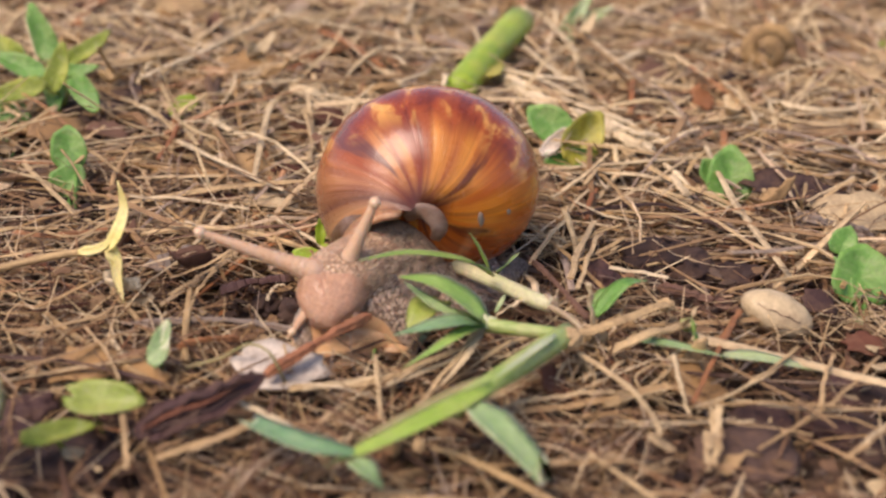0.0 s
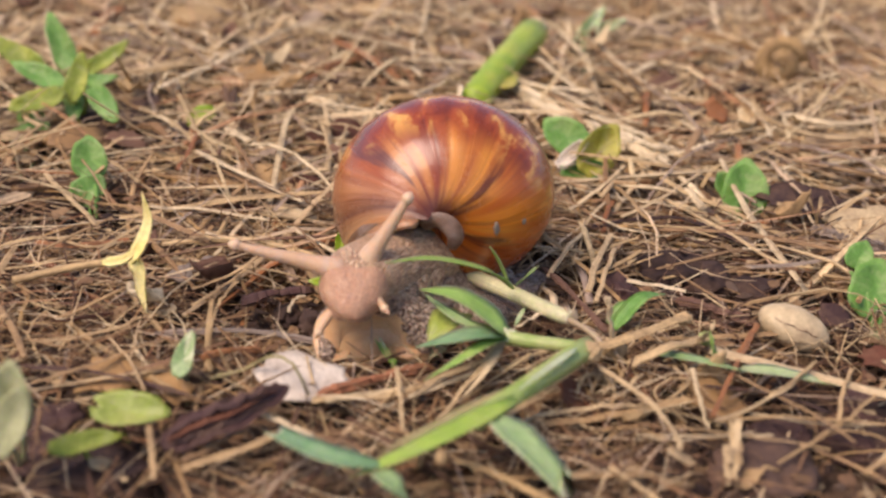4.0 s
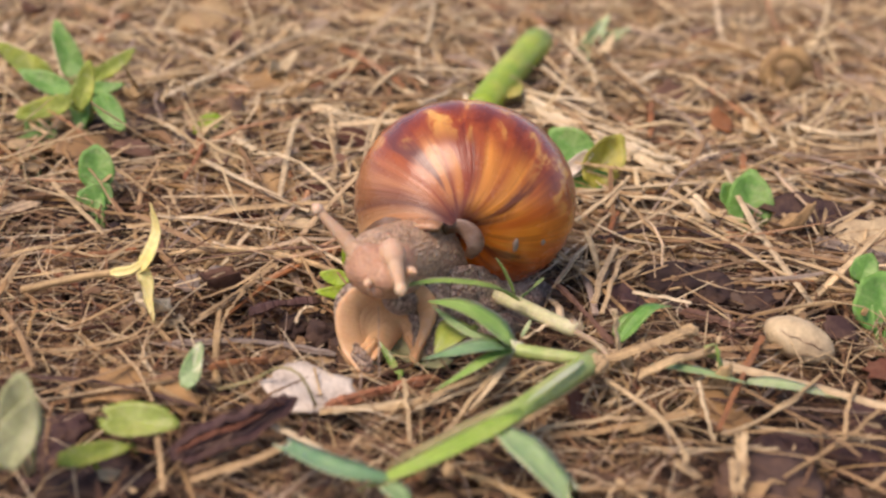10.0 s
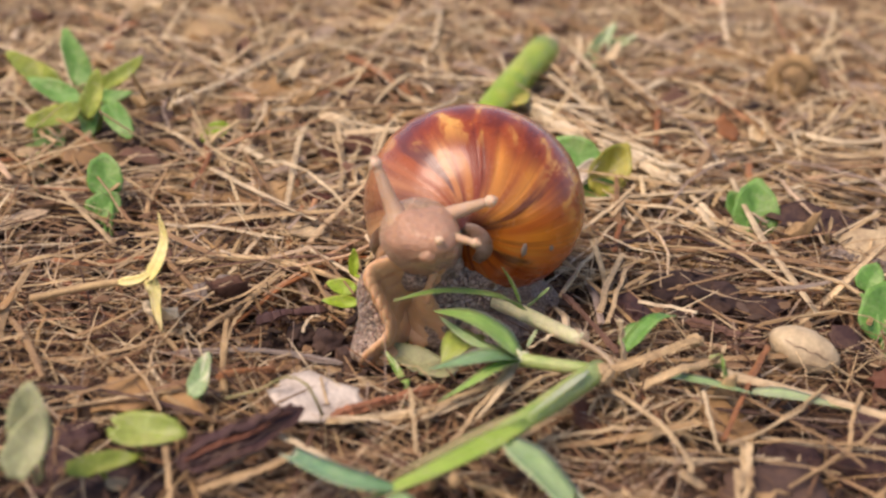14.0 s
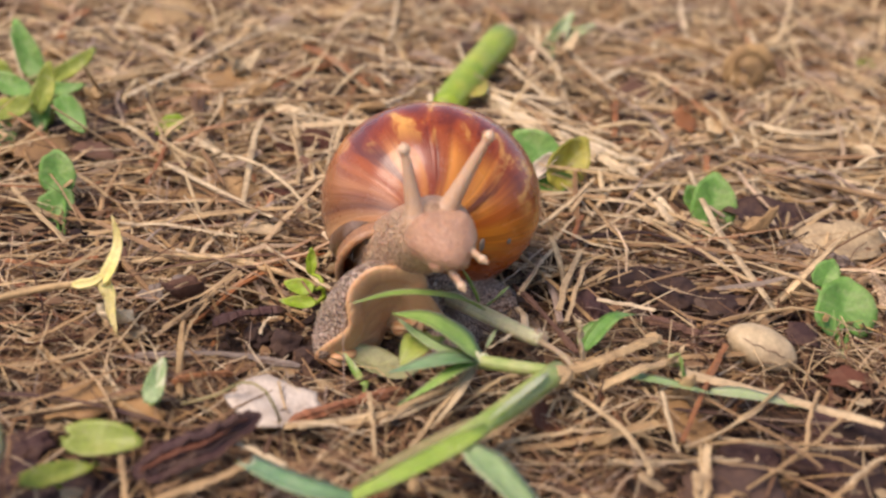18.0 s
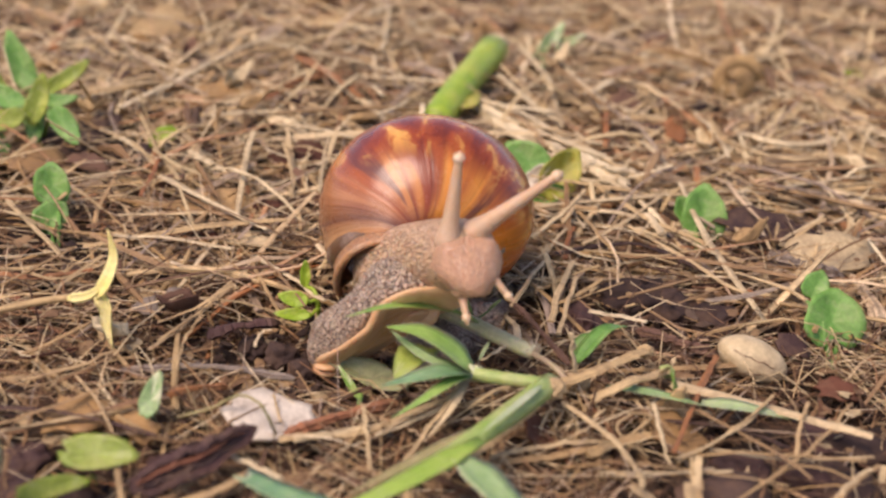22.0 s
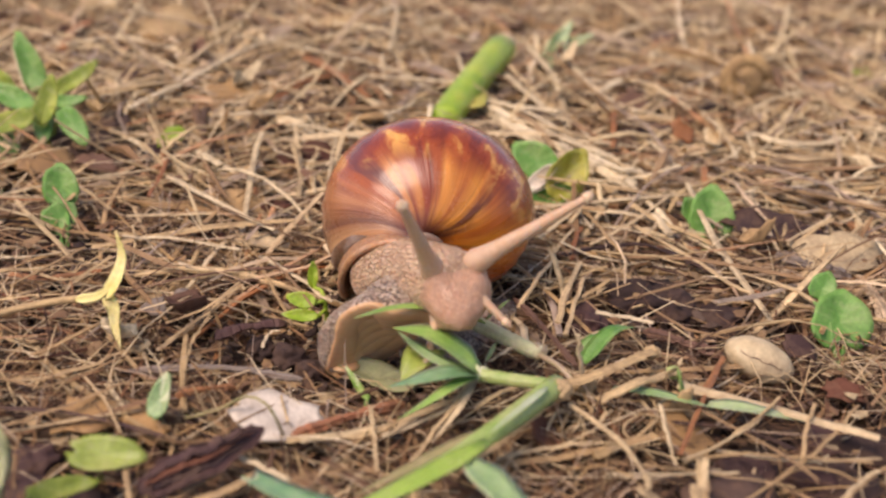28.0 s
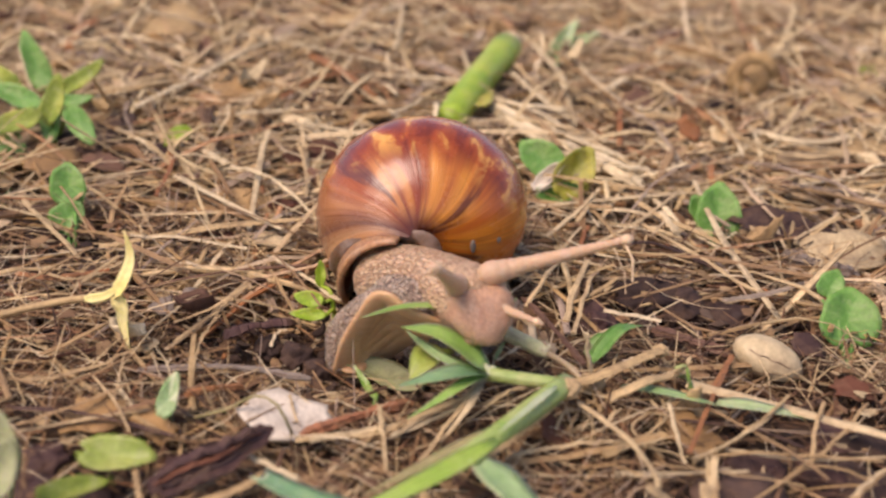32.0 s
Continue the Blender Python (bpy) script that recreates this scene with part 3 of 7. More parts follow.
snail, SNAIL = build_snail()


# ---- single straws, sticks, chips and bark ----
def stalk_section(n, flat):
    """An uneven, ribbed outline of a dry stalk."""
    return [(x * (1 + random.uniform(-0.22, 0.1)), y * (1 + random.uniform(-0.3, 0.2))) for x, y in ring(n, flat)]


def straw(points, width, mat=STRAW, name="straw", label="single dry straw lying on the litter", category="straw", flat=0.4, group="loose straws"):
    line = [q + v(*(random.gauss(0, 0.12) for _ in range(3))) for q in bend(points, 9)]
    split = random.uniform(0.25, 0.6)
    return thing(name, sweep(bmesh.new(), line, lambda u: width * MM * (1.05 - 0.35 * u * split), stalk_section(7, flat), rough=0.1), mat, label, category, group, smooth=False)


def stick(points, width, mat, label, flat=0.7, group="sticks and bark"):
    line = [q + v(*(random.gauss(0, 0.1 * width) for _ in range(3))) for q in bend(points, 24)]
    return thing("stick", sweep(bmesh.new(), line, lambda u: width * MM * (0.8 + 0.2 * math.sin(9 * u)) * min(1, 0.55 + 5 * min(u, 1 - u)), [(x * k, y * k) for (x, y), k in zip(stalk_section(14, flat), (1, 0.82) * 7)], rough=0.05), mat, label, "stick", group, smooth=False)


def flake(place, size, turn, mat, label, name="leaf_flake", bendy=0.25, seed=1, group="dead leaves and chips"):
    """A broken flat piece with an uneven outline."""
    rng = random.Random(seed)
    bm = bmesh.new()
    n = 22
    edge = [0.66 + 0.42 * rng.random() for _ in range(n)]
    layers = []
    for drop in (0, -0.5 * MM):
        rows = [[bm.verts.new((0, 0, drop))]]
        for k in (1, 2, 3):
            row = []
            for j in range(n):
                a = 2 * math.pi * j / n
                x, y = (edge[j] if k == 3 else 0.95) * k / 3 * Vector((size[0] * math.cos(a), size[1] * math.sin(a))) * MM
                z = bendy * (y * y / (size[1] * MM) - 0.5 * x * x / (size[0] * MM)) + rng.uniform(-0.15, 0.15) * MM
                row.append(bm.verts.new((x, y, z + drop)))
            rows.append(row)
        layers.append(rows)
    for flip, rows in enumerate(layers):
        for j in range(n):
            f = [rows[0][0], rows[1][j], rows[1][(j + 1) % n]]
            bm.faces.new(f[::-1] if flip else f)
            for k in (1, 2):
                f = [rows[k][j], rows[k + 1][j], rows[k + 1][(j + 1) % n], rows[k][(j + 1) % n]]
                bm.faces.new(f[::-1] if flip else f)
    a, b = layers[0][3], layers[1][3]
    for j in range(n):
        bm.faces.new((a[j], b[j], b[(j + 1) % n], a[(j + 1) % n]))
    ob = thing(name, bm, mat, label, "dead leaf" if name == "leaf_flake" else "chip", group)
    ob.matrix_basis = Matrix.Translation(place) @ pose(0, 0, 0, *turn)
    return ob


def clod(place, size, mat, label, seed, name="soil_clod", category="soil clod", uneven=0.35):
    ob = thing(name, lump(size, uneven, seed, 4, 1.3), mat, label, category, "soil clods" if name == "soil_clod" else "")
    ob.matrix_basis = Matrix.Translation(place) @ pose(0, 0, 0, 0, 0, seed * 37)
    return ob


straw([v(-83.2, 61.8, 2.0), v(-75.0, 51.5, 3.0), v(-68.8, 47.0, 1.0)], 0.94, STRAW_PALE)
straw([v(-60.7, 51.2, 2.0), v(-44.1, 35.2, 1.0)], 0.97, STRAW_PALE)
straw([v(-62.1, 31.4, 2.0), v(-46.4, 13.7, 3.0), v(-32.6, 4.5, 1.0)], 0.83, STRAW_PALE)
straw([v(-61.8, 62.4, 1.0), v(-52.0, 44.3, 0.0)], 0.72, STRAW)
straw([v(-94.8, 100.2, 1.0), v(-76.6, 116.2, 1.0)], 1.10, STRAW)
straw([v(-79.3, 81.0, 1.0), v(-74.2, 115.6, 2.0)], 0.99, STRAW_PALE)
straw([v(-74.6, 117.7, 1.0), v(-57.5, 162.1, 1.0)], 1.00, STRAW)
straw([v(-42.1, 140.0, 2.0), v(-30.7, 119.7, 3.0), v(-21.3, 104.7, 2.0)], 1.03, STRAW_RED)
straw([v(-26.6, 115.1, 2.0), v(-18.4, 95.6, 2.0), v(-11.6, 83.7, 1.0)], 1.21, STRAW_PALE)
straw([v(-25.6, 41.2, 0.0), v(-23.0, 58.5, 6.0)], 0.63, STRAW)
straw([v(-36.3, 63.6, 4.0), v(-30.5, 34.9, 0.0)], 0.56, STRAW)
straw([v(-30.7, 34.4, 3.0), v(-29.2, 33.9, 4.0), v(-27.8, 28.1, 0.0)], 0.46, STRAW)
straw([v(-67.0, 0.9, 1.0), v(-43.7, -2.8, 1.0)], 0.48, STRAW)
straw([v(-70.1, -25.8, 1.0), v(-63.7, -13.7, 1.0)], 0.69, STRAW)
straw([v(-82.1, -21.2, 1.0), v(-74.3, -21.8, 1.0), v(-65.0, -17.6, 1.0)], 0.75, STRAW_RED)
straw([v(-48.0, -38.0, 1.0), v(-40.1, -35.6, 4.0), v(-36.1, -27.2, 5.0)], 0.37, STRAW_DULL)
straw([v(-34.3, -12.8, 2.0), v(-24.9, -35.2, 0.0)], 0.38, STRAW_DULL)
straw([v(-34.6, -8.8, 2.0), v(-25.5, -19.1, 2.0), v(-18.7, -26.7, 1.0)], 0.61, STRAW_PALE)
straw([v(-21.4, -73.7, 1.0), v(-10.7, -73.3, 2.0), v(-2.5, -70.3, 2.0)], 0.89, STRAW)
straw([v(-44.1, -84.5, 3.0), v(-41.3, -93.4, 4.0), v(-39.4, -99.7, 3.0)], 0.50, STRAW_DULL)
straw([v(-8.6, -67.7, 4.0), v(-7.7, -75.1, 3.0), v(-6.6, -79.8, 0.0)], 0.35, STRAW)
straw([v(-37.0, -94.2, 1.0), v(-29.0, -89.8, 2.0), v(-22.6, -83.0, 2.0)], 0.84, STRAW_DULL)
straw([v(-52.7, -61.5, 2.0), v(-47.8, -68.2, 1.0)], 0.43, STRAW_PALE)
straw([v(43.4, -54.7, 3.0), v(59.1, -61.8, 3.0), v(73.7, -68.6, 3.0)], 1.2, STRAW)
straw([v(21.7, -61.5, 5.0), v(29.5, -56.9, 6.0), v(39.9, -47.0, 5.0)], 1.06, STRAW)
straw([v(28.9, -61.4, 3.0), v(35.0, -58.9, 5.0), v(42.6, -52.5, 4.0)], 1.06, STRAW)
straw([v(27.0, -55.0, 3.0), v(26.1, -54.7, 8.0), v(25.1, -54.6, 12.0)], 0.81, STRAW_PALE)
straw([v(53.0, -44.5, 3.0), v(46.8, -56.4, 1.0)], 0.60, STRAW_RED)
straw([v(23.9, -64.6, 4.0), v(30.1, -75.3, 5.0), v(33.0, -81.5, 4.0), v(33.9, -85.5, 3.0)], 0.53, STRAW)
straw([v(11.2, -78.2, 1.0), v(24.6, -73.9, 1.0), v(37.4, -68.4, 1.0)], 0.85, STRAW_DULL)
straw([v(28.4, -79.3, 1.0), v(49.4, -77.5, 1.0)], 0.36, STRAW_PALE)
straw([v(38.4, -64.9, 5.0), v(39.1, -70.1, 3.0), v(39.9, -74.3, 0.0)], 0.37, STRAW_PALE)
straw([v(40.5, -77.2, 2.0), v(50.7, -69.8, 4.0), v(59.3, -60.4, 5.0)], 0.28, STRAW)
straw([v(43.4, -78.4, 4.0), v(40.9, -90.7, 2.0)], 0.56, STRAW)
straw([v(40.7, -83.8, 3.0), v(39.9, -92.1, 2.0)], 0.43, STRAW)
straw([v(46.5, -73.1, 2.0), v(58.7, -74.8, 2.0), v(72.6, -72.7, 2.0)], 0.42, STRAW)
straw([v(20.3, 131.0, 2.0), v(27.5, 107.9, 2.0), v(35.7, 87.6, 1.0)], 0.83, STRAW_PALE)
straw([v(40.9, 40.7, 2.0), v(48.8, 20.0, 3.0), v(57.7, 11.6, 2.0), v(68.3, 0.4, 1.0)], 0.84, STRAW)
straw([v(44.5, 17.2, 2.0), v(56.4, -1.8, 2.0), v(63.7, -12.3, 1.0), v(71.8, -14.5, 1.0)], 0.72, STRAW)
straw([v(78.4, 93.6, 3.0), v(79.5, 74.7, 3.0), v(92.3, 67.3, 1.0)], 0.71, STRAW)
straw([v(60.9, 62.6, 1.0), v(85.3, 77.7, 1.0)], 0.69, STRAW)
straw([v(49.3, 90.7, 4.0), v(46.7, 69.9, 1.0)], 0.85, STRAW_RED)
straw([v(67.5, 54.0, 3.0), v(66.7, 43.1, -0.0)], 0.86, STRAW_RED)
straw([v(120.0, 115.2, 1.0), v(131.0, 128.6, 2.0), v(151.8, 159.4, 1.0)], 2.81, STRAW)
straw([v(50.5, 23.3, 2.0), v(52.4, 10.5, 1.0)], 1.15, STRAW_PALE)
straw([v(77.6, 8.0, 0.0), v(81.8, 10.2, 4.0), v(89.2, 15.9, 6.0)], 0.58, STRAW)
straw([v(77.4, 9.5, 0.0), v(74.4, 9.2, 6.0), v(72.9, 11.4, 7.0)], 0.51, STRAW)
straw([v(77.1, 11.0, -0.0), v(76.7, 9.5, 4.0), v(76.8, 9.7, 7.0)], 0.51, STRAW)
straw([v(69.6, 15.6, 3.0), v(69.7, 7.1, 2.0), v(72.8, 6.0, 0.0)], 0.57, STRAW)
straw([v(33.8, 20.4, 1.0), v(28.4, 4.1, 3.0), v(25.2, -1.2, 1.0)], 0.43, STRAW)
straw([v(36.9, 32.1, 2.0), v(32.7, 18.0, 4.0), v(30.2, 13.0, 3.0)], 0.58, STRAW)
straw([v(29.9, -1.4, 1.0), v(31.2, 6.7, 2.0), v(33.0, 13.1, 2.0)], 0.55, STRAW_RED)
straw([v(17.2, -27.1, 2.0), v(20.8, -18.4, 4.0), v(24.8, -5.6, 2.0)], 0.50, STRAW)
straw([v(24.6, -30.1, 1.0), v(27.7, -16.0, 2.0), v(31.2, -4.9, 2.0)], 0.62, STRAW)
straw([v(-33.7, 155.6, 1.0), v(-16.2, 173.8, 1.0), v(-0.9, 171.1, 1.0)], 0.96, STRAW)
straw([v(-28.5, 186.8, 1.0), v(-11.4, 146.4, 1.0)], 0.95, STRAW)
straw([v(-16.7, 185.3, 2.0), v(-12.6, 139.6, 1.0), v(-8.7, 119.3, 0.0)], 0.82, STRAW)
straw([v(36.2, 112.7, 1.0), v(54.5, 99.8, 1.0), v(67.0, 118.2, 1.0)], 1.01, STRAW)
straw([v(52.6, 173.3, 1.0), v(76.8, 157.0, 1.0), v(98.7, 182.7, 1.0)], 0.98, STRAW)
straw([v(102.3, 124.4, 1.0), v(114.0, 104.6, 1.0), v(127.5, 101.7, 1.0)], 1.05, STRAW)
straw([v(125.5, 212.1, 1.0), v(142.5, 191.7, 1.0), v(166.9, 204.5, 1.0)], 1.09, STRAW)
straw([v(-57.1, 96.2, 1.0), v(-42.9, 109.7, 1.0), v(-30.9, 122.4, 1.0)], 1.17, STRAW)
straw([v(-48.7, 92.4, 1.0), v(-39.5, 108.1, 2.0), v(-31.1, 124.8, 1.0)], 1.00, STRAW_RED)
straw([v(-68.3, -51.7, 1.0), v(-60.9, -46.5, 3.0), v(-55.8, -35.2, 2.0)], 0.52, STRAW_DULL)
straw([v(-64.6, -74.7, 2.0), v(-57.0, -70.6, 3.0), v(-47.7, -60.9, 3.0)], 0.42, STRAW_DULL)
straw([v(-70.7, -61.4, 2.0), v(-60.6, -64.3, 3.0), v(-51.8, -51.8, 2.0)], 0.34, STRAW_DULL)
straw([v(-13.1, -75.7, 1.0), v(-6.4, -72.6, 2.0)], 0.53, STRAW_DULL)
straw([v(-1.7, -80.0, 2.0), v(3.2, -71.6, 5.0), v(7.7, -60.6, 6.0)], 0.40, STRAW)
straw([v(-5.4, -74.1, 3.0), v(0.5, -68.5, 4.0), v(6.0, -63.7, 4.0)], 0.36, STRAW)
straw([v(54.8, -79.7, 2.0), v(64.0, -71.1, 3.0), v(73.3, -58.3, 3.0)], 0.38, STRAW_DULL)
straw([v(59.6, -89.5, 3.0), v(64.5, -84.0, 3.0), v(72.7, -75.2, 2.0)], 0.45, STRAW_DULL)
straw([v(48.3, -86.0, 2.0), v(60.1, -76.3, 2.0), v(68.5, -80.0, 2.0)], 0.36, STRAW_DULL)
straw([v(59.2, -76.3, 2.0), v(61.9, -67.9, 4.0), v(65.0, -60.7, 4.0)], 0.43, STRAW_DULL)
straw([v(-91.7, 12.5, 2.0), v(-78.1, -4.9, 1.0), v(-72.5, -12.6, 1.0)], 0.62, STRAW)
straw([v(-80.3, 11.6, 3.0), v(-77.1, 13.7, 5.0), v(-70.3, 10.6, 2.0)], 0.57, STRAW)
stick([v(-38.9, -40.2, 0.0), v(-32.7, -37.5, 1.0), v(-26.4, -34.0, 0.0)], 1.46, BARK_DARK, "dark purple-brown fallen twig")
stick([v(-51.0, -53.7, 0.0), v(-35.3, -52.7, 1.0), v(-21.1, -54.0, 0.0)], 0.98, BARK_GREY, "grey weathered strip of bark")
stick([v(-41.2, -62.6, 1.0), v(-36.5, -61.7, 2.0), v(-31.6, -59.2, 1.0)], 0.85, STRAW_RED, "short orange-brown woody stick")


def bark_slab(points, width, mats, label):
    """A split, curled slab of bark with torn ridges along it."""
    line = bend(points, 22)
    o = line[len(line) // 2]
    ob = empty("bark_piece", o, label, "bark", "sticks and bark")
    rng = random.Random(8)
    shape = [0.75 + 0.4 * rng.random() for _ in range(40)]
    profile = lambda u: width * MM * shape[int(u * 30)] * (0.12 + math.sin(math.pi * min(1, max(0, u))) ** 0.6)
    face = [(-1, 0.25), (-0.6, 0.0), (-0.25, 0.1), (0, -0.05), (0.35, 0.08), (0.7, 0.0), (1, 0.3), (0.9, 0.05), (0.4, -0.15), (-0.4, -0.15), (-0.9, 0.0)]
    part("slab", sweep(bmesh.new(), [q - o for q in line], profile, face, up=(0, -0.55, 0.8), rough=0.06), mats[0], ob, smooth=False)
    for side, mat, size in ((0.85, mats[1], 0.75), (0.25, mats[2], 0.5), (-0.3, mats[1], 0.45), (-0.75, mats[0], 0.6)):
        strip = []
        for n, q in enumerate(line[2:-2]):
            w = profile((n + 2) / len(line)) * side
            strip.append(q - o + Vector((0.1 * w, 0.78 * w, 0.58 * w)) + v(rng.gauss(0, 0.15), rng.gauss(0, 0.1) - 0.5, 0.35 + rng.gauss(0, 0.12)))
        part("splinter", sweep(bmesh.new(), strip, lambda u: size * MM * (0.5 + 0.8 * math.sin(math.pi * u)), ring(7, 0.5), rough=0.12), mat, ob, smooth=False)


bark_slab([v(-40.9, -90.3, 2.0), v(-36.3, -89.2, 4.0), v(-30.5, -85.5, 5.0), v(-24.4, -77.0, 5.0)], 2.9, (BARK_DARK, BARK_DARK, BARK_RED), "dark split piece of curled red-brown bark")
stick([v(16.6, -23.0, 2.0), v(21.8, -37.6, 3.0), v(26.4, -48.3, 2.0)], 0.73, BARK, "thin brown dry stick")
stick([v(40.8, -32.3, 1.0), v(46.7, -37.0, 2.0), v(54.0, -40.4, 1.0)], 1.69, BARK, "thick brown woody stub")
stick([v(11.9, 101.9, 1.0), v(24.1, 76.1, 2.0), v(37.4, 58.0, 2.0), v(48.3, 42.5, 1.0)], 2.98, STRAW_PALE, "splintered bleached reed stalk")
stick([v(37.7, 61.4, 2.0), v(44.4, 46.7, 4.0), v(51.9, 49.2, 2.0)], 1.42, STRAW_PALE, "frayed end of a bleached reed")
stick([v(-38.8, 20.7, 0.0), v(-31.1, 20.7, 1.0), v(-22.6, 24.6, 1.0)], 1.67, BARK_RED, "flat pinkish-brown wood strip")
stick([v(-51.8, 2.9, 1.0), v(-43.9, 1.8, 1.0)], 0.97, BARK_RED, "small flat reddish wood chip")
stick([v(75.7, 7.8, 0.0), v(80.1, 1.8, 1.0), v(88.8, -2.0, 0.0)], 2.14, BARK_GREY, "grey bark half in the litter")
stick([v(-129.9, 153.6, 0.0), v(-124.0, 158.3, 1.0), v(-119.0, 177.2, 0.0)], 2.37, BARK, "brown bark strip on the far litter")
stick([v(-67.9, -70.0, 2.0), v(-54.2, -71.2, 2.0), v(-40.0, -76.0, 2.0)], 0.55, BARK_DARK, "thin dark reddish twig")
stick([v(-26.1, -13.2, 2.0), v(-41.2, -17.6, 2.0), v(-56.6, -27.0, 2.0)], 0.45, BARK, "thin brown twig on litter")
stick([v(25.8, -0.5, 1.0), v(45.6, 5.6, 2.0), v(61.3, -7.3, 1.0)], 0.84, BARK_DARK, "long thin dark stem")
stick([v(40.4, -63.4, 1.0), v(52.2, -64.9, 1.0), v(60.1, -70.0, 1.0)], 0.43, BARK_DARK, "thin dark rootlet on soil")
bitten_twig = stick([v(-11, 0, 0), v(0, 0.4, 0.3), v(11, 0, 0)], 1.45, RED_TWIG, "rough reddish twig nibbled by the snail")


def lying(a, b):
    """A pose halfway from a to b with +x along the way."""
    x = (b - a).normalized()
    y = Vector((0, 0, 1)).cross(x).normalized()
    return Matrix.Translation((a + b) / 2) @ Matrix((x, y, x.cross(y))).transposed().to_4x4()


bitten_twig.matrix_basis = lying(v(-25.1, -74.6, 3.0), v(-10.0, -58.0, 6.1))
TWIG_DOWN = lying(v(-18.2, -71.6, 1.0), v(-5.7, -61.5, 0.0))

straw([v(-6.3, -73.3, 2.0), v(-2.5, -71.6, 3.0), v(6.5, -63.2, 3.0)], 0.63, STRAW_PALE)
straw([v(8.0, -63.2, 2.0), v(13.7, -57.8, 2.0), v(19.3, -52.9, 2.0)], 0.57, STRAW)
straw([v(11.2, -47.8, 2.0), v(13.5, -48.3, 4.0), v(16.1, -45.0, 4.0)], 0.50, STRAW_PALE)
straw([v(12.8, -70.1, 2.0), v(17.9, -65.3, 3.0), v(22.2, -63.1, 3.0)], 0.41, STRAW_DULL)
straw([v(26.3, -22.9, 1.0), v(30.2, -20.7, 2.0), v(36.2, -12.4, 2.0)], 0.50, STRAW)
straw([v(-41.4, 133.2, 3.0), v(-30.3, 114.6, 4.0), v(-19.2, 96.4, 3.0)], 1.18, STRAW_RED)
straw([v(-118.7, 134.4, 2.0), v(-102.1, 144.3, 3.0), v(-79.2, 135.9, 2.0)], 1.47, STRAW_PALE)
straw([v(27.5, 82.3, 2.0), v(33.9, 68.8, 3.0), v(46.1, 70.5, 2.0)], 1.06, STRAW_PALE)
straw([v(84.8, 84.5, 2.0), v(95.9, 74.1, 3.0), v(110.6, 82.5, 2.0)], 1.59, STRAW_PALE)
straw([v(-45.6, -48.1, 3.0), v(-40.7, -36.9, 3.0), v(-36.8, -25.9, 3.0)], 0.32, STRAW)
straw([v(-68.6, -62.2, 2.0), v(-59.4, -58.5, 2.0), v(-52.8, -51.1, 2.0)], 0.44, STRAW_DULL)
straw([v(-56.4, -60.9, 3.0), v(-50.6, -69.2, 3.0), v(-46.6, -77.0, 3.0)], 0.28, STRAW_DULL)
straw([v(-36.9, -93.6, 2.0), v(-33.0, -89.2, 2.0), v(-29.6, -84.7, 2.0)], 0.59, STRAW_DULL)
straw([v(-40.4, -59.2, 4.0), v(-40.8, -47.4, 4.0), v(-39.6, -39.8, 4.0)], 0.20, STRAW)
straw([v(-40.9, -51.5, 4.0), v(-40.2, -44.2, 4.0), v(-39.1, -39.8, 4.0)], 0.20, STRAW)
straw([v(-28.8, -48.5, 3.0), v(-28.3, -43.2, 3.0), v(-26.7, -42.0, 3.0)], 0.31, STRAW_PALE)
straw([v(-19.0, -75.4, 2.0), v(-12.1, -73.2, 2.0), v(-4.7, -70.1, 2.0)], 0.76, STRAW)
straw([v(-28.9, -81.6, 3.0), v(-24.8, -83.5, 3.0), v(-19.3, -87.4, 3.0)], 0.56, STRAW_PALE)
straw([v(25.3, -38.7, 3.0), v(28.2, -24.7, 3.0), v(30.8, -14.4, 3.0)], 0.49, STRAW)
straw([v(32.0, -29.0, 3.0), v(37.7, -30.7, 3.0), v(42.2, -32.5, 3.0)], 0.59, STRAW_PALE)
straw([v(51.7, -47.5, 3.0), v(47.9, -56.4, 3.0), v(40.1, -75.8, 3.0)], 0.49, STRAW_RED)
straw([v(59.5, -58.8, 4.0), v(51.3, -69.9, 4.0), v(39.9, -78.8, 4.0)], 0.28, STRAW)
straw([v(40.3, -77.3, 3.0), v(48.6, -75.0, 3.0), v(56.5, -75.1, 3.0), v(70.6, -75.5, 3.0)], 0.32, STRAW_DULL)
straw([v(11.6, -78.2, 2.0), v(18.8, -74.5, 2.0), v(28.8, -72.1, 2.0)], 0.54, STRAW)
straw([v(26.9, -74.2, 1.0), v(31.8, -70.6, 1.0), v(37.6, -68.1, 1.0)], 1.10, STRAW)
straw([v(40.3, -88.8, 3.0), v(41.8, -83.1, 3.0), v(42.6, -77.1, 3.0)], 0.39, STRAW)
straw([v(42.1, -88.7, 3.0), v(42.8, -83.7, 3.0), v(43.9, -77.7, 3.0)], 0.31, STRAW_DULL)
straw([v(34.2, -77.8, 2.0), v(46.9, -79.8, 2.0), v(56.7, -81.9, 2.0)], 0.27, STRAW_DULL)
straw([v(70.3, -77.8, 3.0), v(65.3, -82.6, 3.0), v(61.9, -87.1, 3.0)], 0.45, STRAW)
straw([v(-94.4, 94.8, 2.0), v(-84.3, 106.0, 2.0), v(-72.8, 113.8, 2.0)], 1.01, STRAW)
straw([v(-82.0, 76.0, 3.0), v(-72.4, 103.6, 3.0), v(-60.1, 139.4, 3.0), v(-50.1, 158.7, 3.0)], 0.90, STRAW_PALE)
straw([v(-46.2, 100.1, 3.0), v(-36.1, 111.4, 3.0), v(-23.4, 118.3, 3.0)], 0.67, STRAW_RED)
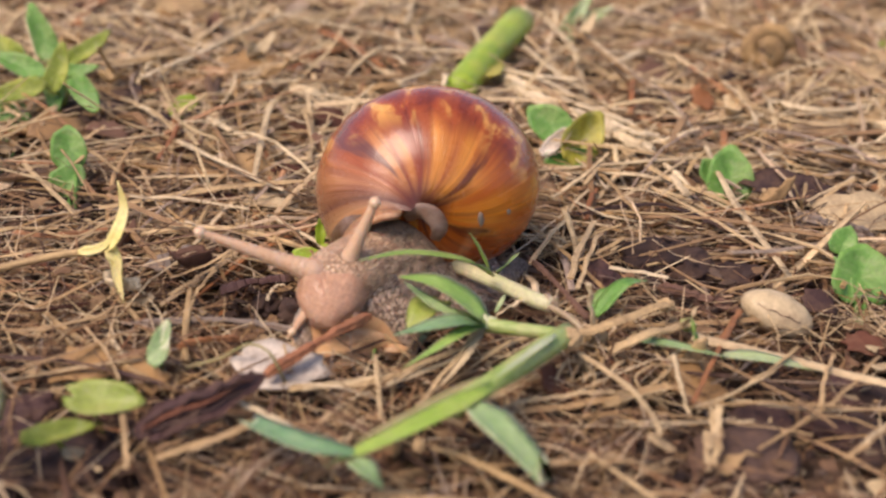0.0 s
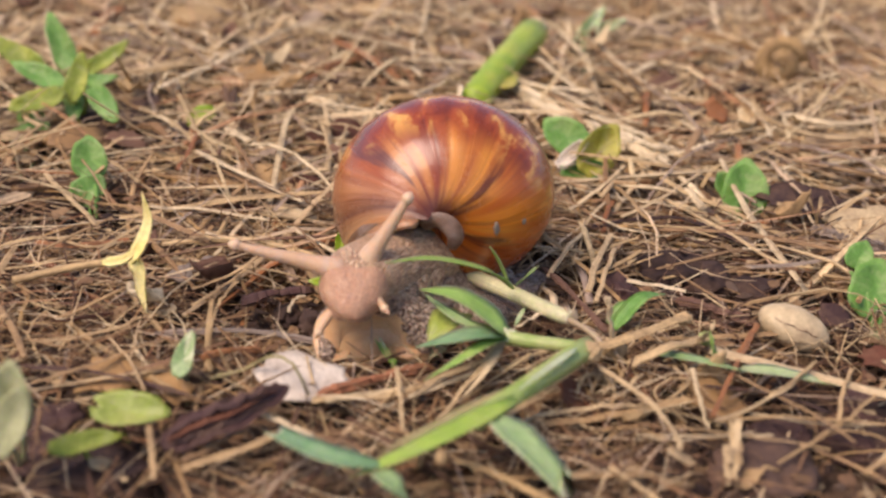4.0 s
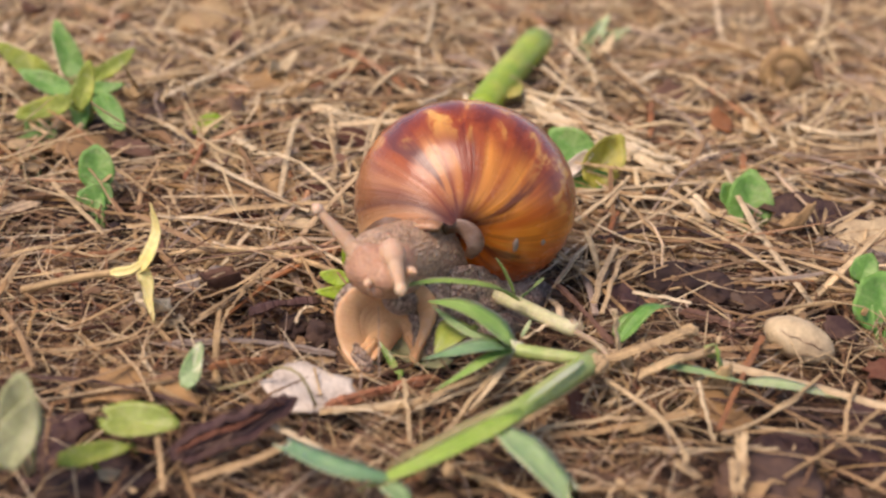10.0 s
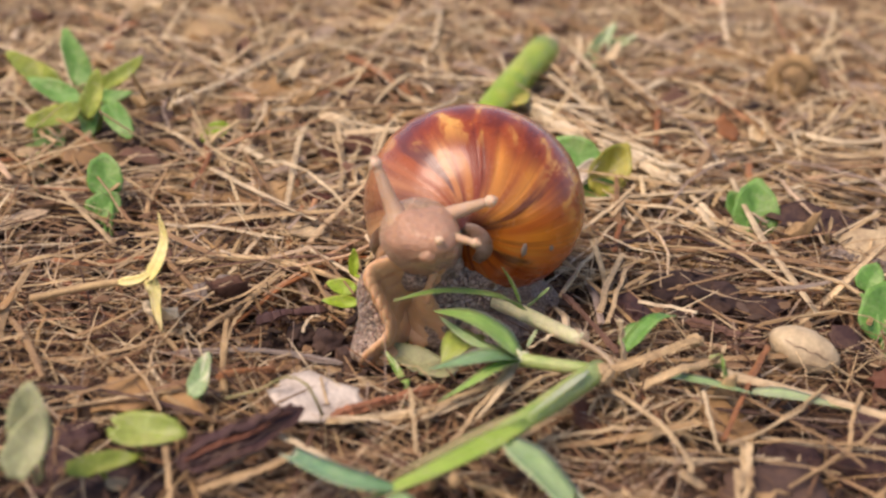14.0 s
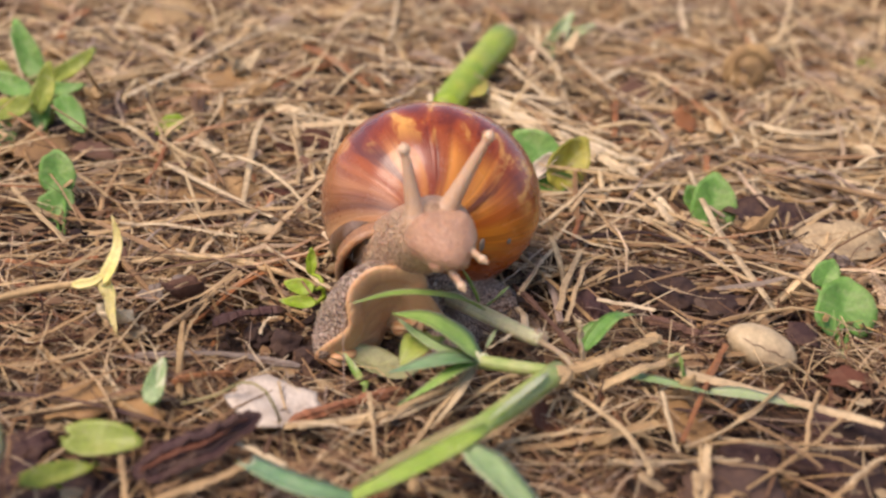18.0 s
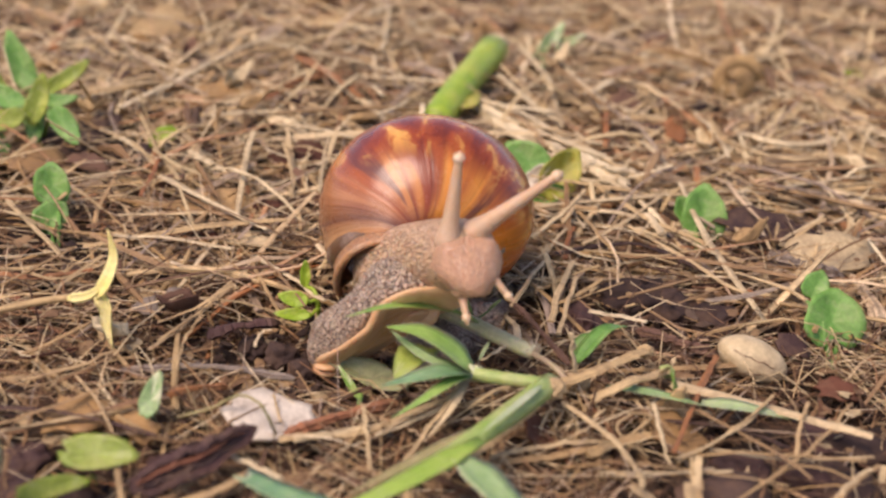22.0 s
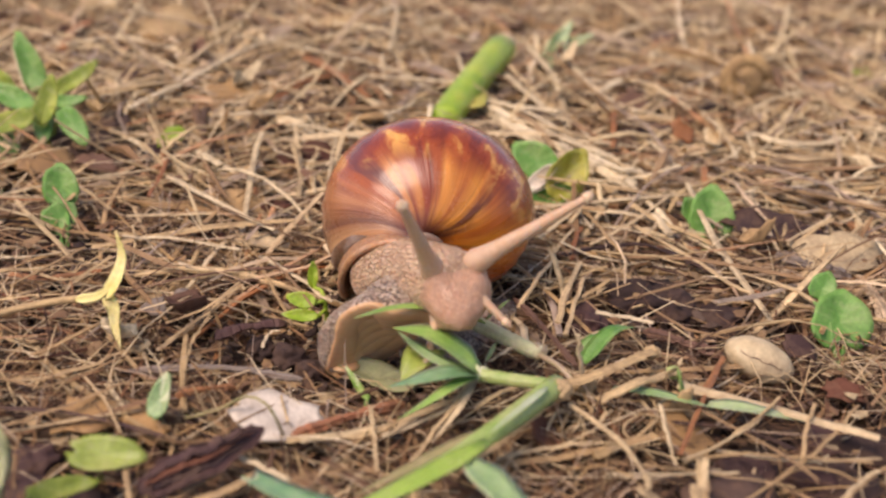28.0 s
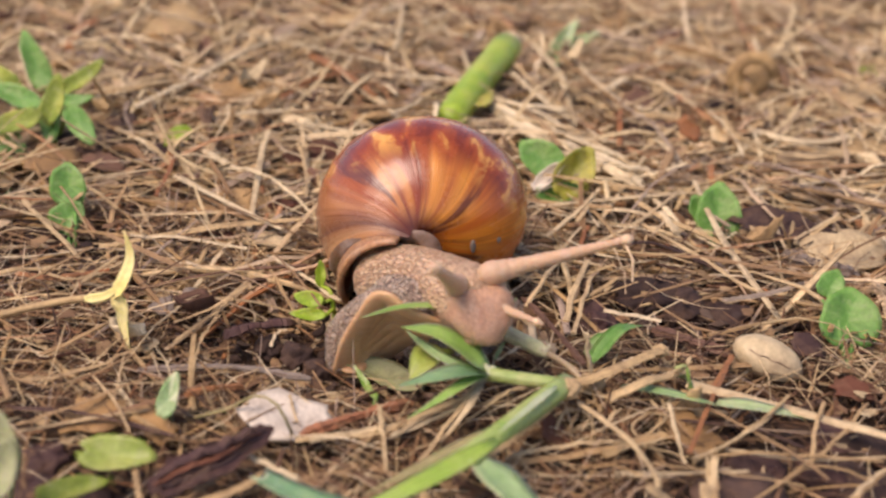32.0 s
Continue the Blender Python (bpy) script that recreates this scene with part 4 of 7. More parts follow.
straw([v(-36.2, 56.2, 3.0), v(-31.9, 36.9, 3.0), v(-30.2, 21.0, 3.0)], 0.61, STRAW)
straw([v(-30.6, 37.1, 3.0), v(-28.2, 33.0, 3.0), v(-27.1, 23.2, 3.0)], 0.40, STRAW)
straw([v(-25.4, 66.6, 3.0), v(-25.3, 45.6, 3.0), v(-24.3, 23.5, 3.0)], 0.48, STRAW_PALE)
straw([v(-61.1, 26.4, 4.0), v(-45.7, 11.5, 4.0), v(-33.0, -0.8, 4.0)], 0.63, STRAW_PALE)
straw([v(-56.9, 24.3, 2.0), v(-43.0, 9.6, 2.0), v(-34.9, 4.5, 2.0)], 1.00, STRAW_DULL)
straw([v(-81.9, 57.7, 3.0), v(-73.1, 50.5, 3.0), v(-64.5, 35.9, 3.0)], 0.50, STRAW)
straw([v(-63.4, 16.5, 3.0), v(-63.6, 28.7, 3.0), v(-64.7, 43.7, 3.0)], 0.47, STRAW_RED)
straw([v(-63.8, -5.3, 3.0), v(-51.1, -5.1, 3.0), v(-38.8, -9.2, 3.0)], 0.53, STRAW_PALE)
straw([v(-116.1, 132.0, 2.0), v(-118.2, 152.1, 2.0), v(-116.8, 167.1, 2.0)], 1.73, STRAW_RED)
straw([v(20.5, 123.4, 3.0), v(30.5, 94.9, 3.0), v(35.2, 84.2, 3.0)], 0.96, STRAW_PALE)
straw([v(28.9, 94.6, 3.0), v(51.6, 98.4, 3.0), v(67.9, 120.3, 3.0)], 0.65, STRAW)
straw([v(75.5, 97.3, 3.0), v(78.1, 78.4, 3.0), v(77.4, 60.8, 3.0)], 0.63, STRAW_PALE)
straw([v(62.0, 63.3, 2.0), v(70.8, 67.6, 2.0), v(80.0, 72.5, 2.0)], 0.76, STRAW)
straw([v(77.2, 81.1, 2.0), v(91.8, 65.6, 2.0), v(107.9, 70.1, 2.0)], 0.84, STRAW)
straw([v(104.8, 139.1, 2.0), v(116.8, 117.9, 2.0), v(127.6, 103.7, 2.0)], 0.71, STRAW)
straw([v(119.3, 120.4, 1.0), v(130.5, 134.9, 1.0), v(142.7, 146.2, 1.0)], 2.81, STRAW)
straw([v(31.0, 27.6, 3.0), v(36.2, 15.0, 3.0), v(40.3, -2.5, 3.0)], 0.51, STRAW_DULL)
straw([v(22.7, 1.8, 4.0), v(29.9, 15.0, 4.0), v(37.2, 31.2, 4.0)], 0.57, STRAW)
straw([v(49.0, 95.9, 2.0), v(48.3, 81.2, 2.0), v(46.4, 67.4, 2.0)], 1.01, STRAW_RED)
straw([v(56.1, 73.3, 2.0), v(59.2, 64.1, 2.0), v(60.6, 54.8, 2.0)], 0.82, STRAW_PALE)
straw([v(76.9, 7.1, 4.0), v(83.6, 14.0, 4.0), v(91.2, 23.0, 4.0)], 0.39, STRAW)
straw([v(99.9, 23.2, 3.0), v(94.5, 16.1, 3.0), v(89.1, 6.3, 3.0)], 0.53, STRAW)
straw([v(50.2, 20.1, 3.0), v(51.1, 15.0, 3.0), v(52.0, 10.1, 3.0)], 1.08, STRAW_PALE)
straw([v(-26.2, 160.3, 2.0), v(-14.9, 155.5, 2.0), v(-0.4, 180.4, 2.0)], 0.93, STRAW)
straw([v(-16.2, 144.8, 3.0), v(-15.5, 169.6, 3.0), v(-16.1, 205.7, 3.0)], 0.67, STRAW_PALE)
straw([v(41.4, 146.3, 2.0), v(47.3, 117.0, 2.0), v(56.4, 97.2, 2.0)], 0.77, STRAW_PALE)
straw([v(64.6, 202.2, 2.0), v(75.3, 166.4, 2.0), v(85.7, 183.0, 2.0)], 0.87, STRAW)
straw([v(-90.0, 147.3, 2.0), v(-73.2, 134.0, 2.0), v(-63.6, 139.1, 2.0)], 0.81, STRAW_PALE)
straw([v(74.4, 39.6, 2.0), v(89.6, 45.4, 2.0), v(112.5, 56.3, 2.0)], 0.65, STRAW_PALE)
straw([v(33.7, 2.5, 3.0), v(45.2, 16.2, 3.0), v(57.1, 34.7, 3.0)], 0.45, STRAW)
straw([v(-76.4, -24.3, 3.0), v(-68.5, -25.9, 3.0), v(-63.6, -15.2, 3.0)], 0.45, STRAW)
straw([v(-81.3, -22.8, 2.0), v(-74.3, -24.5, 2.0), v(-69.8, -21.4, 2.0)], 0.80, STRAW_RED)
straw([v(-32.5, -13.7, 4.0), v(-26.9, -23.1, 4.0), v(-21.4, -34.5, 4.0)], 0.27, STRAW_DULL)
straw([v(33.2, -50.2, 3.0), v(37.7, -59.2, 3.0), v(38.4, -64.5, 3.0)], 0.19, STRAW)
# flat chips and dead leaves
flake(v(-23.3, -68.9, 2.0), (9.6, 5.6), (15, 3, 8), PAPERY, "white papery flake on the litter", "papery_chip", 0.08, 4)
flake(v(-37.8, 72.9, 2.0), (7, 2.4), (15, 10, -25), STRAW_PALE, "curled pale straw chip on litter", "straw_chip", 0.4, 5)
flake(v(-36.2, 0.4, 1.0), (6.5, 3), (10, 0, -6), STRAW_PALE, "pale flat leaf flake", seed=6)
flake(v(-53.9, -69.6, 1.0), (7, 4.5), (18, 0, 20), DEAD_LEAF, "tan dead leaf fragment on litter", seed=7)
flake(v(-44.3, -71.5, 1.0), (6, 3), (14, 10, -35), DEAD_LEAF, "tan dead leaf fragment on litter", seed=8)
flake(v(-58.0, 101.4, 1.0), (11, 6), (12, 0, 5), DEAD_LEAF, "flat pale brown dead leaf", seed=9)
flake(v(-90.5, 165.3, 2.0), (15, 10), (20, 0, 0), DEAD_LEAF, "large pale brown dead leaf", seed=10)
flake(v(88.5, 6.5, 2.0), (13, 6), (25, 0, 8), STRAW_PALE, "pale brown curled dead leaf", seed=11)
flake(v(79.0, 17.5, 2.0), (15, 6), (20, 8, -8), BARK_DARK, "dark rotten dead leaf on soil", seed=12)
flake(v(69.4, -35.4, 1.0), (4, 3.4), (30, 10, 10), BARK_DARK, "small dark red dead leaf on soil", seed=13)
flake(v(74.2, -49.1, 0.0), (4.4, 2.8), (20, 0, -20), BARK_RED, "rust-brown dead leaf on the soil", seed=14)
flake(v(67.1, 81.0, 3.0), (4, 4), (50, 0, 30), STRAW_RED, "small orange-red leaf bit", seed=15)
flake(v(20.1, -68.7, 1.0), (4, 5), (40, 0, 70), BARK_RED, "crumpled rust-coloured dead leaf on litter", seed=16)
flake(v(-30.5, 51.6, 1.0), (10, 5), (25, 0, 10), BARK_RED, "reddish-brown dead leaf on straw", seed=17)
flake(v(-45.3, 22.2, 0.0), (12, 5), (14, 0, -28), DEAD_LEAF, "thin olive-brown dead leaf", seed=18)
flake(v(-51.9, -31.6, 1.0), (3.4, 2.6), (20, 0, -40), BARK_GREY, "small pale grey papery bit", "papery_chip", 0.3, 19)
flake(v(-45.7, -28.6, 1.0), (4, 3), (20, 10, 30), BARK_GREY, "small grey bark chip", "bark_chip", 0.2, 20)
flake(v(115.0, 76.0, 1.0), (12, 4), (15, 0, 0), DEAD_LEAF, "flat brown dead leaf on straw", seed=21)
flake(v(43.1, -65.0, 0.0), (5, 6), (16, 0, 40), DEAD_LEAF, "tan leaf scrap among thin straws", seed=22)
flake(v(-94.8, 42.6, 0.0), (8, 6), (20, 0, 40), DEAD_LEAF, "brown dead leaf below the weed", seed=23)
flake(v(-83.0, 44.4, 0.0), (7, 3), (20, 0, -30), BARK, "dark brown leaf scrap on soil", seed=24)
flake(v(-34.3, 185.5, 1.0), (11, 4), (20, 0, 12), DEAD_LEAF, "brown dead leaf on far litter", seed=25)
flake(v(57.6, 111.0, 1.0), (6, 5), (25, 0, 12), BARK, "brown leaf scrap on far litter", seed=26)
flake(v(-12.2, 23.3, 0.0), (6, 4), (20, 0, 12), DEAD_LEAF, "dry leaf under the shell", seed=27)

# clods, the pebble and the curled leaf
clod(v(43.9, -10.4, -3.0), (8, 6, 3.4), CLOD, "dark brown crumbly soil clod", 1)
clod(v(51.1, -14.7, -3.0), (6, 5, 3), CLOD, "dark brown crumbly soil clod", 2)
clod(v(31.1, -23.0, -3.0), (5, 4.4, 3), BARK_DARK, "almost black damp soil clod", 3)
clod(v(59.0, -16.8, -4.0), (6, 5, 3), BARK_DARK, "almost black damp soil clod", 4)
clod(v(52.2, -71.9, -3.0), (4.8, 4, 3), BARK_DARK, "small blue-black damp soil clod", 5)
clod(v(47.4, -82.0, -3.0), (9, 7, 4), CLOD, "smooth brown lump of soil", 6)
clod(v(-20.7, -44.1, -4.0), (2.8, 2.5, 2.2), CLOD, "brown crumbly soil clod", 7)
clod(v(-25.2, -40.4, -4.0), (3, 3, 2.6), CLOD, "brown crumbly soil clod", 8)
clod(v(-92.1, 66.7, -4.0), (9, 9, 5), CLOD, "dark soil clod beside the weed", 9)
clod(v(96.4, 154.8, -3.0), (7, 6, 5), BARK_DARK, "dark soil clod beside the curled leaf", 18)
clod(v(79.4, 193.8, -3.0), (8, 6, 4), BARK_DARK, "dark soil clod in the far straw", 19)
clod(v(-18.5, 185.1, -3.0), (8, 6, 4), BARK_DARK, "dark soil clod in the far straw", 20)
clod(v(-88.5, 114.7, -3.0), (9, 7, 4), BARK_DARK, "dark soil clod in the far straw", 21)
clod(v(-88.2, 11.3, -4.0), (9, 7, 4), CLOD, "dark lumpy soil clod in straw", 10)
clod(v(-71.6, 59.8, -5.0), (7, 7, 4), BARK_DARK, "dark damp soil clod", 11)
clod(v(-68.5, 105.3, -5.0), (8, 7, 4), BARK_DARK, "dark damp soil clod", 12)
clod(v(29.4, -63.5, -4.0), (3.4, 3, 2.4), CLOD, "small brown crumbly soil clod", 13)
clod(v(-13.5, 117.6, -5.0), (7, 9, 4), CLOD, "dark soil clod behind the shell", 14)
clod(v(-51.2, -89.9, -4.0), (9, 6, 3), BARK_DARK, "dark damp soil clod", 15)
clod(v(67.8, -61.6, -3.0), (5, 4, 2), BARK_DARK, "dark damp soil clod", 16)
clod(v(-30.8, -36.7, -4.0), (3.2, 2.6, 2), CLOD, "dark crumbly soil clod", 17)
for place, size, mat, seed in ((v(67.6, -60.9, -3.0), (5.5, 4, 2.6), BARK_DARK, 31), (v(68.0, -75.4, -3.0), (6, 4.5, 2.6), CLOD, 32), (v(62.5, -72.8, -3.0), (5, 4, 2.4), BARK_DARK, 33), (v(73.4, -63.8, -3.0), (6, 4, 2.6), CLOD, 34), (v(-60.2, -78.4, -3.0), (5, 4, 2.4), BARK_DARK, 35), (v(-59.2, -87.1, -3.0), (6, 4, 2.4), BARK_DARK, 36), (v(-49.5, -86.3, -3.0), (5, 4, 2.2), CLOD, 37)):
    clod(place, size, mat, "dark damp crumbly soil clod", seed)
pebble = clod(v(60.1, -42.8, 2.0), (6.6, 4.2, 3.4), PEBBLE, "beige oval pebble with a fine crack", 0, "pebble", "pebble", 0.05)
pebble.matrix_basis = Matrix.Translation(v(60.1, -42.8, 2.0)) @ pose(0, 0, 0, 8, 16, -14)
crack = [v(-4.6 + 0.75 * k, -math.sqrt(max(0, 1 - ((-4.6 + 0.75 * k) / 6.6) ** 2)) * 3.3, math.sqrt(max(0, 1 - ((-4.6 + 0.75 * k) / 6.6) ** 2)) * 2.15 + 0.25 * math.sin(1.7 * k)) for k in range(12)]
part("crack", sweep(bmesh.new(), crack, lambda u: 0.09 * MM, ring(5)), BARK, pebble, "dark fine crack")


def build_curl(place):
    line = [place + v((6.6 - 0.33 * k) * math.cos(0.55 * k), -0.15 * k, 8 + (6.6 - 0.33 * k) * math.sin(0.55 * k)) for k in range(17)]
    thing("curled_leaf", sweep(bmesh.new(), line, lambda u: 2.0 * MM, [(-1.4, 0.12), (0, 0.2), (1.4, 0.12), (1.4, -0.1), (0, 0.0), (-1.4, -0.1)], up=(0, 1, 0)), DEAD_LEAF, "dead brown leaf curled into a coil", "dead leaf")


build_curl(v(91.6, 121.9, -2.0))


# ---- green shoots ----
def blade(points, width, mat, parent, name="blade", up=(0, 0, 1), label=""):
    o = parent.location
    line = [q - o for q in bend(points, 12)]
    shape = lambda u: width * MM * max(0.05, min(1.0, 3.2 * u + 0.45) * (1 - u**3.0))
    return part(name, sweep(bmesh.new(), line, shape, BLADE, up, 0.04), mat, parent, label)


def torn_blade(points, width, mat, parent):
    """A broad blade that ends in a ragged tear."""
    o = parent.location
    line = [q - o for q in bend(points, 18)]
    bm = sweep(bmesh.new(), line, lambda u: width * MM * min(1.0, 2.5 * u + 0.4) * (1 - 0.25 * u * u), BLADE)
    end = (line[-1] - line[-2]).normalized()
    for p in bm.verts:
        if (p.co - line[-1]).length < 1.3 * width * MM and (p.co - line[-1]).dot(end) > -0.2 * MM:
            p.co += end * random.uniform(-2.5, 2.0) * MM
    return part("blade", bm, mat, parent, "broad torn blade")


def culm(points, thick, mat, parent, name="culm", label="", taper=0.1):
    o = parent.location
    line = [q - o for q in bend(points, 10)]
    return part(name, sweep(bmesh.new(), line, lambda u: thick * MM * (1 - taper * u), ring(12, 0.9), rough=0.03), mat, parent, label)


def knot(place, size, mat, parent, label=""):
    bm = lump((size * 1.25, size, size * 0.95), 0.3, size, 4, 2.2)
    bmesh.ops.translate(bm, verts=bm.verts, vec=place - parent.location)
    return part("node", bm, mat, parent, label)


runner = empty("grass_runner", v(22.3, -54.5, 0.0), "green creeping grass runner with broad torn blades", "grass")
culm([v(21.6, -63.4, 7.0), v(14.4, -74.0, 7.5), v(7.4, -82.9, 7.0), v(3.7, -85.8, 6.0)], 1.94, CULM, runner, label="pale green round stem")
blade([v(9.7, -84.7, 9.5), v(2.8, -91.5, 9.0), v(-4.0, -96.1, 7.5), v(-9.2, -98.5, 6.0), v(-13.0, -98.7, 4.0)], 2.00, GREEN_FRESH, runner, "sheath", label="bright green leaf sheath")
blade([v(10.8, -78.9, 8.0), v(4.5, -82.7, 7.0), v(-2.7, -86.9, 5.0), v(-9.8, -90.9, 3.0)], 1.18, OLIVE_DRY, runner, "dry_sheath", label="withered olive-brown sheath")
blade([v(20.6, -67.8, 6.5), v(14.3, -77.4, 7.0), v(8.6, -85.4, 7.0), v(5.4, -86.9, 6.0)], 0.65, STRAW, runner, "dry_edge", label="dry tan edge of the sheath")
# thin pale blade added as the highlight along the stem's upper side
blade([v(19.4, -68.5, 9.5), v(14.1, -77.0, 10.0), v(9.7, -82.8, 9.5)], 0.69, STEM_HIGHLIGHT, runner, "pale_strip", label="whitish strip painting the highlight along the stem")
torn_blade([v(6.2, -88.8, 9.0), v(9.9, -94.6, 9.0), v(13.4, -97.7, 7.0), v(16.0, -99.6, 5.0)], 2.88, GREEN_DULL, runner)
torn_blade([v(-8.5, -98.4, 6.0), v(-14.6, -98.7, 7.0), v(-19.6, -96.0, 7.0), v(-24.6, -89.9, 5.0)], 2.26, GREEN_BLUE, runner)
blade([v(-9.1, -99.6, 6.0), v(-6.7, -102.6, 6.0), v(-4.7, -103.4, 4.0)], 1.76, GREEN_DULL, runner)
knot(v(21.4, -64.9, 7.0), 1.9, STRAW, runner, "dry straw-coloured node")
culm([v(8.6, -59.7, 6.0), v(14.6, -60.9, 6.0), v(21.5, -62.0, 6.0)], 1.30, CULM, runner, "side_stem", "pale green side stem")

knot(v(26.6, -56.4, 3.0), 1.9, STRAW, runner, "dry knotted straw-coloured base")
knot(v(40.0, -45.6, 4.0), 1.15, STRAW, runner)
knot(v(43.1, -50.7, 3.0), 1.1, CULM, runner)
for k in range(14):
    a = v(30.5, -60.7, 2.0) + v(random.uniform(-8, 8), random.uniform(-3, 3), 0)
    culm([a, a + v(random.uniform(-3, 3), -3, random.uniform(-2, 1)), a + v(random.uniform(-6, 8), -7, -4)], 0.28, STRAW, runner, "rootlet")

shoot = empty("grass_shoot", v(19.7, -40.9, 0.0), "green grass shoot with slender arching blades", "grass")
culm([v(0.8, -28.7, 3.0), v(10.6, -39.5, 4.0), v(17.3, -46.9, 4.5), v(20.0, -48.7, 4.5)], 1.60, CULM_DRY, shoot, label="pale straw-green stem")
culm([v(19.2, -48.8, 4.5), v(22.6, -53.8, 5.0), v(25.3, -57.6, 4.0)], 0.58, PINK, shoot, "purple_stem", "purplish thin stem")
knot(v(19.4, -47.9, 4.5), 1.5, PINK, shoot, "swollen pink node")
hinge = v(9.9, -42.0, 6.3)
pushed_blade = part("blade", sweep(bmesh.new(), [q - hinge for q in bend([v(9.9, -42.0, 6.3), v(5.1, -47.0, 11.0), v(-4.5, -53.0, 14.4), v(-12.4, -59.0, 15.1)], 14)], lambda u: 1.5 * MM * max(0.05, min(1.0, 3.2 * u + 0.45) * (1 - u**3.0)), BLADE), GREEN, shoot)
pushed_blade.matrix_basis = Matrix.Translation(hinge - shoot.location)
blade([v(9.2, -36.4, 5.0), v(7.0, -37.6, 10.0), v(5.4, -38.6, 13.0)], 1.02, GREEN, shoot)
blade([v(10.5, -36.5, 4.0), v(12.7, -37.7, 7.0), v(14.6, -37.4, 9.0)], 0.96, GREEN_DULL, shoot)
blade([v(10.4, -51.4, 4.0), v(11.7, -49.8, 6.0), v(12.3, -49.8, 7.0)], 0.48, GREEN_DULL, shoot)

tuft = empty("grass_tuft", v(11.8, -50.2, 0.0), "small tuft of broad green grass blades", "grass")
blade([v(8.6, -60.2, 7.0), v(4.0, -59.2, 10.5), v(-0.5, -58.4, 12.5), v(-5.8, -57.8, 13.0)], 3.25, GREEN, tuft)
blade([v(8.6, -60.7, 7.0), v(2.5, -61.7, 9.0), v(-1.8, -58.5, 10.0), v(-5.1, -54.2, 10.5)], 1.44, GREEN_DULL, tuft)
blade([v(8.3, -61.2, 7.0), v(4.3, -64.9, 9.0), v(-0.6, -67.3, 9.0), v(-5.9, -67.5, 7.5)], 2.35, GREEN_BLUE, tuft)
blade([v(8.6, -61.9, 7.0), v(5.3, -66.0, 8.0), v(0.9, -70.3, 7.0), v(-4.1, -71.5, 4.0)], 1.32, GREEN, tuft)
blade([v(4.6, -64.5, 4.0), v(-3.4, -70.4, 3.0), v(-10.2, -74.6, 2.0)], 0.67, STRAW, tuft, "dry_blade", label="dry tan blade")
blade([v(8.4, -60.3, 6.0), v(5.5, -69.0, 5.0), v(1.2, -76.3, 3.0)], 0.72, STRAW_PALE, tuft, "dry_blade")
blade([v(1.3, -53.6, 7.0), v(-1.4, -58.9, 7.5), v(-4.0, -61.8, 5.5)], 3.28, OLIVE_GREEN, tuft, label="rounded olive-green leaf bud")
knot(v(8.7, -59.3, 6.0), 1.5, GREEN, tuft)

side = empty("fallen_grass", v(46.6, -55.9, 0.0), "green grass blade lying on the straw", "grass")
blade([v(32.1, -55.1, 2.0), v(38.7, -60.0, 4.0), v(47.5, -63.3, 4.0)], 1.5, GREEN_DULL, side)
blade([v(47.2, -60.8, 3.0), v(53.9, -63.5, 4.0), v(63.6, -63.3, 2.0)], 1.9, GREEN_DULL, side)
blade([v(43.4, -59.5, 2.0), v(42.4, -59.0, 6.0), v(41.6, -59.1, 9.0)], 1.2, GREEN, side)
blade([v(41.6, -53.8, 4.0), v(42.3, -56.1, 7.0), v(43.1, -55.7, 9.0)], 0.9, STRAW_PALE, side)

stick([v(15.5, 90.1, 2.0), v(26.2, 63.2, 3.0), v(39.1, 47.3, 2.0)], 1.33, STRAW_PALE, "bleached splinter of a reed")
stick([v(22.9, 83.4, 3.0), v(33.6, 65.9, 4.0), v(46.2, 54.9, 3.0)], 1.04, STRAW_PALE, "bleached splinter of a reed")
straw([v(14.0, 96.4, 4.0), v(26.0, 85.7, 4.0), v(36.7, 67.1, 3.0)], 0.93, STRAW_PALE)
straw([v(33.5, 80.9, 2.0), v(43.2, 59.4, 3.0), v(52.5, 43.5, 2.0)], 0.73, STRAW)
straw([v(42.7, 43.3, 3.0), v(47.4, 32.8, 3.0), v(49.2, 30.3, 2.0)], 0.61, STRAW_PALE)
pair = empty("leaf_pair", v(32.4, -37.4, 0.0), "two small oval green leaves in the litter", "weed")
blade([v(27.8, -47.0, 2.0), v(32.7, -42.6, 6.0), v(37.7, -38.2, 5.0)], 1.73, GREEN_ROUND, pair, "leaf")
blade([v(27.5, -43.4, 1.0), v(29.7, -41.4, 3.5), v(32.0, -39.4, 4.0)], 1.52, GREEN_ROUND, pair, "leaf")


def herb(name, root, leaves, mat, label, stalk=0.5, stem_mat=None):
    """A small weed: thin stalks from its root, each with one leaf (place, turn, radius in mm, squash, notch, point)."""
    ob = empty(name, root, label, "weed")
    for n, (place, turn, radius, squash, notch, tip) in enumerate(leaves):
        leaf = part("leaf", leaf_mesh(radius * MM, squash, notch, 0.12, 0.07, tip, 0.1, seed=n), mat, ob)
        leaf.matrix_basis = Matrix.Translation(place - root) @ pose(0, 0, 0, turn[0], turn[1]) @ pose(0, 0, 0, 0, 0, turn[2])
        foot = (leaf.matrix_basis @ Vector((-radius * 0.93 * MM, 0, -0.3 * MM))) + root
        mid = root.lerp(foot, 0.55) + v(0.6, 0.8, 0.4)
        culm([root + v(0, 0, -5), mid, foot], stalk, stem_mat or mat, ob, "stalk", taper=0.3)
    return ob


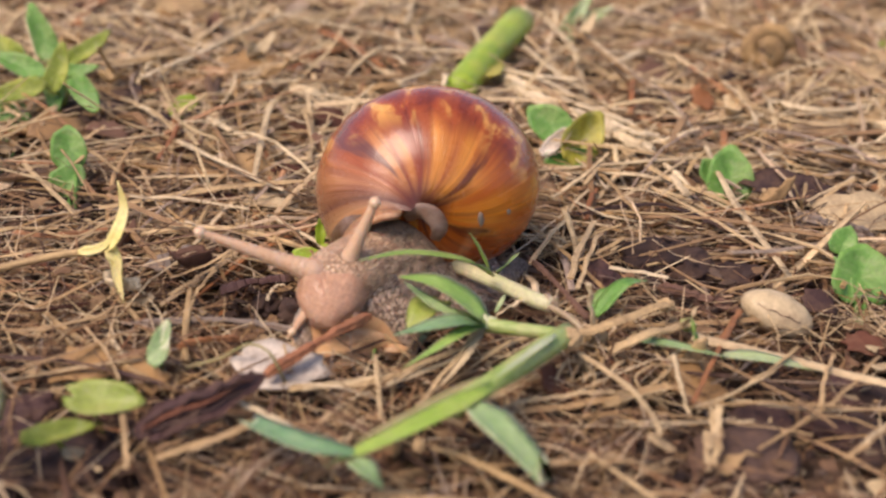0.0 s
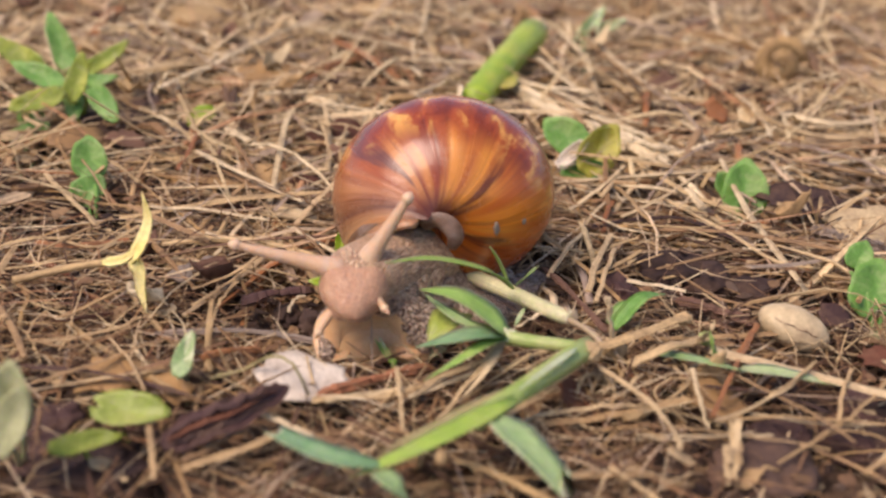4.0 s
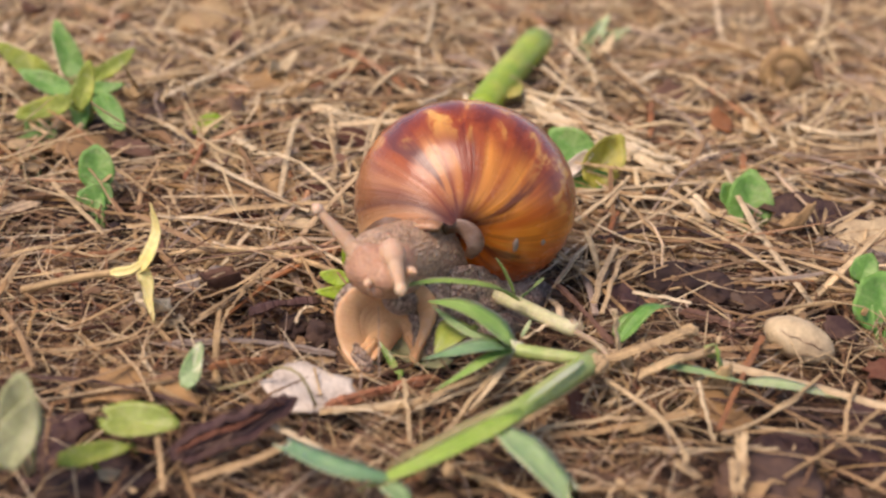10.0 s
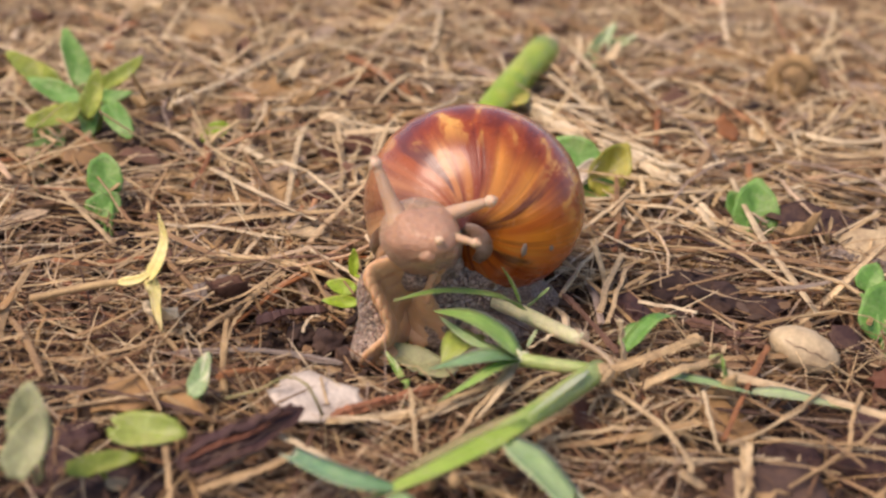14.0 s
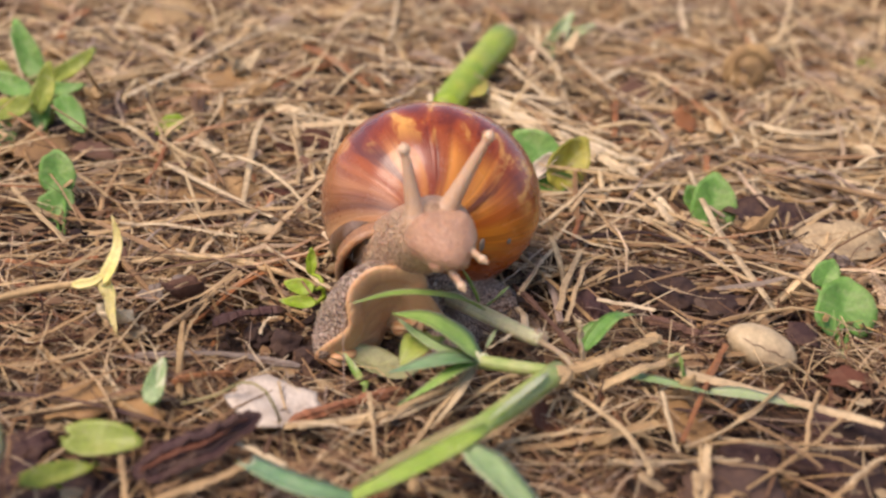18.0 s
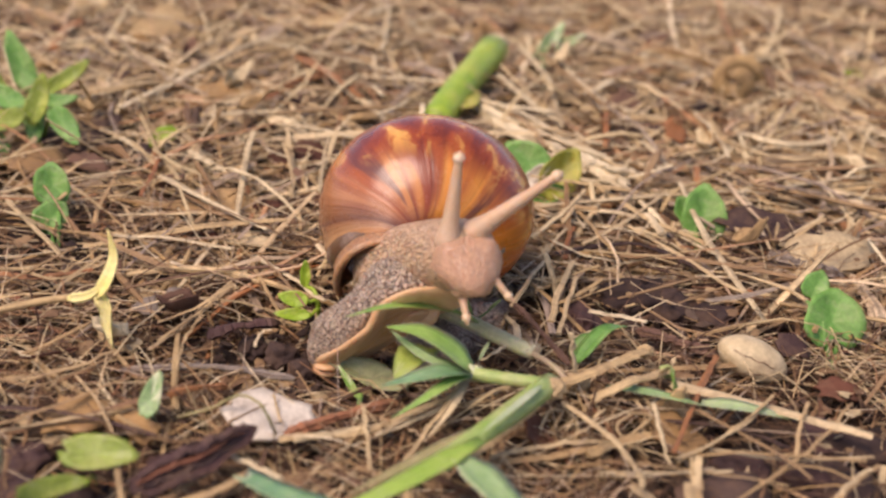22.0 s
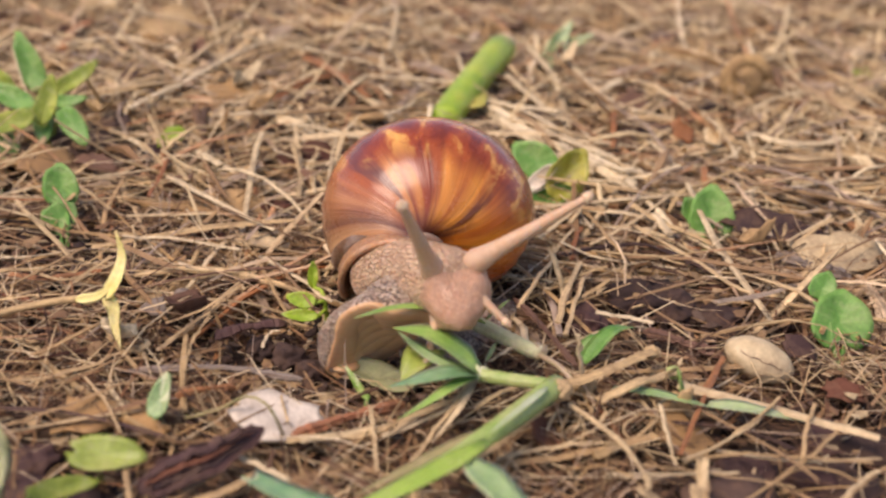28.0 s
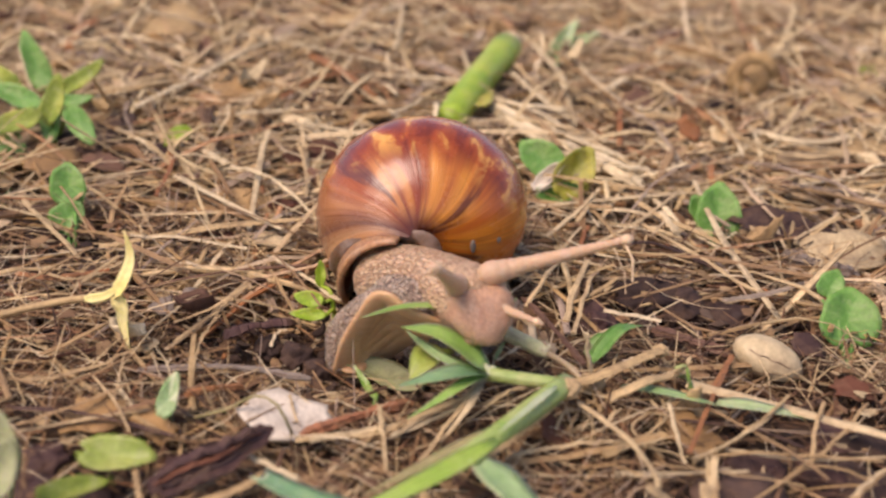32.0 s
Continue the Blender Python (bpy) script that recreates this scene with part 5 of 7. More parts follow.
herb("round_leaf_weed", v(61.4, 15.1, -0.0), [(v(63.3, 22.0, 2.4), (62, -8, 85), 6.6, 0.78, 0.3, 0.1), (v(59.5, 24.0, 2.8), (55, 30, 150), 3.6, 0.8, 0.0, 0.0)], GREEN_ROUND, "round green herb leaf folded over its stalk")
herb("kidney_leaf_weed", v(77.7, -34.9, 0.0), [(v(78.6, -28.0, 2.6), (52, 10, 100), 6.2, 0.98, 0.45, 0.0), (v(76.2, -22.0, 6.9), (50, 0, 60), 3.4, 0.8, 0.3, 0.0)], GREEN_ROUND, "kidney-shaped green herb leaf on a thin stalk")
cup = herb("folded_leaf_weed", v(27.9, 34.1, 0.0), [(v(24.3, 42.0, 6.5), (58, -10, 140), 6.0, 0.72, 0, 0.1)], GREEN_ROUND, "small green leaf beside a yellowing folded leaf")
for place, turn, size, mat, squash in ((v(31.2, 38.0, 4.7), (70, 20, 80), 6.6, OLIVE, 0.7), (v(25.4, 37.0, 3.6), (50, -20, 25), 4.6, PAPERY, 0.4), (v(28.1, 36.0, -0.1), (50, 0, 5), 5.6, GREEN_ROUND, 0.45)):
    leaf = part("leaf", leaf_mesh(size * MM, squash, 0, 0.3, 0.1, 0.1, 0.2), mat, cup)
    leaf.matrix_basis = Matrix.Translation(place - cup.location) @ pose(0, 0, 0, turn[0], turn[1]) @ pose(0, 0, 0, 0, 0, turn[2])
weed = herb("broad_weed", v(-99.5, 60.6, 0.0), [
    (v(-112.5, 92.2, 8.0), (62, 0, 115), 7.8, 0.45, 0, 0.3), (v(-98.2, 81.0, 8.0), (52, 0, 40), 6.1, 0.4, 0, 0.4), (v(-108.7, 64.9, 8.0), (45, 0, 160), 7.0, 0.4, 0, 0.3),
    (v(-98.2, 58.6, 9.0), (60, 0, 80), 5.7, 0.5, 0, 0.3), (v(-91.1, 55.9, 5.0), (50, 0, -50), 5.7, 0.5, 0, 0.3), (v(-106.2, 54.7, 5.0), (50, 0, 200), 6.6, 0.45, 0, 0.2),
    (v(-99.3, 59.0, 4.0), (50, 0, -80), 4.9, 0.55, 0, 0.2), (v(-119.0, 79.7, 8.0), (50, 0, 150), 8.2, 0.4, 0, 0.3), (v(-96.7, 66.5, 7.0), (40, 0, 10), 4.9, 0.4, 0, 0.3)], GREEN_WEED, "yellow-green weed with several pointed leaves", 0.6)
for leaf in [q for q in weed.children if q.name.startswith("leaf")][::2]:
    leaf.data.materials[0] = GREEN_ROUND
herb("twin_leaf_seedling", v(-76.8, -2.5, 0.0), [(v(-81.8, 14.0, 5.4), (66, 0, 100), 5.0, 0.8, 0, 0), (v(-80.7, 8.0, 0.5), (60, 0, 40), 4.2, 0.85, 0, 0)], GREEN_ROUND, "seedling with two round green leaves")
herb("edge_weed", v(-98.2, 16.6, 0.0), [(v(-111.0, 60.0, -3.0), (60, 20, 120), 6, 0.6, 0, 0.2), (v(-110.6, 52.0, -4.6), (50, 0, 30), 6, 0.6, 0, 0.2)], GREEN_ROUND, "dark green weed leaves behind dry stems")
herb("foot_seedling", v(-19.0, -29.0, 0.0), [(v(-23.8, -30.0, 3.0), (55, 0, 170), 2.6, 0.6, 0, 0.2), (v(-22.7, -22.0, 4.3), (80, 0, 90), 2.5, 0.42, 0, 0.2), (v(-23.3, -34.0, 1.8), (45, 10, 190), 3.0, 0.4, 0, 0.3)], GREEN_LIGHT, "tiny bright green seedling beside the snail")
herb("bud_weed", v(-65.3, 31.7, 0.0), [(v(-67.2, 62.0, 1.2), (55, 0, 20), 3.2, 0.7, 0, 0), (v(-69.0, 60.0, -0.1), (60, 0, 100), 2.6, 0.8, 0, 0)], GREEN_LIGHT, "tiny yellow-green bud on an orange stalk", 0.6, STRAW_RED)
herb("crinkled_leaf", v(-42.9, -67.0, -1.0), [(v(-41.8, -70.8, 5.0), (50, -20, 60), 3.0, 0.6, 0, 0.5)], GREEN_DULL, "small pale-veined green leaf")
herb("mottled_leaf", v(-47.2, -82.5, -1.0), [(v(-46.7, -86.2, 5.0), (34, 6, 5), 5.6, 0.5, 0.3, 0.1)], OLIVE_GREEN, "broad mottled green leaf near the ground")
herb("low_leaf", v(-49.8, -88.4, -2.0), [(v(-51.7, -92.6, 3.0), (30, 0, 15), 4.4, 0.4, 0, 0.3)], GREEN_WEED, "narrow green leaf near the ground")
herb("border_leaf", v(-62.2, -88.0, -2.0), [(v(-58.8, -97.0, 12.0), (70, 0, 95), 4.8, 0.66, 0, 0.2), (v(-58.5, -100.0, 10.3), (60, 0, 70), 4.6, 0.6, 0, 0.2)], DULL_LEAF, "pale grey-green leaf standing at the border")
herb("far_weed", v(35.8, 139.6, 0.0), [(v(37.0, 158.0, 2.0), (55, 0, 60), 8, 0.35, 0, 0.4), (v(40.8, 160.0, 3.5), (50, 0, 20), 7, 0.3, 0, 0.4)], GREEN_DULL, "small pale green weed among the straw")
herb("far_seedling", v(131.8, 135.8, 0.0), [(v(139.9, 160.0, -2.1), (55, 0, 30), 4, 0.7, 0, 0)], GREEN_LIGHT, "tiny bright seedling among the straw")
herb("sole_leaf", v(-4.3, -48.4, -4.0), [(v(-8.4, -47.6, -3.0), (8, 4, 160), 7.5, 0.42, 0, 0.3)], DULL_LEAF, "flat olive leaf under the foot of the snail")
herb("narrow_sprout", v(-10.7, -58.0, -2.0), [(v(-11.7, -52.0, -1.9), (45, 0, 125), 3.0, 0.22, 0, 0.3)], GREEN, "narrow green sprout beside the snail")

cut = empty("cut_stem", v(4.7, 99.6, -0.0), "thick green cut plant stem lying on the straw", "stem")
culm([v(1.5, 80.4, 2.0), v(7.7, 102.3, 4.0), v(19.2, 143.6, 6.0)], 4.4, GREEN_LIGHT, cut, label="smooth yellow-green stem", taper=-0.1)
culm([v(18.4, 140.1, 6.0), v(20.5, 149.3, 6.0)], 4.7, STRAW, cut, "cut_end", "browned cut end")
blade([v(7.7, 90.7, 3.0), v(10.7, 90.7, 4.0), v(13.9, 104.5, 4.0)], 3.2, OLIVE, cut)

yellow = empty("dried_sprout", v(-79.7, -35.1, 0.0), "yellowed dry sprout with a forked upright bract", "weed")
culm([v(-79.1, -42.0, 3.0), v(-67.1, -41.0, 6.0), v(-55.2, -46.0, 10.3)], 0.8, STRAW, yellow, "stalk")
blade([v(-56.6, -46.0, 9.9), v(-54.2, -47.0, 13.5), v(-52.9, -46.0, 17.9), v(-53.8, -46.0, 22.9)], 1.5, YELLOW, yellow, up=(-0.5, -0.9, 0.6), label="pale yellow twisted bract")
blade([v(-56.4, -46.0, 10.7), v(-54.7, -47.0, 8.6), v(-54.6, -47.0, 4.8), v(-53.7, -48.0, 0.7)], 1.6, YELLOW, yellow, up=(-0.5, -0.9, 0.5))
blade([v(-61.6, -46.0, 9.2), v(-57.6, -46.0, 10.2), v(-54.3, -46.0, 13.4)], 0.9, YELLOW, yellow, up=(0, -1, 0.4))
culm([v(-38.3, -69.3, 1.0), v(-32.5, -69.1, 3.0), v(-28.3, -69.8, 6.0), v(-24.2, -73.8, 7.0), v(-21.8, -74.3, 2.0)], 0.3, OLIVE_DRY, empty("tendril", v(-39.3, -64.6, -2.0), "thin arching olive tendril over the white flake", "stem"), "strand", taper=0.2)


# ---- the litter ----
BARE = ((v(49.3, -78.8, 0.0), 0.018), (v(66.6, -67.1, 0.0), 0.019), (v(57.6, -77.6, 0.0), 0.012), (v(68.0, -75.4, 0.0), 0.016), (v(-59.2, -87.1, 0.0), 0.014), (v(-39.9, -85.1, 0.0), 0.01), (v(-58.6, -78.0, 0.0), 0.014), (v(45.0, -16.3, 0.0), 0.017), (v(-50.4, -94.6, 0.0), 0.016), (v(-77.7, -2.6, 0.0), 0.016), (v(56.8, -24.7, 0.0), 0.012), (v(-16.6, -44.6, 0.0), 0.012), (v(-90.4, 51.4, -0.0), 0.018), (v(79.7, 19.1, 0.0), 0.012), (v(-34.4, -40.1, 0.0), 0.012))


def bare(x, y):
    return any((x - q.x) ** 2 + (y - q.y) ** 2 < r * r for q, r in BARE)


def litter(name, count, seed, half_width, lengths, heights, area, mat, label, arch=0.06, sides=5, around=False):
    """Many dry pieces strewn over the soil, one mesh."""
    rng = np.random.default_rng(seed)
    verts, faces, uvs = [], [], []
    x0, x1, y0, y1 = area
    steps = 4
    for _ in range(count):
        y = y0 + (y1 - y0) * rng.random()
        x = (x0 + (x1 - x0) * rng.random()) * (0.72 + 1.45 * max(y, -0.1))
        if around:
            x = x0 + (x1 - x0) * rng.random()
            if -0.16 < y < 0.5 and abs(x) < 0.2 * (0.72 + 1.45 * max(y, -0.1)) or y > 0.44 and abs(x) < 0.74 * (0.72 + 1.45 * y):
                continue
        far = 0.95 + 0.8 * max(y, 0.0)
        turn = rng.normal(-0.1, 0.8) if rng.random() < 0.3 else rng.uniform(-math.pi, math.pi)
        if bare(x, y) and rng.random() < 0.85:
            continue
        length = rng.uniform(*lengths) * far * (1.5 if rng.random() < 0.15 else 1.0)
        w = rng.uniform(*half_width) * far
        z = rng.uniform(*heights)
        d = np.hypot((x + 0.004) / 1.2, y + 0.032)
        if d < 0.03:
            z = min(z, -0.0035)
        lean, curve, bow = rng.normal(0, 0.13), rng.normal(0, 0.13), rng.normal(0, arch)
        z += 0.18 * abs(lean) * length
        flat = rng.uniform(0.2, 0.7)
        wander = np.cumsum(rng.normal(0, 0.022, (steps + 1, 2)), 0) * length
        shred = rng.random() < 0.3
        start = len(verts)
        for k in range(steps + 1):
            u = k / steps - 0.5
            px, py = length * u, length * curve * (u * u) + wander[k][0]
            cx, cy = x + px * math.cos(turn) - py * math.sin(turn), y + px * math.sin(turn) + py * math.cos(turn)
            cz = z + lean * px - bow * length * (4 * u * u - 0.5) + soil_height(cx, cy) * 0.4 + 0.4 * wander[k][1]
            s = w * (1 - 0.35 * abs(2 * u) ** 3) * (1 + 0.2 * rng.normal())
            if shred:
                s *= 1.25 - 0.9 * k / steps
            ax, ay = -math.sin(turn), math.cos(turn)
            for j in range(sides):
                a = 2 * math.pi * j / sides
                verts.append((cx + ax * s * math.cos(a), cy + ay * s * math.cos(a), cz + flat * s * math.sin(a)))
        for k in range(steps):
            for j in range(sides):
                p, q = start + k * sides + j, start + k * sides + (j + 1) % sides
                faces.append((p, q, q + sides, p + sides))
                a, b, c, d = j / sides, (j + 1) / sides, k * length * 25, (k + 1) * length * 25
                uvs += [a, c, b, c, b, d, a, d]
        faces.append(tuple(start + j for j in range(sides))[::-1])
        faces.append(tuple(start + steps * sides + j for j in range(sides)))
        uvs += [0.0] * (4 * sides)
    data = bpy.data.meshes.new(name)
    data.from_pydata(verts, [], faces)
    data.uv_layers.new(name="along").data.foreach_set("uv", uvs)
    data.materials.append(mat)
    tagged(new(name, data), label, "litter", kind="stuff")


def crumbs(name, count, seed, sizes, area, mat, label, flat=0.7, height=(-0.006, -0.002)):
    """Many small uneven bits over the soil, one mesh."""
    rng = np.random.default_rng(seed)
    proto = bmesh.new()
    bmesh.ops.create_icosphere(proto, subdivisions=1, radius=1.0)
    base = np.array([p.co[:] for p in proto.verts])
    tris = np.array([[p.index for p in f.verts] for f in proto.faces])
    proto.free()
    verts, faces = [], []
    x0, x1, y0, y1 = area
    for n in range(count):
        y = y0 + (y1 - y0) * rng.random()
        x = (x0 + (x1 - x0) * rng.random()) * (0.72 + 1.45 * max(y, -0.1))
        s = rng.uniform(*sizes) * (0.9 + 1.0 * max(y, 0.0))
        shape = base * (1 + 0.28 * rng.normal(size=(len(base), 1))) * np.array([1.0, rng.uniform(0.4, 0.9), flat * rng.uniform(0.5, 1.0)]) * s
        a, b = rng.uniform(0, 2 * math.pi), rng.normal(0, 0.35)
        ca, sa, cb, sb = math.cos(a), math.sin(a), math.cos(b), math.sin(b)
        turn = np.array([[ca, -sa, 0], [sa, ca, 0], [0, 0, 1]]) @ np.array([[cb, 0, sb], [0, 1, 0], [-sb, 0, cb]])
        z = rng.uniform(*height)
        if np.hypot((x + 0.004) / 1.2, y + 0.032) < 0.03:
            z = min(z, -0.0045)
        verts.append(shape @ turn.T + (x, y, z))
        faces.append(tris + n * len(base))
    data = bpy.data.meshes.new(name)
    data.from_pydata(np.concatenate(verts).tolist(), [], np.concatenate(faces).tolist())
    data.materials.append(mat)
    tagged(new(name, data), label, "litter", kind="stuff")


def scatter(name, count, seed, protos, area, heights, label, category, group, lean=6):
    """Separate pieces strewn over the ground that share a few meshes."""
    rng = random.Random(seed)
    x0, x1, y0, y1 = area
    for n in range(count):
        y = rng.uniform(y0, y1)
        x = rng.uniform(x0, x1) * (0.72 + 1.45 * max(y, -0.1))
        z = rng.uniform(*heights)
        if math.hypot((x + 0.002) / 1.25, y + 0.036) < 0.034 or math.hypot(x + 0.0225, y + 0.073) < 0.016 or bare(x, y) and n % 3:
            continue
        ob = tagged(new(name, rng.choice(protos)), label, category, group)
        ob.matrix_basis = pose(x, y, z, rng.gauss(0, lean), rng.gauss(0, lean), rng.gauss(0, 50) if rng.random() < 0.7 else rng.uniform(-180, 180))


def straw_protos(count, seed, lengths, widths, mats):
    rng, out = random.Random(seed), []
    for n in range(count):
        length, w, bow = rng.uniform(*lengths), rng.uniform(*widths), rng.gauss(0, 0.035)
        kink = rng.uniform(-0.3, 0.3) * length
        line = bend([v(-length / 2, 0, 0), v(kink, length * bow * 0.7, length * 0.02), v(length / 2, 0, 0)], 4)
        split = rng.uniform(0.3, 0.7)
        out.append(finish("straw", sweep(bmesh.new(), line, lambda u: w * MM * (1 - 0.3 * abs(2 * u - 1) ** 4), stalk_section(6, split), rough=0.15), mats[n % len(mats)], False))
    return out


STRAWS = straw_protos(18, 31, (16, 46), (0.3, 0.85), (STRAW_DULL, STRAW, STRAW_DULL, BARK_RED, STRAW_DULL, STRAW_DULL))
PALE_STRAWS = straw_protos(18, 32, (20, 70), (0.4, 1.35), (STRAW, STRAW_PALE, STRAW, STRAW_DULL))
scatter("straw", 60, 45, STRAWS, (-0.15, 0.16, -0.11, 0.0), (-0.001, 0.003), "dry straw lying across the damp litter", "straw", "loose straws")
scatter("straw", 130, 42, PALE_STRAWS, (-0.17, 0.18, 0.0, 0.34), (0.0, 0.0045), "dry straw lying on the straw litter", "straw", "loose straws")
CLODS = [finish("soil_clod", lump((q, q * 0.8, q * 0.5), 0.45, q, 3, 1.8), m) for q, m in ((2.4, CLOD), (3.2, BARK_DARK), (4.0, CLOD), (4.8, BARK_DARK), (5.6, CLOD))]
scatter("soil_clod", 70, 51, CLODS, (-0.17, 0.18, -0.1, 0.32), (-0.004, -0.001), "dark crumbly soil clod between straws", "soil clod", "soil clods")
SCRAPS = []
for k, m in enumerate((DEAD_LEAF, BARK_RED, STRAW_PALE, DEAD_LEAF, BARK, STRAW_DULL, BARK, STRAW_PALE)):
    bm = leaf_mesh((2.6 + 0.35 * k) * MM, 0.3 + 0.05 * (k % 4), 0, 0.5, 0.2, 0.5 * (k % 2), 0.2, 0.4, k)
    SCRAPS.append(finish("leaf_scrap", bm, m))
scatter("leaf_scrap", 90, 58, SCRAPS, (-0.17, 0.18, -0.1, 0.32), (-0.001, 0.003), "small curled scrap of dead leaf", "dead leaf", "dead leaves and chips", 16)
NEAR, FIELD = (-0.17, 0.18, -0.14, 0.02), (-0.19, 0.20, -0.02, 0.5)
litter("near_straw", 1600, 3, (0.0002, 0.00062), (0.008, 0.034), (-0.005, 0.0015), NEAR, STRAW_BROWN, "tangled brown straw and grass stems covering damp soil")
litter("near_fibres", 4600, 5, (0.00008, 0.00026), (0.008, 0.034), (-0.004, 0.003), NEAR, STRAW_BROWN, "fine brown rootlets and grass fibres in the straw", 0.1, 4)
litter("pale_fibres", 1500, 7, (0.00008, 0.0003), (0.01, 0.036), (-0.001, 0.003), NEAR, STRAW_MIX, "fine pale grass fibres tangled over the straw", 0.1, 4)
litter("fibre_tangle", 2600, 9, (0.00006, 0.00016), (0.006, 0.022), (0.0, 0.004), NEAR, STRAW_MIX, "short wiry fibres tangled over the straw", 0.2, 4)
litter("light_straw", 1100, 15, (0.00022, 0.0007), (0.014, 0.05), (0.0005, 0.0055), FIELD, STRAW_LIGHT, "pale bleached straws lying over the litter", 0.12)
litter("light_fibres", 380, 16, (0.0001, 0.0003), (0.012, 0.035), (0.0, 0.004), (-0.17, 0.18, -0.075, 0.0), STRAW_LIGHT, "thin pale grass stems lying over the litter", 0.14)
litter("straw_litter", 4300, 4, (0.00035, 0.001), (0.014, 0.055), (-0.005, 0.0026), FIELD, STRAW_MIX, "tangled dry straw and grass stems covering the soil")
litter("fine_litter", 5200, 6, (0.00018, 0.00048), (0.012, 0.045), (-0.004, 0.004), FIELD, STRAW_MIX, "fine dry rootlets and grass fibres in the straw", 0.1, 4)
litter("broad_litter", 560, 8, (0.0011, 0.0026), (0.012, 0.034), (-0.004, 0.002), FIELD, STRAW_MIX, "broad flat pieces of dry reed in the litter")
crumbs("soil_crumbs", 4800, 11, (0.0004, 0.002), NEAR, CRUMB, "dark crumbs of soil between the straws")
crumbs("far_crumbs", 3200, 13, (0.0006, 0.0026), FIELD, CRUMB, "dark crumbs of soil under the dry straw")
crumbs("near_leaf_bits", 1700, 14, (0.0006, 0.0024), NEAR, FLAKE, "broken bits of dead leaf on damp soil", 0.16, (-0.005, 0.001))
crumbs("leaf_crumbs", 1200, 12, (0.001, 0.0034), FIELD, FLAKE, "broken bits of dead leaf in the litter", 0.16, (-0.005, 0.001))
litter("far_straw", 4000, 21, (0.0008, 0.003), (0.03, 0.09), (-0.004, 0.003), (-0.75, 0.75, 0.46, 1.9), STRAW_MIX, "straw litter farther off")
litter("outer_straw", 9000, 22, (0.0008, 0.003), (0.03, 0.09), (-0.004, 0.003), (-1.3, 1.3, -0.9, 1.3), STRAW_MIX, "straw litter all around the clearing", around=True)

# ---- what moves ----
HEAD_AT = [
    (0, -17.2, -50.0, 7.1), (3, -17.7, -50.0, 8.3), (5.5, -15.1, -50.0, 13.9), (6, -14.4, -50.0, 14.9),
    (7.5, -13.6, -50.0, 14.6), (9, -14.0, -50.0, 13.8), (10.5, -14.5, -50.0, 16.2), (12, -12.9, -50.0, 18.8),
    (13, -13.2, -50.0, 20.5), (14.5, -7.5, -50.0, 24.4), (16.5, -0.7, -50.0, 24.9), (17.5, 0.2, -50.0, 24.9),
    (19, 2.6, -50.0, 23.8), (22, 6.5, -50.0, 23.2), (23, 7.3, -50.0, 22.4), (25.5, 5.3, -50.0, 21.3),
    (28, 4.2, -50.0, 17.6), (30, 4.6, -50.0, 16.4), (31, 5.2, -50.0, 14.8), (32, 6.8, -50.0, 14.3),
]
NECK_ROOT = [
    (0, -4.3, -28.0, 4.6), (3, -5.0, -28.0, 5.4), (6, -4.8, -28.0, 6.6), (9, -3.7, -28.0, 7.7),
    (12, -5.9, -28.0, 8.9), (13, -7.3, -28.0, 9.3), (14.5, -8.9, -28.0, 10.5), (16.5, -8.4, -28.0, 10.9),
    (17.5, -7.1, -28.0, 10.3), (19, -7.6, -28.0, 7.9), (22, -6.3, -28.0, 9.8), (23, -6.4, -28.0, 8.9),
    (25.5, -7.5, -28.0, 9.1), (28, -8.0, -28.0, 8.3), (30, -9.1, -28.0, 7.9), (32, -9.0, -28.0, 7.1),
]
LEFT_ROOT = [
    (0, -21.2, -52.0, 11.0), (3, -21.8, -52.0, 12.8), (6, -18.5, -52.0, 15.3), (7.5, -17.7, -52.0, 16.8),
    (9, -17.9, -52.0, 17.1), (10.5, -18.1, -52.0, 18.5), (12, -17.5, -52.0, 21.9), (13, -16.6, -52.0, 23.7),
    (14.5, -11.2, -52.0, 26.9), (16.5, -5.7, -52.0, 26.5), (17.5, -4.4, -52.0, 27.1), (19, -1.0, -52.0, 26.0),
    (22, 3.0, -52.0, 27.1), (23, 3.7, -52.0, 25.7), (25.5, 0.8, -52.0, 26.1), (28, -0.7, -52.0, 22.0),
    (30, 0.0, -52.0, 21.3), (31, -0.3, -52.0, 21.3), (32, 2.3, -52.0, 18.8),
]
LEFT_TIP = [
    (0, -38.9, -52.0, 16.6), (3, -38.3, -52.0, 16.0), (6, -33.9, -50.0, 18.7), (7.5, -28.4, -50.0, 20.0),
    (9, -25.0, -50.0, 22.7), (10.5, -24.7, -50.0, 26.1), (12, -24.5, -50.0, 31.7), (13, -22.3, -50.0, 34.5),
    (14.5, -13.7, -50.0, 35.9), (16.5, -6.9, -50.0, 38.3), (17.5, -6.6, -50.0, 38.7), (19, 0.1, -50.0, 38.1),
    (22, 4.8, -50.0, 40.1), (23, 2.4, -50.0, 41.9), (25.5, -3.2, -56.0, 40.6), (28, -4.9, -62.0, 36.6),
    (30, -7.6, -68.0, 35.7), (31, -6.0, -72.0, 34.3), (32, -0.8, -76.0, 32.8),
]
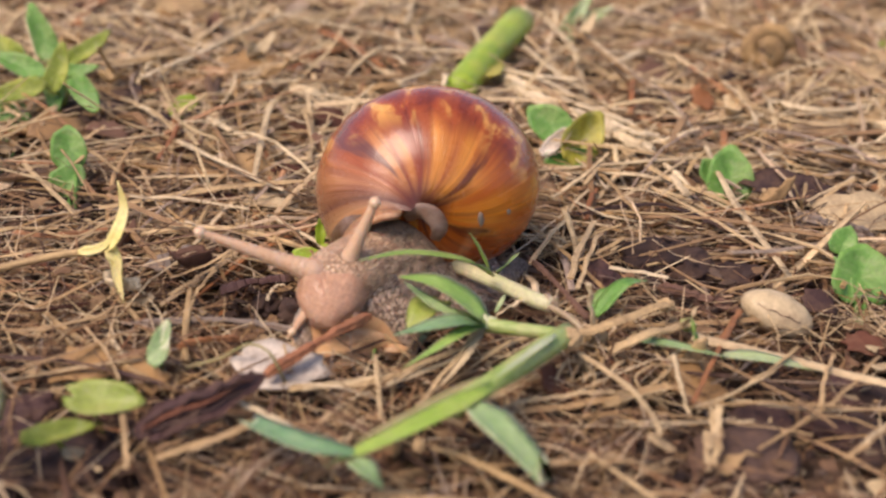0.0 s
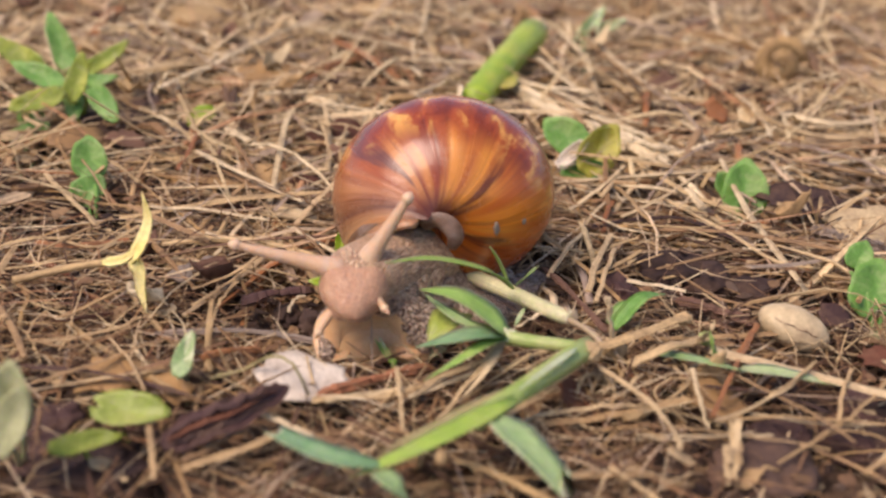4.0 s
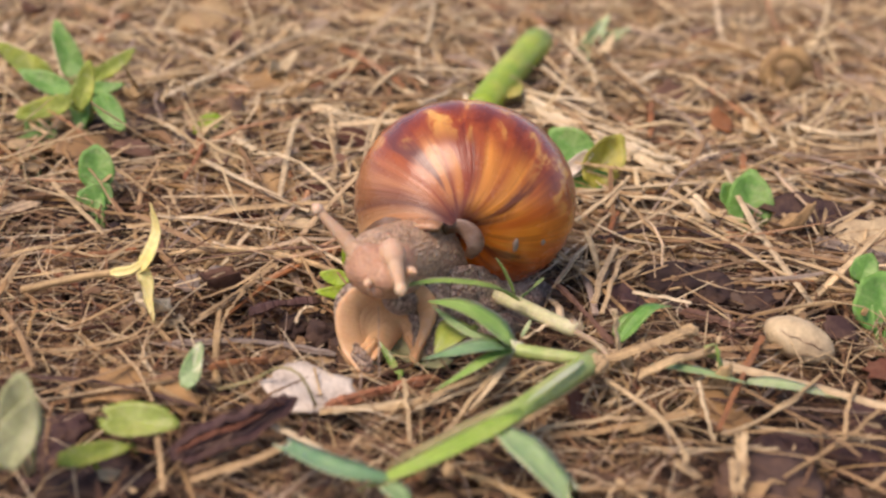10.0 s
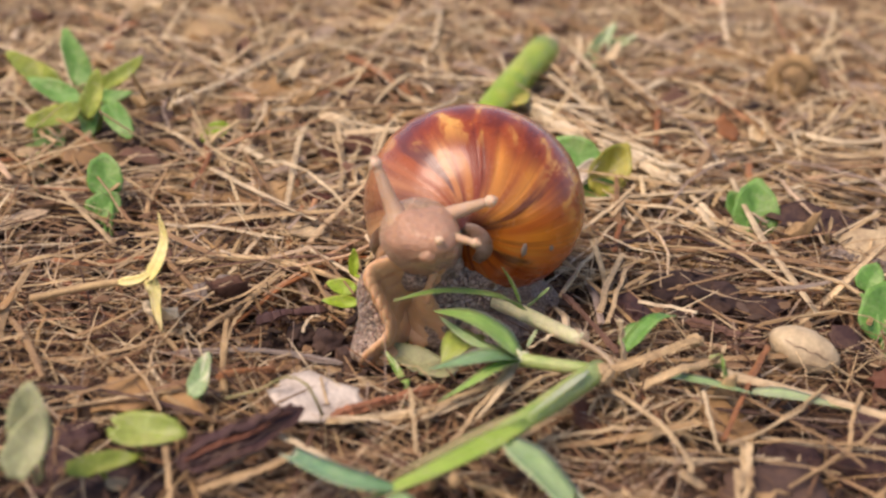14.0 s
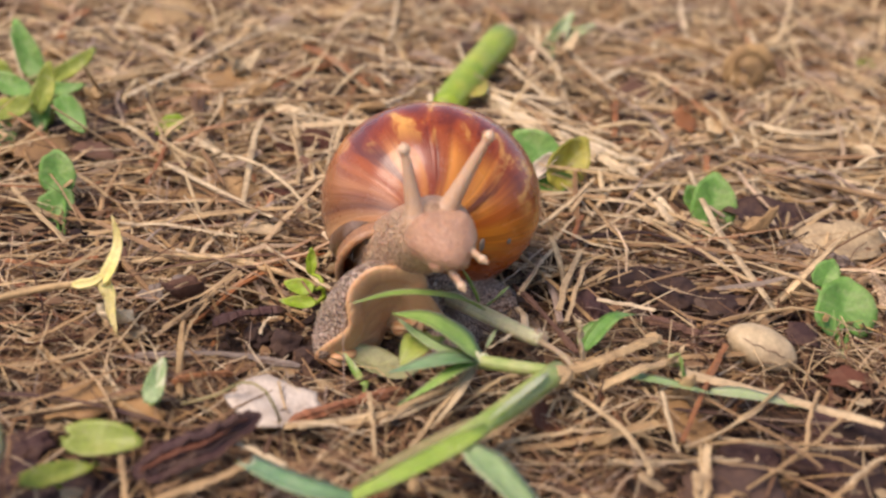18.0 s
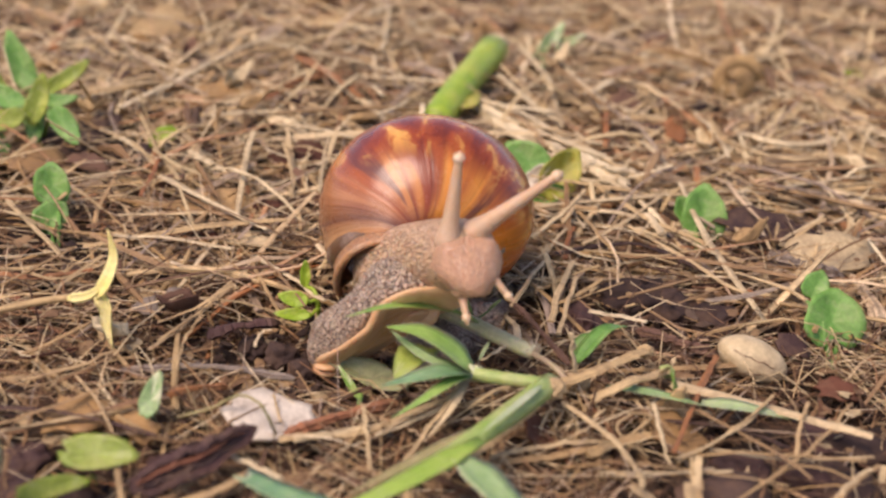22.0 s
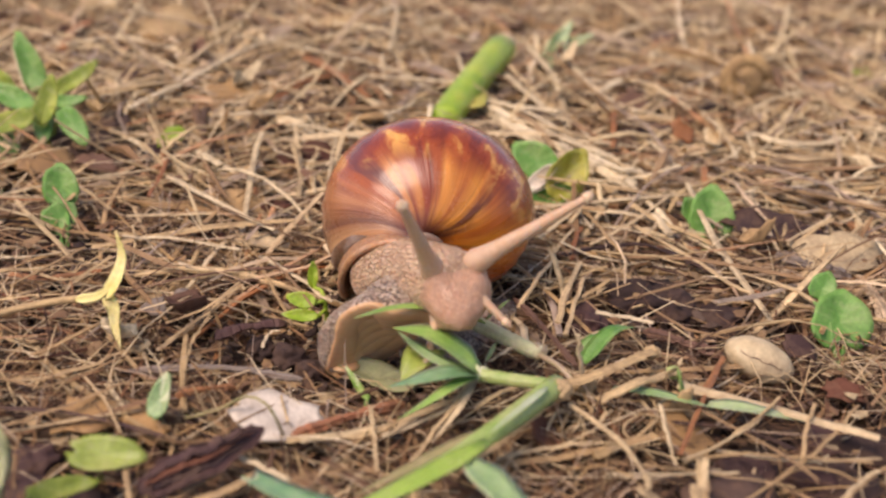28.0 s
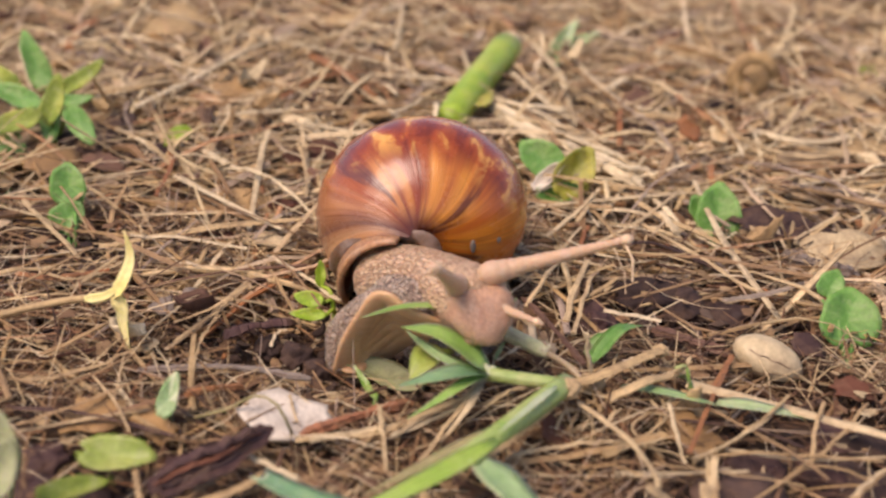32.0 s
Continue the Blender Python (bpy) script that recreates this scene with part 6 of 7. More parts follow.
RIGHT_ROOT = [
    (0, -14.8, -50.0, 10.9), (3, -15.4, -50.0, 13.8), (6, -11.1, -50.0, 19.0), (7.5, -9.9, -50.0, 18.9),
    (9, -10.9, -56.0, 20.3), (10.5, -11.3, -57.0, 21.6), (12, -10.3, -55.0, 24.6), (13, -10.7, -50.0, 24.4),
    (14.5, -4.8, -50.0, 27.3), (16.5, 1.1, -50.0, 27.1), (17.5, 1.5, -50.0, 28.0), (19, 3.3, -50.0, 27.9),
    (22, 8.5, -50.0, 28.5), (23, 9.8, -50.0, 27.7), (25.5, 8.8, -50.0, 26.7), (28, 8.6, -50.0, 23.6),
    (30, 8.0, -50.0, 22.9), (31, 8.6, -50.0, 21.9), (32, 9.7, -50.0, 21.4),
]
RIGHT_TIP = [
    (0, -10.5, -48.0, 21.6), (3, -10.7, -48.0, 23.8), (6, -0.1, -48.0, 28.2), (7.5, 0.7, -48.0, 24.8),
    (9, -7.4, -60.0, 18.1), (10.5, -11.2, -62.0, 15.9), (12, -8.4, -60.0, 22.9), (13, -4.2, -48.0, 24.6),
    (14.5, 5.2, -48.0, 31.3), (16.5, 7.1, -48.0, 39.4), (17.5, 7.7, -48.0, 40.9), (19, 11.0, -48.0, 40.6),
    (22, 21.0, -48.0, 37.2), (23, 23.1, -48.0, 38.6), (25.5, 25.5, -48.0, 35.4), (28, 25.3, -48.0, 33.9),
    (30, 25.7, -48.0, 32.8), (31, 29.6, -48.0, 27.8), (32, 31.3, -48.0, 26.3),
]
LOW_LEFT_ROOT = [
    (0, -21.4, -56.0, 4.6), (3, -21.8, -56.0, 6.8), (6, -12.8, -56.0, 10.0), (7.5, -12.6, -56.0, 11.7),
    (9, -15.4, -56.0, 13.4), (10.5, -15.9, -56.0, 16.8), (12, -15.2, -56.0, 20.8), (13, -11.7, -56.0, 23.2),
    (14.5, -6.2, -56.0, 23.9), (16.5, 0.2, -56.0, 22.1), (17.5, 0.5, -56.0, 22.6), (19, 4.1, -56.0, 21.6),
    (22, 5.6, -56.0, 20.4), (23, 5.1, -56.0, 20.4), (25.5, 1.5, -56.0, 17.2), (28, 0.7, -56.0, 13.5),
    (30, 1.5, -56.0, 11.8), (31, 3.0, -56.0, 10.8), (32, 4.6, -56.0, 10.3),
]
LOW_LEFT_TIP = [
    (0, -22.9, -59.0, 2.6), (3, -24.7, -59.0, 3.5), (6, -12.3, -59.0, 7.9), (7.5, -10.6, -59.0, 11.3),
    (9, -15.1, -59.0, 13.9), (10.5, -15.6, -59.0, 17.5), (12, -14.3, -59.0, 22.5), (13, -10.9, -59.0, 25.8),
    (14.5, -2.6, -59.0, 26.4), (16.5, 3.9, -59.0, 20.3), (17.5, 4.3, -59.0, 19.7), (19, 7.2, -59.0, 18.3),
    (22, 7.3, -59.0, 16.0), (23, 6.4, -59.0, 16.8), (25.5, 0.8, -59.0, 13.5), (28, 0.2, -59.0, 7.7),
    (30, 1.8, -59.0, 6.0), (31, 3.3, -59.0, 5.5), (32, 4.8, -59.0, 5.6),
]
LOW_RIGHT_ROOT = [
    (0, -13.1, -55.0, 7.1), (3, -14.9, -55.0, 9.4), (6, -8.4, -55.0, 15.0), (7.5, -9.0, -55.0, 16.3),
    (9, -9.4, -55.0, 16.4), (10.5, -9.5, -55.0, 17.8), (12, -8.4, -55.0, 21.7), (13, -6.7, -55.0, 24.6),
    (14.5, -2.7, -55.0, 26.2), (16.5, 3.6, -55.0, 24.4), (17.5, 3.5, -55.0, 25.8), (19, 6.1, -55.0, 25.3),
    (22, 10.1, -55.0, 23.7), (23, 11.0, -55.0, 22.3), (25.5, 9.1, -55.0, 19.7), (28, 8.4, -55.0, 18.7),
    (30, 9.2, -55.0, 17.0), (31, 10.2, -55.0, 16.5), (32, 10.9, -55.0, 16.0),
]
LOW_RIGHT_TIP = [
    (0, -12.8, -57.0, 4.0), (3, -12.8, -57.0, 6.1), (6, -6.9, -57.0, 15.7), (7.5, -3.4, -57.0, 17.6),
    (9, -8.4, -57.0, 16.4), (10.5, -8.6, -57.0, 18.7), (12, -7.1, -57.0, 22.7), (13, -3.9, -57.0, 25.4),
    (14.5, 2.4, -57.0, 25.3), (16.5, 7.4, -57.0, 23.0), (17.5, 8.0, -57.0, 23.2), (19, 9.4, -57.0, 23.3),
    (22, 14.0, -57.0, 19.3), (23, 14.2, -57.0, 17.3), (25.5, 12.4, -57.0, 14.6), (28, 12.8, -57.0, 14.7),
    (30, 13.9, -57.0, 15.2), (31, 15.4, -57.0, 15.2), (32, 16.5, -57.0, 14.7),
]
FOOT_AT = [
    (0, -14.6, -58.0, 1.3), (3, -15.3, -58.0, 2.7), (6, -13.0, -56.0, 3.0), (8, -13.2, -56.0, 3.8),
    (9, -13.1, -56.0, 4.3), (10.5, -13.6, -55.0, 4.7), (12, -12.8, -53.0, 8.3), (13, -12.6, -50.0, 8.0),
    (14.5, -12.3, -49.0, 8.2), (16.5, -10.5, -48.0, 8.5), (17.5, -8.7, -48.0, 7.8), (19, -8.1, -48.0, 8.6),
    (22, -8.0, -47.0, 7.4), (23, -7.4, -47.0, 6.7), (25.5, -6.9, -47.0, 6.4), (28, -6.4, -47.0, 7.5),
    (30, -6.4, -47.0, 6.9), (32, -6.0, -47.0, 6.8),
]
# the edge of the skin, the hem, the inner edge of the sole, and the flank
SKIN_EDGE = []
SKIN_EDGE.append([(0, -21.7, -58.4, 0), (3, -22.3, -54.5, -1), (6, -18.1, -55.8, -2), (8, -16.9, -55.2, -2), (10, -16.4, -54.2, -2), (12, -19.6, -47.3, -1.9), (13.5, -19.4, -45.9, -1.2), (14.5, -19.1, -46.5, -2), (17, -18.7, -44.2, -0.4), (20, -19, -42.9, 1.6), (24, -18.4, -42.7, 0.7), (28, -18.3, -43.3, -0), (32, -18.4, -43.6, -1.2)])
SKIN_EDGE.append([(0, -21.7, -52.4, 2.2), (3, -22.7, -48.9, 1), (6, -18.7, -48.4, 4.2), (8, -18.9, -47.7, 3.7), (10, -20.3, -46.4, 3.6), (12, -19, -43.6, 1.8), (13.5, -18.9, -41.8, 2.4), (14.5, -18.6, -40.7, 1.8), (17, -18.2, -40.1, 3.1), (20, -17.6, -41.9, 5.7), (24, -17.7, -41.7, 3.7), (28, -18.1, -42.3, 3.5), (32, -18.3, -42.6, 4)])
SKIN_EDGE.append([(0, -17.3, -49, 5), (3, -18.6, -45.9, 3.5), (6, -18.6, -45.2, 7.6), (8, -18.9, -44.6, 7.1), (10, -19.4, -43.2, 7), (12, -20.2, -40.9, 7.2), (13.5, -18.3, -38.7, 10), (14.5, -16.4, -37.9, 9.7), (17, -14.9, -36.9, 8.5), (20, -12.7, -41.9, 10.5), (24, -12.2, -41.7, 8.5), (28, -12.9, -42.3, 8.9), (32, -13.4, -42.6, 8.9)])
SKIN_EDGE.append([(0, -10.5, -49, 5.3), (3, -11.7, -46.4, 5.3), (6, -4.3, -45.6, 9.2), (8, -4.4, -44.9, 9.4), (10, -5.5, -43.4, 10.2), (12, -7.4, -39.7, 14), (13.5, -5.9, -37.2, 15.6), (14.5, -2.9, -36.5, 15.5), (17, -3.5, -35.3, 11.2), (20, -6.9, -43.4, 18.2), (24, -6.3, -43.2, 16.2), (28, -7, -43.8, 14.4), (32, -8.4, -44.1, 14.3)])
SKIN_EDGE.append([(0, -2.6, -51.5, 2.7), (3, -2.6, -49.3, 2.9), (6, -0.9, -48.4, -0.2), (8, -1.2, -47.8, -0.2), (10, -2, -46.2, -0.5), (12, -2.9, -39.6, -1.6), (13.5, -2.6, -36.6, -1.6), (14.5, -1.7, -36.1, -1.2), (17, -1, -34.6, -1), (20, 2, -45.9, 16.6), (24, 1.6, -45.7, 16.8), (28, -1, -46.3, 13.8), (32, -1.4, -46.6, 13.8)])
HEM = []
HEM.append([(0, -21, -60.4, -2), (3, -21.3, -56.5, -2), (6, -17.6, -56.1, -2), (8, -16.3, -55.3, -2), (10, -15.9, -54.1, -2), (12, -16.4, -49.3, -2), (13.5, -17.2, -47.9, -2), (14.5, -16.4, -46.6, -2), (17, -17, -46.2, -2), (20, -17.2, -44.9, -2), (24, -16.6, -44.7, -2), (28, -15.6, -45.3, -2), (32, -15.8, -45.6, -2)])
HEM.append([(0, -20.6, -57.3, 0.5), (3, -22, -53.6, 0.2), (6, -19, -53.1, 2.3), (8, -18.7, -52.4, 0.6), (10, -18.5, -51.2, 0.6), (12, -16.1, -48.5, 4.5), (13.5, -14.4, -46.8, 3), (14.5, -13, -45.7, 3.6), (17, -12.9, -45.1, 2.9), (20, -12.1, -47.4, 3.4), (24, -11.7, -47.2, 3), (28, -14.2, -47.8, 5), (32, -14.4, -48.1, 5)])
HEM.append([(0, -20.3, -54.6, 2.6), (3, -21.4, -51.3, 2.3), (6, -16.5, -50.7, 5), (8, -17.7, -50, 4.9), (10, -19.6, -48.7, 4.8), (12, -18.9, -47.6, 10.4), (13.5, -17.6, -45.6, 11.6), (14.5, -16.1, -44.6, 12.3), (17, -14.1, -43.9, 9.8), (20, -9, -49.4, 8.8), (24, -7.7, -49.1, 7.3), (28, -13.2, -49.7, 10), (32, -11, -50.1, 12.3)])
HEM.append([(0, -15.9, -53, 2.8), (3, -17.2, -49.9, 2.6), (6, -11.8, -49.2, 6.7), (8, -13.1, -48.6, 6.6), (10, -17.5, -47.2, 8), (12, -14, -46.4, 13.6), (13.5, -14.9, -44.2, 14.1), (14.5, -12.5, -43.4, 14.2), (17, -10.2, -42.4, 13.6), (20, -7.4, -50.4, 12.9), (24, -4.9, -50.2, 12.2), (28, -9.5, -50.8, 12.6), (32, -8.8, -51.1, 14.6)])
HEM.append([(0, -11.2, -52.3, 2.9), (3, -12.9, -49.6, 3.5), (6, -6.6, -48.8, 9), (8, -7.9, -48.2, 9.2), (10, -11.7, -46.7, 9.9), (12, -7.8, -45, 14.7), (13.5, -7.6, -42.6, 15.7), (14.5, -4.8, -41.8, 16.6), (17, -3.8, -40.7, 12.1), (20, -2.7, -50.4, 15.1), (24, -0.7, -50.1, 15.1), (28, -6.6, -50.7, 11.4), (32, -5.6, -51.1, 12.4)])
HEM.append([(0, -7.3, -52.7, 1.4), (3, -8.9, -50.2, 1.7), (6, -4.7, -49.3, 3.4), (8, -4.5, -48.7, 5.1), (10, -6.2, -47.2, 7), (12, -7.4, -43.4, 8), (13.5, -8.4, -40.7, 7), (14.5, -7.3, -40, 6.8), (17, -4.4, -38.7, 5.5), (20, 2.1, -49.4, 15.6), (24, 4.1, -49.2, 14.5), (28, -1.8, -49.8, 11.2), (32, -1.2, -50.1, 10.1)])
HEM.append([(0, -5.1, -53.5, -2), (3, -6.5, -51.3, -2), (6, -5.5, -50.4, -2), (8, -6.1, -49.8, -2), (10, -7.8, -48.2, -2), (12, -4.4, -41.6, -2), (13.5, -4.1, -38.6, -2), (14.5, -3.1, -38.1, -2), (17, -0.4, -36.6, -2), (20, 3.1, -47.9, 13.3), (24, 5.7, -47.7, 12.6), (28, -0.8, -48.3, 9.3), (32, 0.8, -48.6, 8.3)])
SOLE_EDGE = []
SOLE_EDGE.append([(0, -20.2, -60.3, -2), (3, -20.3, -56.4, -2), (6, -16.5, -54, -2), (8, -15.6, -52.5, -1.6), (10, -15.5, -51.3, -1.6), (12, -15.1, -47.7, -2), (13.5, -15.4, -46, -2), (14.5, -13.1, -44.1, -1.8), (17, -13.6, -45.3, -2), (20, -16.6, -44.8, -2), (24, -15.8, -45, -2), (28, -14.4, -45, -2), (32, -14.5, -45.1, -2)])
SOLE_EDGE.append([(0, -15.2, -58.9, -2), (3, -16.8, -54, -2), (6, -12.8, -47.7, 0.4), (8, -12.5, -47, 0.9), (10, -12.7, -45.7, 0.9), (12, -12.1, -41.2, -0.2), (13.5, -12.4, -39.2, -0.2), (14.5, -10.4, -38.2, -1.3), (17, -8.9, -40.2, -2), (20, -11, -40.3, -1.9), (24, -10, -41.6, -2), (28, -9.2, -41, -2), (32, -9.2, -41.1, -1.5)])
SOLE_EDGE.append([(0, -10.1, -53.6, -2), (3, -11.2, -51.4, -2), (6, -10.1, -45.8, 0.1), (8, -10.1, -45.2, 0.7), (10, -10.5, -43.7, 0.7), (12, -12.3, -38.6, 1.4), (13.5, -12.7, -36.1, 0.5), (14.5, -10.5, -35.4, 0.8), (17, -8.3, -34.3, -1.6), (20, -5.9, -41.3, 2.7), (24, -5, -41.1, 2), (28, -5.2, -41.7, 1.6), (32, -5.3, -42.1, 2.3)])
SOLE_EDGE.append([(0, -6.2, -53.6, -2), (3, -7.7, -51.5, -2), (6, -6.9, -49.3, -2), (8, -7.1, -47.2, -2), (10, -8.2, -45.5, -2), (12, -8.5, -41.2, -2), (13.5, -9.3, -38.3, -2), (14.5, -7.9, -37.6, -2), (17, -4.5, -37.1, -2), (20, -2.5, -45.4, 8.6), (24, -1.2, -45.1, 8), (28, -1.9, -45.7, 6.8), (32, -2.3, -46.1, 6.2)])
FLANK_TOP = []
FLANK_TOP.append([(0, -10.5, -49, 5.3), (3, -11.7, -46.5, 4.2), (6, -7.2, -45.3, 6.1), (8, -6.5, -44.8, 7.3), (10, -7.8, -43.6, 6.3), (12, -7.8, -38.1, 4.3), (13.5, -7.2, -35, 6.7), (14.5, -5.8, -33.2, 5.9), (17, -2.5, -31.9, 8), (20, -2.6, -30.1, 1.6), (24, -0.6, -29.4, 0.5), (28, -1.8, -33.9, 0.4), (32, -0.1, -34.3, 0.5)])
FLANK_TOP.append([(0, -3.3, -37.9, 4.7), (3, -4.3, -35.4, 3.7), (6, -1.5, -39.6, 8.1), (8, 0.2, -39, 9.4), (10, -0.1, -37.8, 8.4), (12, -2.5, -36.4, 9.5), (13.5, -0.2, -32.2, 10.3), (14.5, 2.3, -30.8, 9.9), (17, 2.5, -29.1, 9.2), (20, 1.6, -29.5, 2.7), (24, 3.1, -28.9, 1.6), (28, 2.5, -31.1, -0.8), (32, 3.1, -31.6, -0.8)])
FLANK_TOP.append([(0, 8, -22.9, 0.5), (3, 7.3, -20.1, -0.6), (6, 9.2, -24.8, 1.8), (8, 10, -25.1, 1.1), (10, 11.9, -24.8, 0.6), (12, 11.7, -23.2, 0.6), (13.5, 13.4, -19.9, -0.5), (14.5, 14.9, -19.7, -0.5), (17, 10.3, -22.9, 3.2), (20, 10.5, -21.5, -0.8), (24, 9.7, -23.5, -0.8), (28, 10.1, -25.7, -0.9), (32, 9.7, -26.4, -0.8)])
FLANK_HEM = []
FLANK_HEM.append([(0, -4.2, -52.5, -2.5), (3, -5.9, -50, -2.5), (6, -5, -48.8, -2.5), (8, -5.8, -48.3, -2.5), (10, -6.5, -47.1, -2.5), (12, -6.9, -41.6, -2.5), (13.5, -5.6, -38.5, -2.5), (14.5, -4.7, -36.7, -2.5), (17, -3, -35.4, -2.5), (20, -2.4, -33.6, -2.5), (24, -1, -32.9, -2.5), (28, -2.6, -37.4, -2.5), (32, -3, -37.8, -2.5)])
FLANK_HEM.append([(0, -2, -41.4, -2.5), (3, -1.8, -38.9, -2.5), (6, -0.9, -43.1, -2.5), (8, -1.2, -42.5, -2.5), (10, -1.5, -41.3, -2.5), (12, -1.8, -39.9, -2.5), (13.5, -0.5, -35.7, -2.5), (14.5, 2, -34.3, -2.5), (17, 2.1, -32.6, -2.5), (20, 4, -33, -2.5), (24, 4.4, -32.4, -2.5), (28, 3.7, -34.6, -2.5), (32, 3.2, -35.1, -2.5)])
FLANK_HEM.append([(0, 9.2, -26.4, -2.5), (3, 8.5, -23.6, -2.5), (6, 9.4, -28.3, -2.5), (8, 11.2, -28.6, -2.5), (10, 12.1, -28.3, -2.5), (12, 11.8, -26.7, -2.5), (13.5, 13.4, -23.4, -2.5), (14.5, 15, -23.2, -2.5), (17, 16, -26.4, -2.5), (20, 14.9, -25, -2.5), (24, 13, -27, -2.5), (28, 13.4, -29.2, -2.5), (32, 11.9, -29.9, -2.5)])
SHELL_AT = [
    (0, -1.4, -22.0, 14.5, -8.0, -8.0, 0.0), (3, -1.9, -22.0, 15.3, -8.0, -8.0, 0.0), (5.5, -2.3, -22.0, 15.0, -8.0, -8.0, -1.0),
    (6, -2.3, -22.0, 15.2, -8.0, -8.0, -2.0), (7.5, -1.4, -22.0, 15.5, -8.0, -8.0, -6.0), (9, 0.2, -22.0, 15.7, -8.0, -8.0, -10.0),
    (10.5, 0.9, -22.0, 16.6, -8.0, -8.0, -11.0), (12, 1.2, -22.0, 16.5, -8.0, -8.0, -12.0), (13, 1.2, -22.0, 16.5, -8.0, -8.0, -12.0),
    (14.5, 1.2, -22.0, 17.9, -8.0, -8.0, -12.0), (16.5, 1.6, -20.0, 17.8, -8.0, -8.0, -11.0), (17.5, 1.1, -19.0, 16.6, -8.0, -8.0, -10.0),
    (19, 0.9, -18.0, 16.4, -8.0, -8.0, -9.0), (22, 1.4, -16.0, 15.8, -8.0, -8.0, -9.0), (23, 1.4, -15.0, 15.5, -8.0, -8.0, -9.0),
    (25.5, 1.0, -14.0, 14.8, -8.0, -8.0, -9.0), (28, 0.3, -13.0, 14.5, -8.0, -8.0, -7.0), (30, -1.8, -12.0, 14.1, -8.0, -8.0, -3.0),
    (32, -2.4, -12.0, 14.1, -8.0, -8.0, -2.0),
]


def between(rows, t):
    """The place on a row table at a time."""
    for (a, *p), (b, *q) in zip(rows, rows[1:]):
        if a <= t <= b:
            return v(*p).lerp(v(*q), (t - a) / (b - a))
    return v(*rows[-1][1:])


def facing(place, ahead, up=(0, 0, 1)):
    """A pose at place whose +y looks ahead."""
    y = Vector(ahead).normalized()
    x = y.cross(Vector(up)).normalized()
    return Matrix.Translation(place) @ Matrix((x, y, x.cross(y))).transposed().to_4x4()


def fold(tables, t):
    """The smooth line of a fold at a time."""
    return bend([between(row, t) for row in tables], 12 * (len(tables) - 1))


def along(line, u):
    k = u * (len(line) - 1)
    n = min(int(k), len(line) - 2)
    return line[n].lerp(line[n + 1], k - n)


def lie_on(low, high, u, w, bulge, turned):
    """A pose on the sheet between two folds; turned keeps the face of the pad on its side."""
    at = lambda a, b: along(low, a).lerp(along(high, a), b)
    a, b = max(0.0, u - 0.06), min(1.0, u + 0.06)
    x = (at(b, w) - at(a, w)).normalized()
    y = at(u, min(1.0, w + 0.1)) - at(u, max(0.0, w - 0.1))
    z = x.cross(y)
    z = z.normalized() if z.length > 1e-9 else Vector((0, -1, 0))
    if z.dot(turned) < 0:
        z = -z
    y = z.cross(x)
    return Matrix.Translation(at(u, w) + z * bulge * math.sin(math.pi * w) * MM) @ Matrix((x, y, z)).transposed().to_4x4(), z


